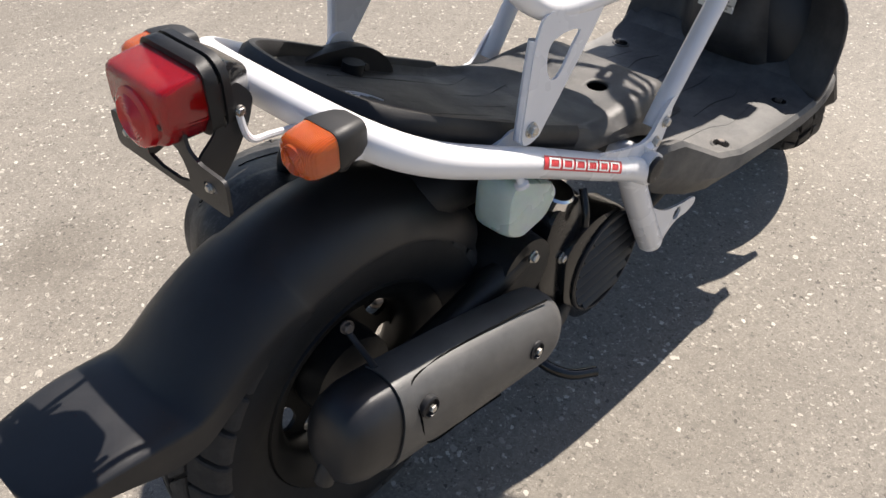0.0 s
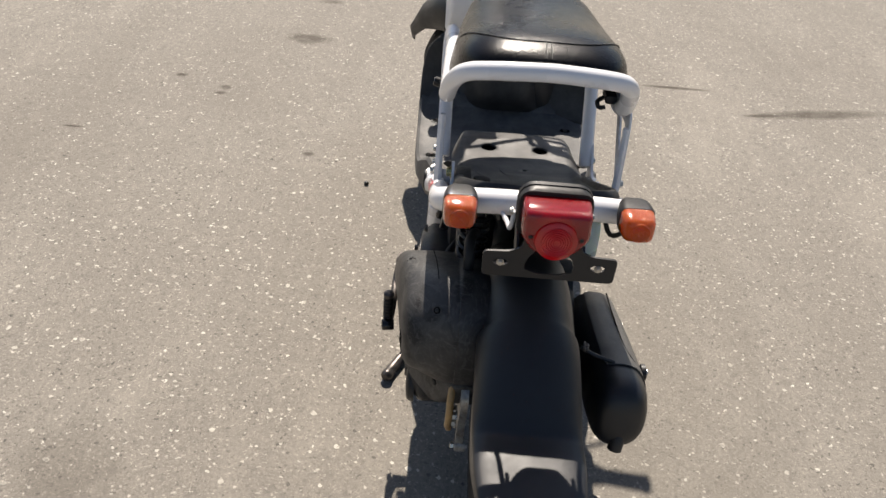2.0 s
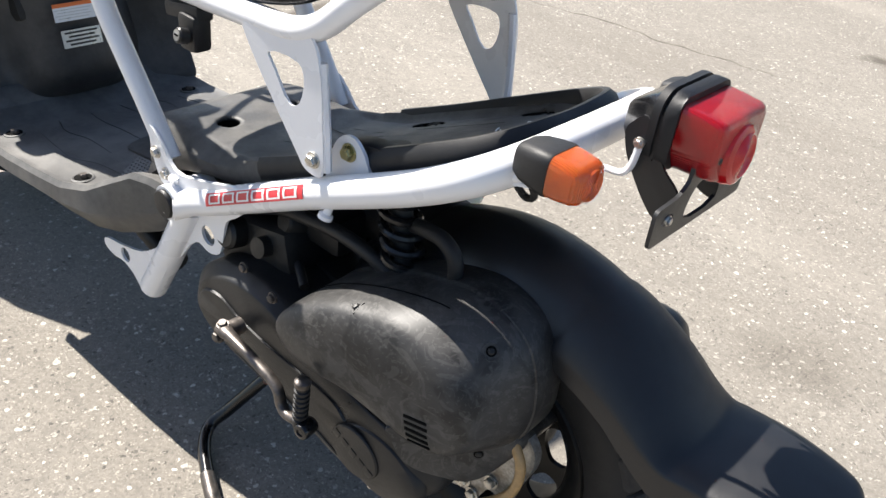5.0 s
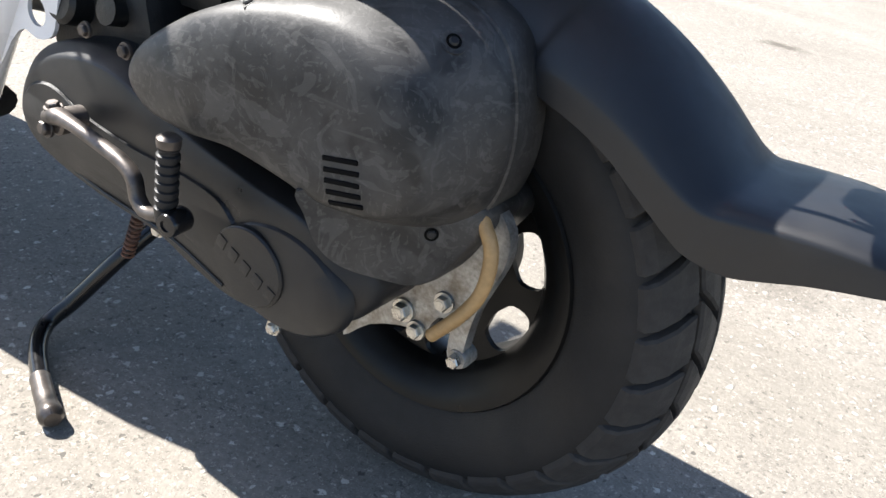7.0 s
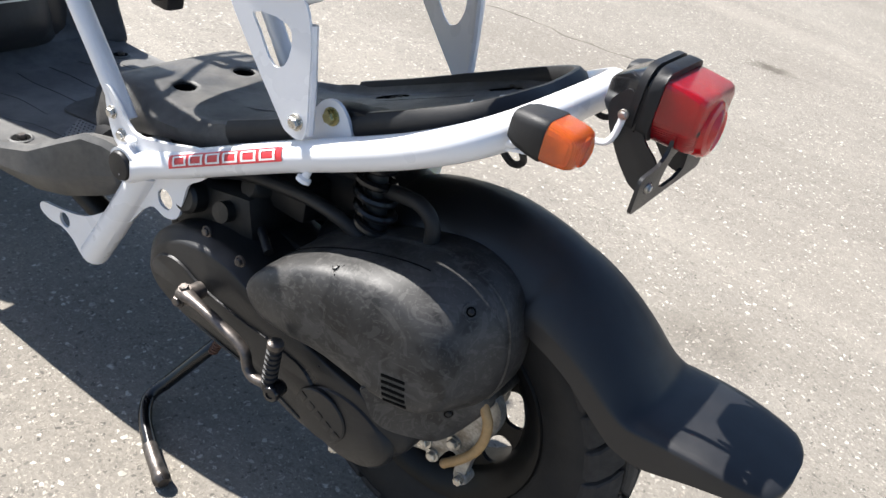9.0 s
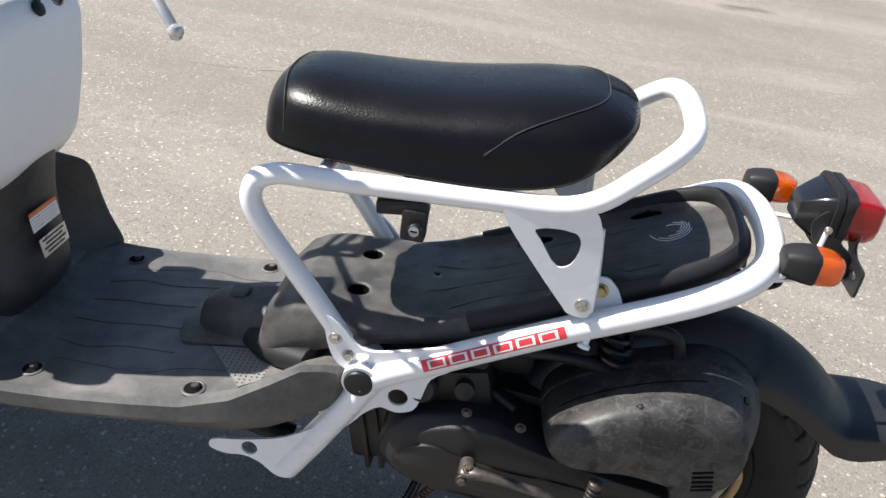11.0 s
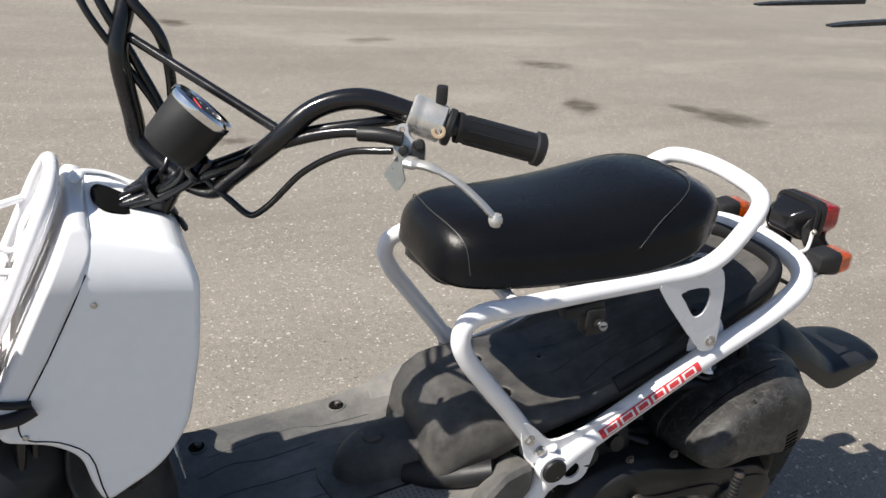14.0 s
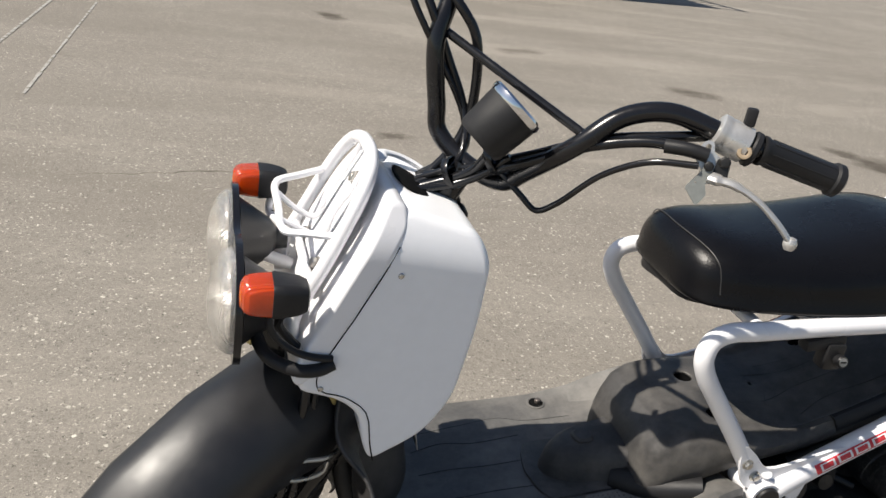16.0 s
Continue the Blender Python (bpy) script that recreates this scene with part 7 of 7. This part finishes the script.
# a parked truck, of which little more than the wheels comes into view
truck = thing("parked_truck", "dark parked truck with black tyres on the yard", "truck")
va, vb = Vector((-2.25, -9.50, 0)), Vector((-3.20, -9.78, 0))
vd = (vb - va).normalized()
vn = Vector((vd.y, -vd.x, 0))
if vn.y > 0:
    vn = -vn
for c0 in (va, vb):
    bm = bmesh.new()
    mt = Matrix.Translation(c0 + Vector((0, 0, 0.40)) + vn * 0.15) @ Matrix((vd, vn, Vector((0, 0, 1)))).transposed().to_4x4()
    revolve(bm, [(0.26, -0.12), (0.33, -0.15), (0.385, -0.14), (0.40, -0.10), (0.40, 0.10), (0.385, 0.14), (0.33, 0.15), (0.26, 0.12)], (0, 0, 0), segments=40, m=mt)
    wheel_ob = part("tyre", bm, RUBBER, truck, "black truck tyre")
    bm = bmesh.new()
    lathe(bm, [(0.27, -0.08), (0.26, 0.05), (0.15, 0.09), (0.06, 0.12), (0.001, 0.12)], mt @ Matrix.Rotation(math.pi / 2, 4, "X"), 28)
    part("rim", bm, DARK, wheel_ob)
mt = Matrix.Translation((va + vb) / 2 + vn * 1.0) @ Matrix((vd, vn, Vector((0, 0, 1)))).transposed().to_4x4()
bm = bmesh.new()
box(bm, (3.4, 1.5, 0.25), mt @ pose(0, 0, 0.62), 0.03)
part("chassis", bm, DARK, truck, "dark truck chassis")
bm = bmesh.new()
box(bm, (3.6, 1.9, 1.3), mt @ pose(0, 0, 1.45), 0.08)
part("truck_body", bm, FENDER, truck, "dark truck body")
# stakes and a rail on the rear of the load bed
for k in range(7):
    bm = bmesh.new()
    box(bm, (0.05, 0.05, 0.62), mt @ pose(1.75, -0.85 + 0.28 * k, 2.36), 0.006)
    part("stake", bm, DARK, truck)
bm = bmesh.new()
box(bm, (0.06, 1.8, 0.08), mt @ pose(1.75, 0, 2.68), 0.008)
part("bed_rail", bm, DARK, truck)
# a dark pebble beside the scooter
bm = bmesh.new()
bmesh.ops.create_icosphere(bm, subdivisions=2, radius=0.0065)
for v in bm.verts:
    v.co = Vector((v.co.x * (1 + 0.25 * random.random()) + 1.049, v.co.y * (1 + 0.2 * random.random()) + 0.346, v.co.z * 0.8 + 0.0048))
tagged(part("pebble", bm, DARK), "small dark brown pebble lying on the asphalt", "pebble")
# two thin worn paint lines
for x0, y0, x1, y1, w in ((1.945, -3.0, 1.895, -5.4, 0.016), (2.235, -3.6, 2.165, -5.4, 0.02)):
    bm = bmesh.new()
    n_ = 24
    for k in range(n_):
        a, b_ = k / n_, (k + 0.55 + 0.45 * random.random()) / n_
        pa, pb = Vector((x0 + (x1 - x0) * a, y0 + (y1 - y0) * a, 0.003)), Vector((x0 + (x1 - x0) * b_, y0 + (y1 - y0) * b_, 0.003))
        j0, j1 = w * (0.3 + 0.3 * random.random()), w * (0.3 + 0.3 * random.random())
        bm.faces.new([bm.verts.new(p) for p in (pa + Vector((-j0, 0, 0)), pa + Vector((j0, 0, 0)), pb + Vector((j1, 0, 0)), pb + Vector((-j1, 0, 0)))])
    tagged(part("paint_line", bm, PAINT_LINE, smooth=0), "thin worn white paint line on the asphalt", "road marking", kind="structure")
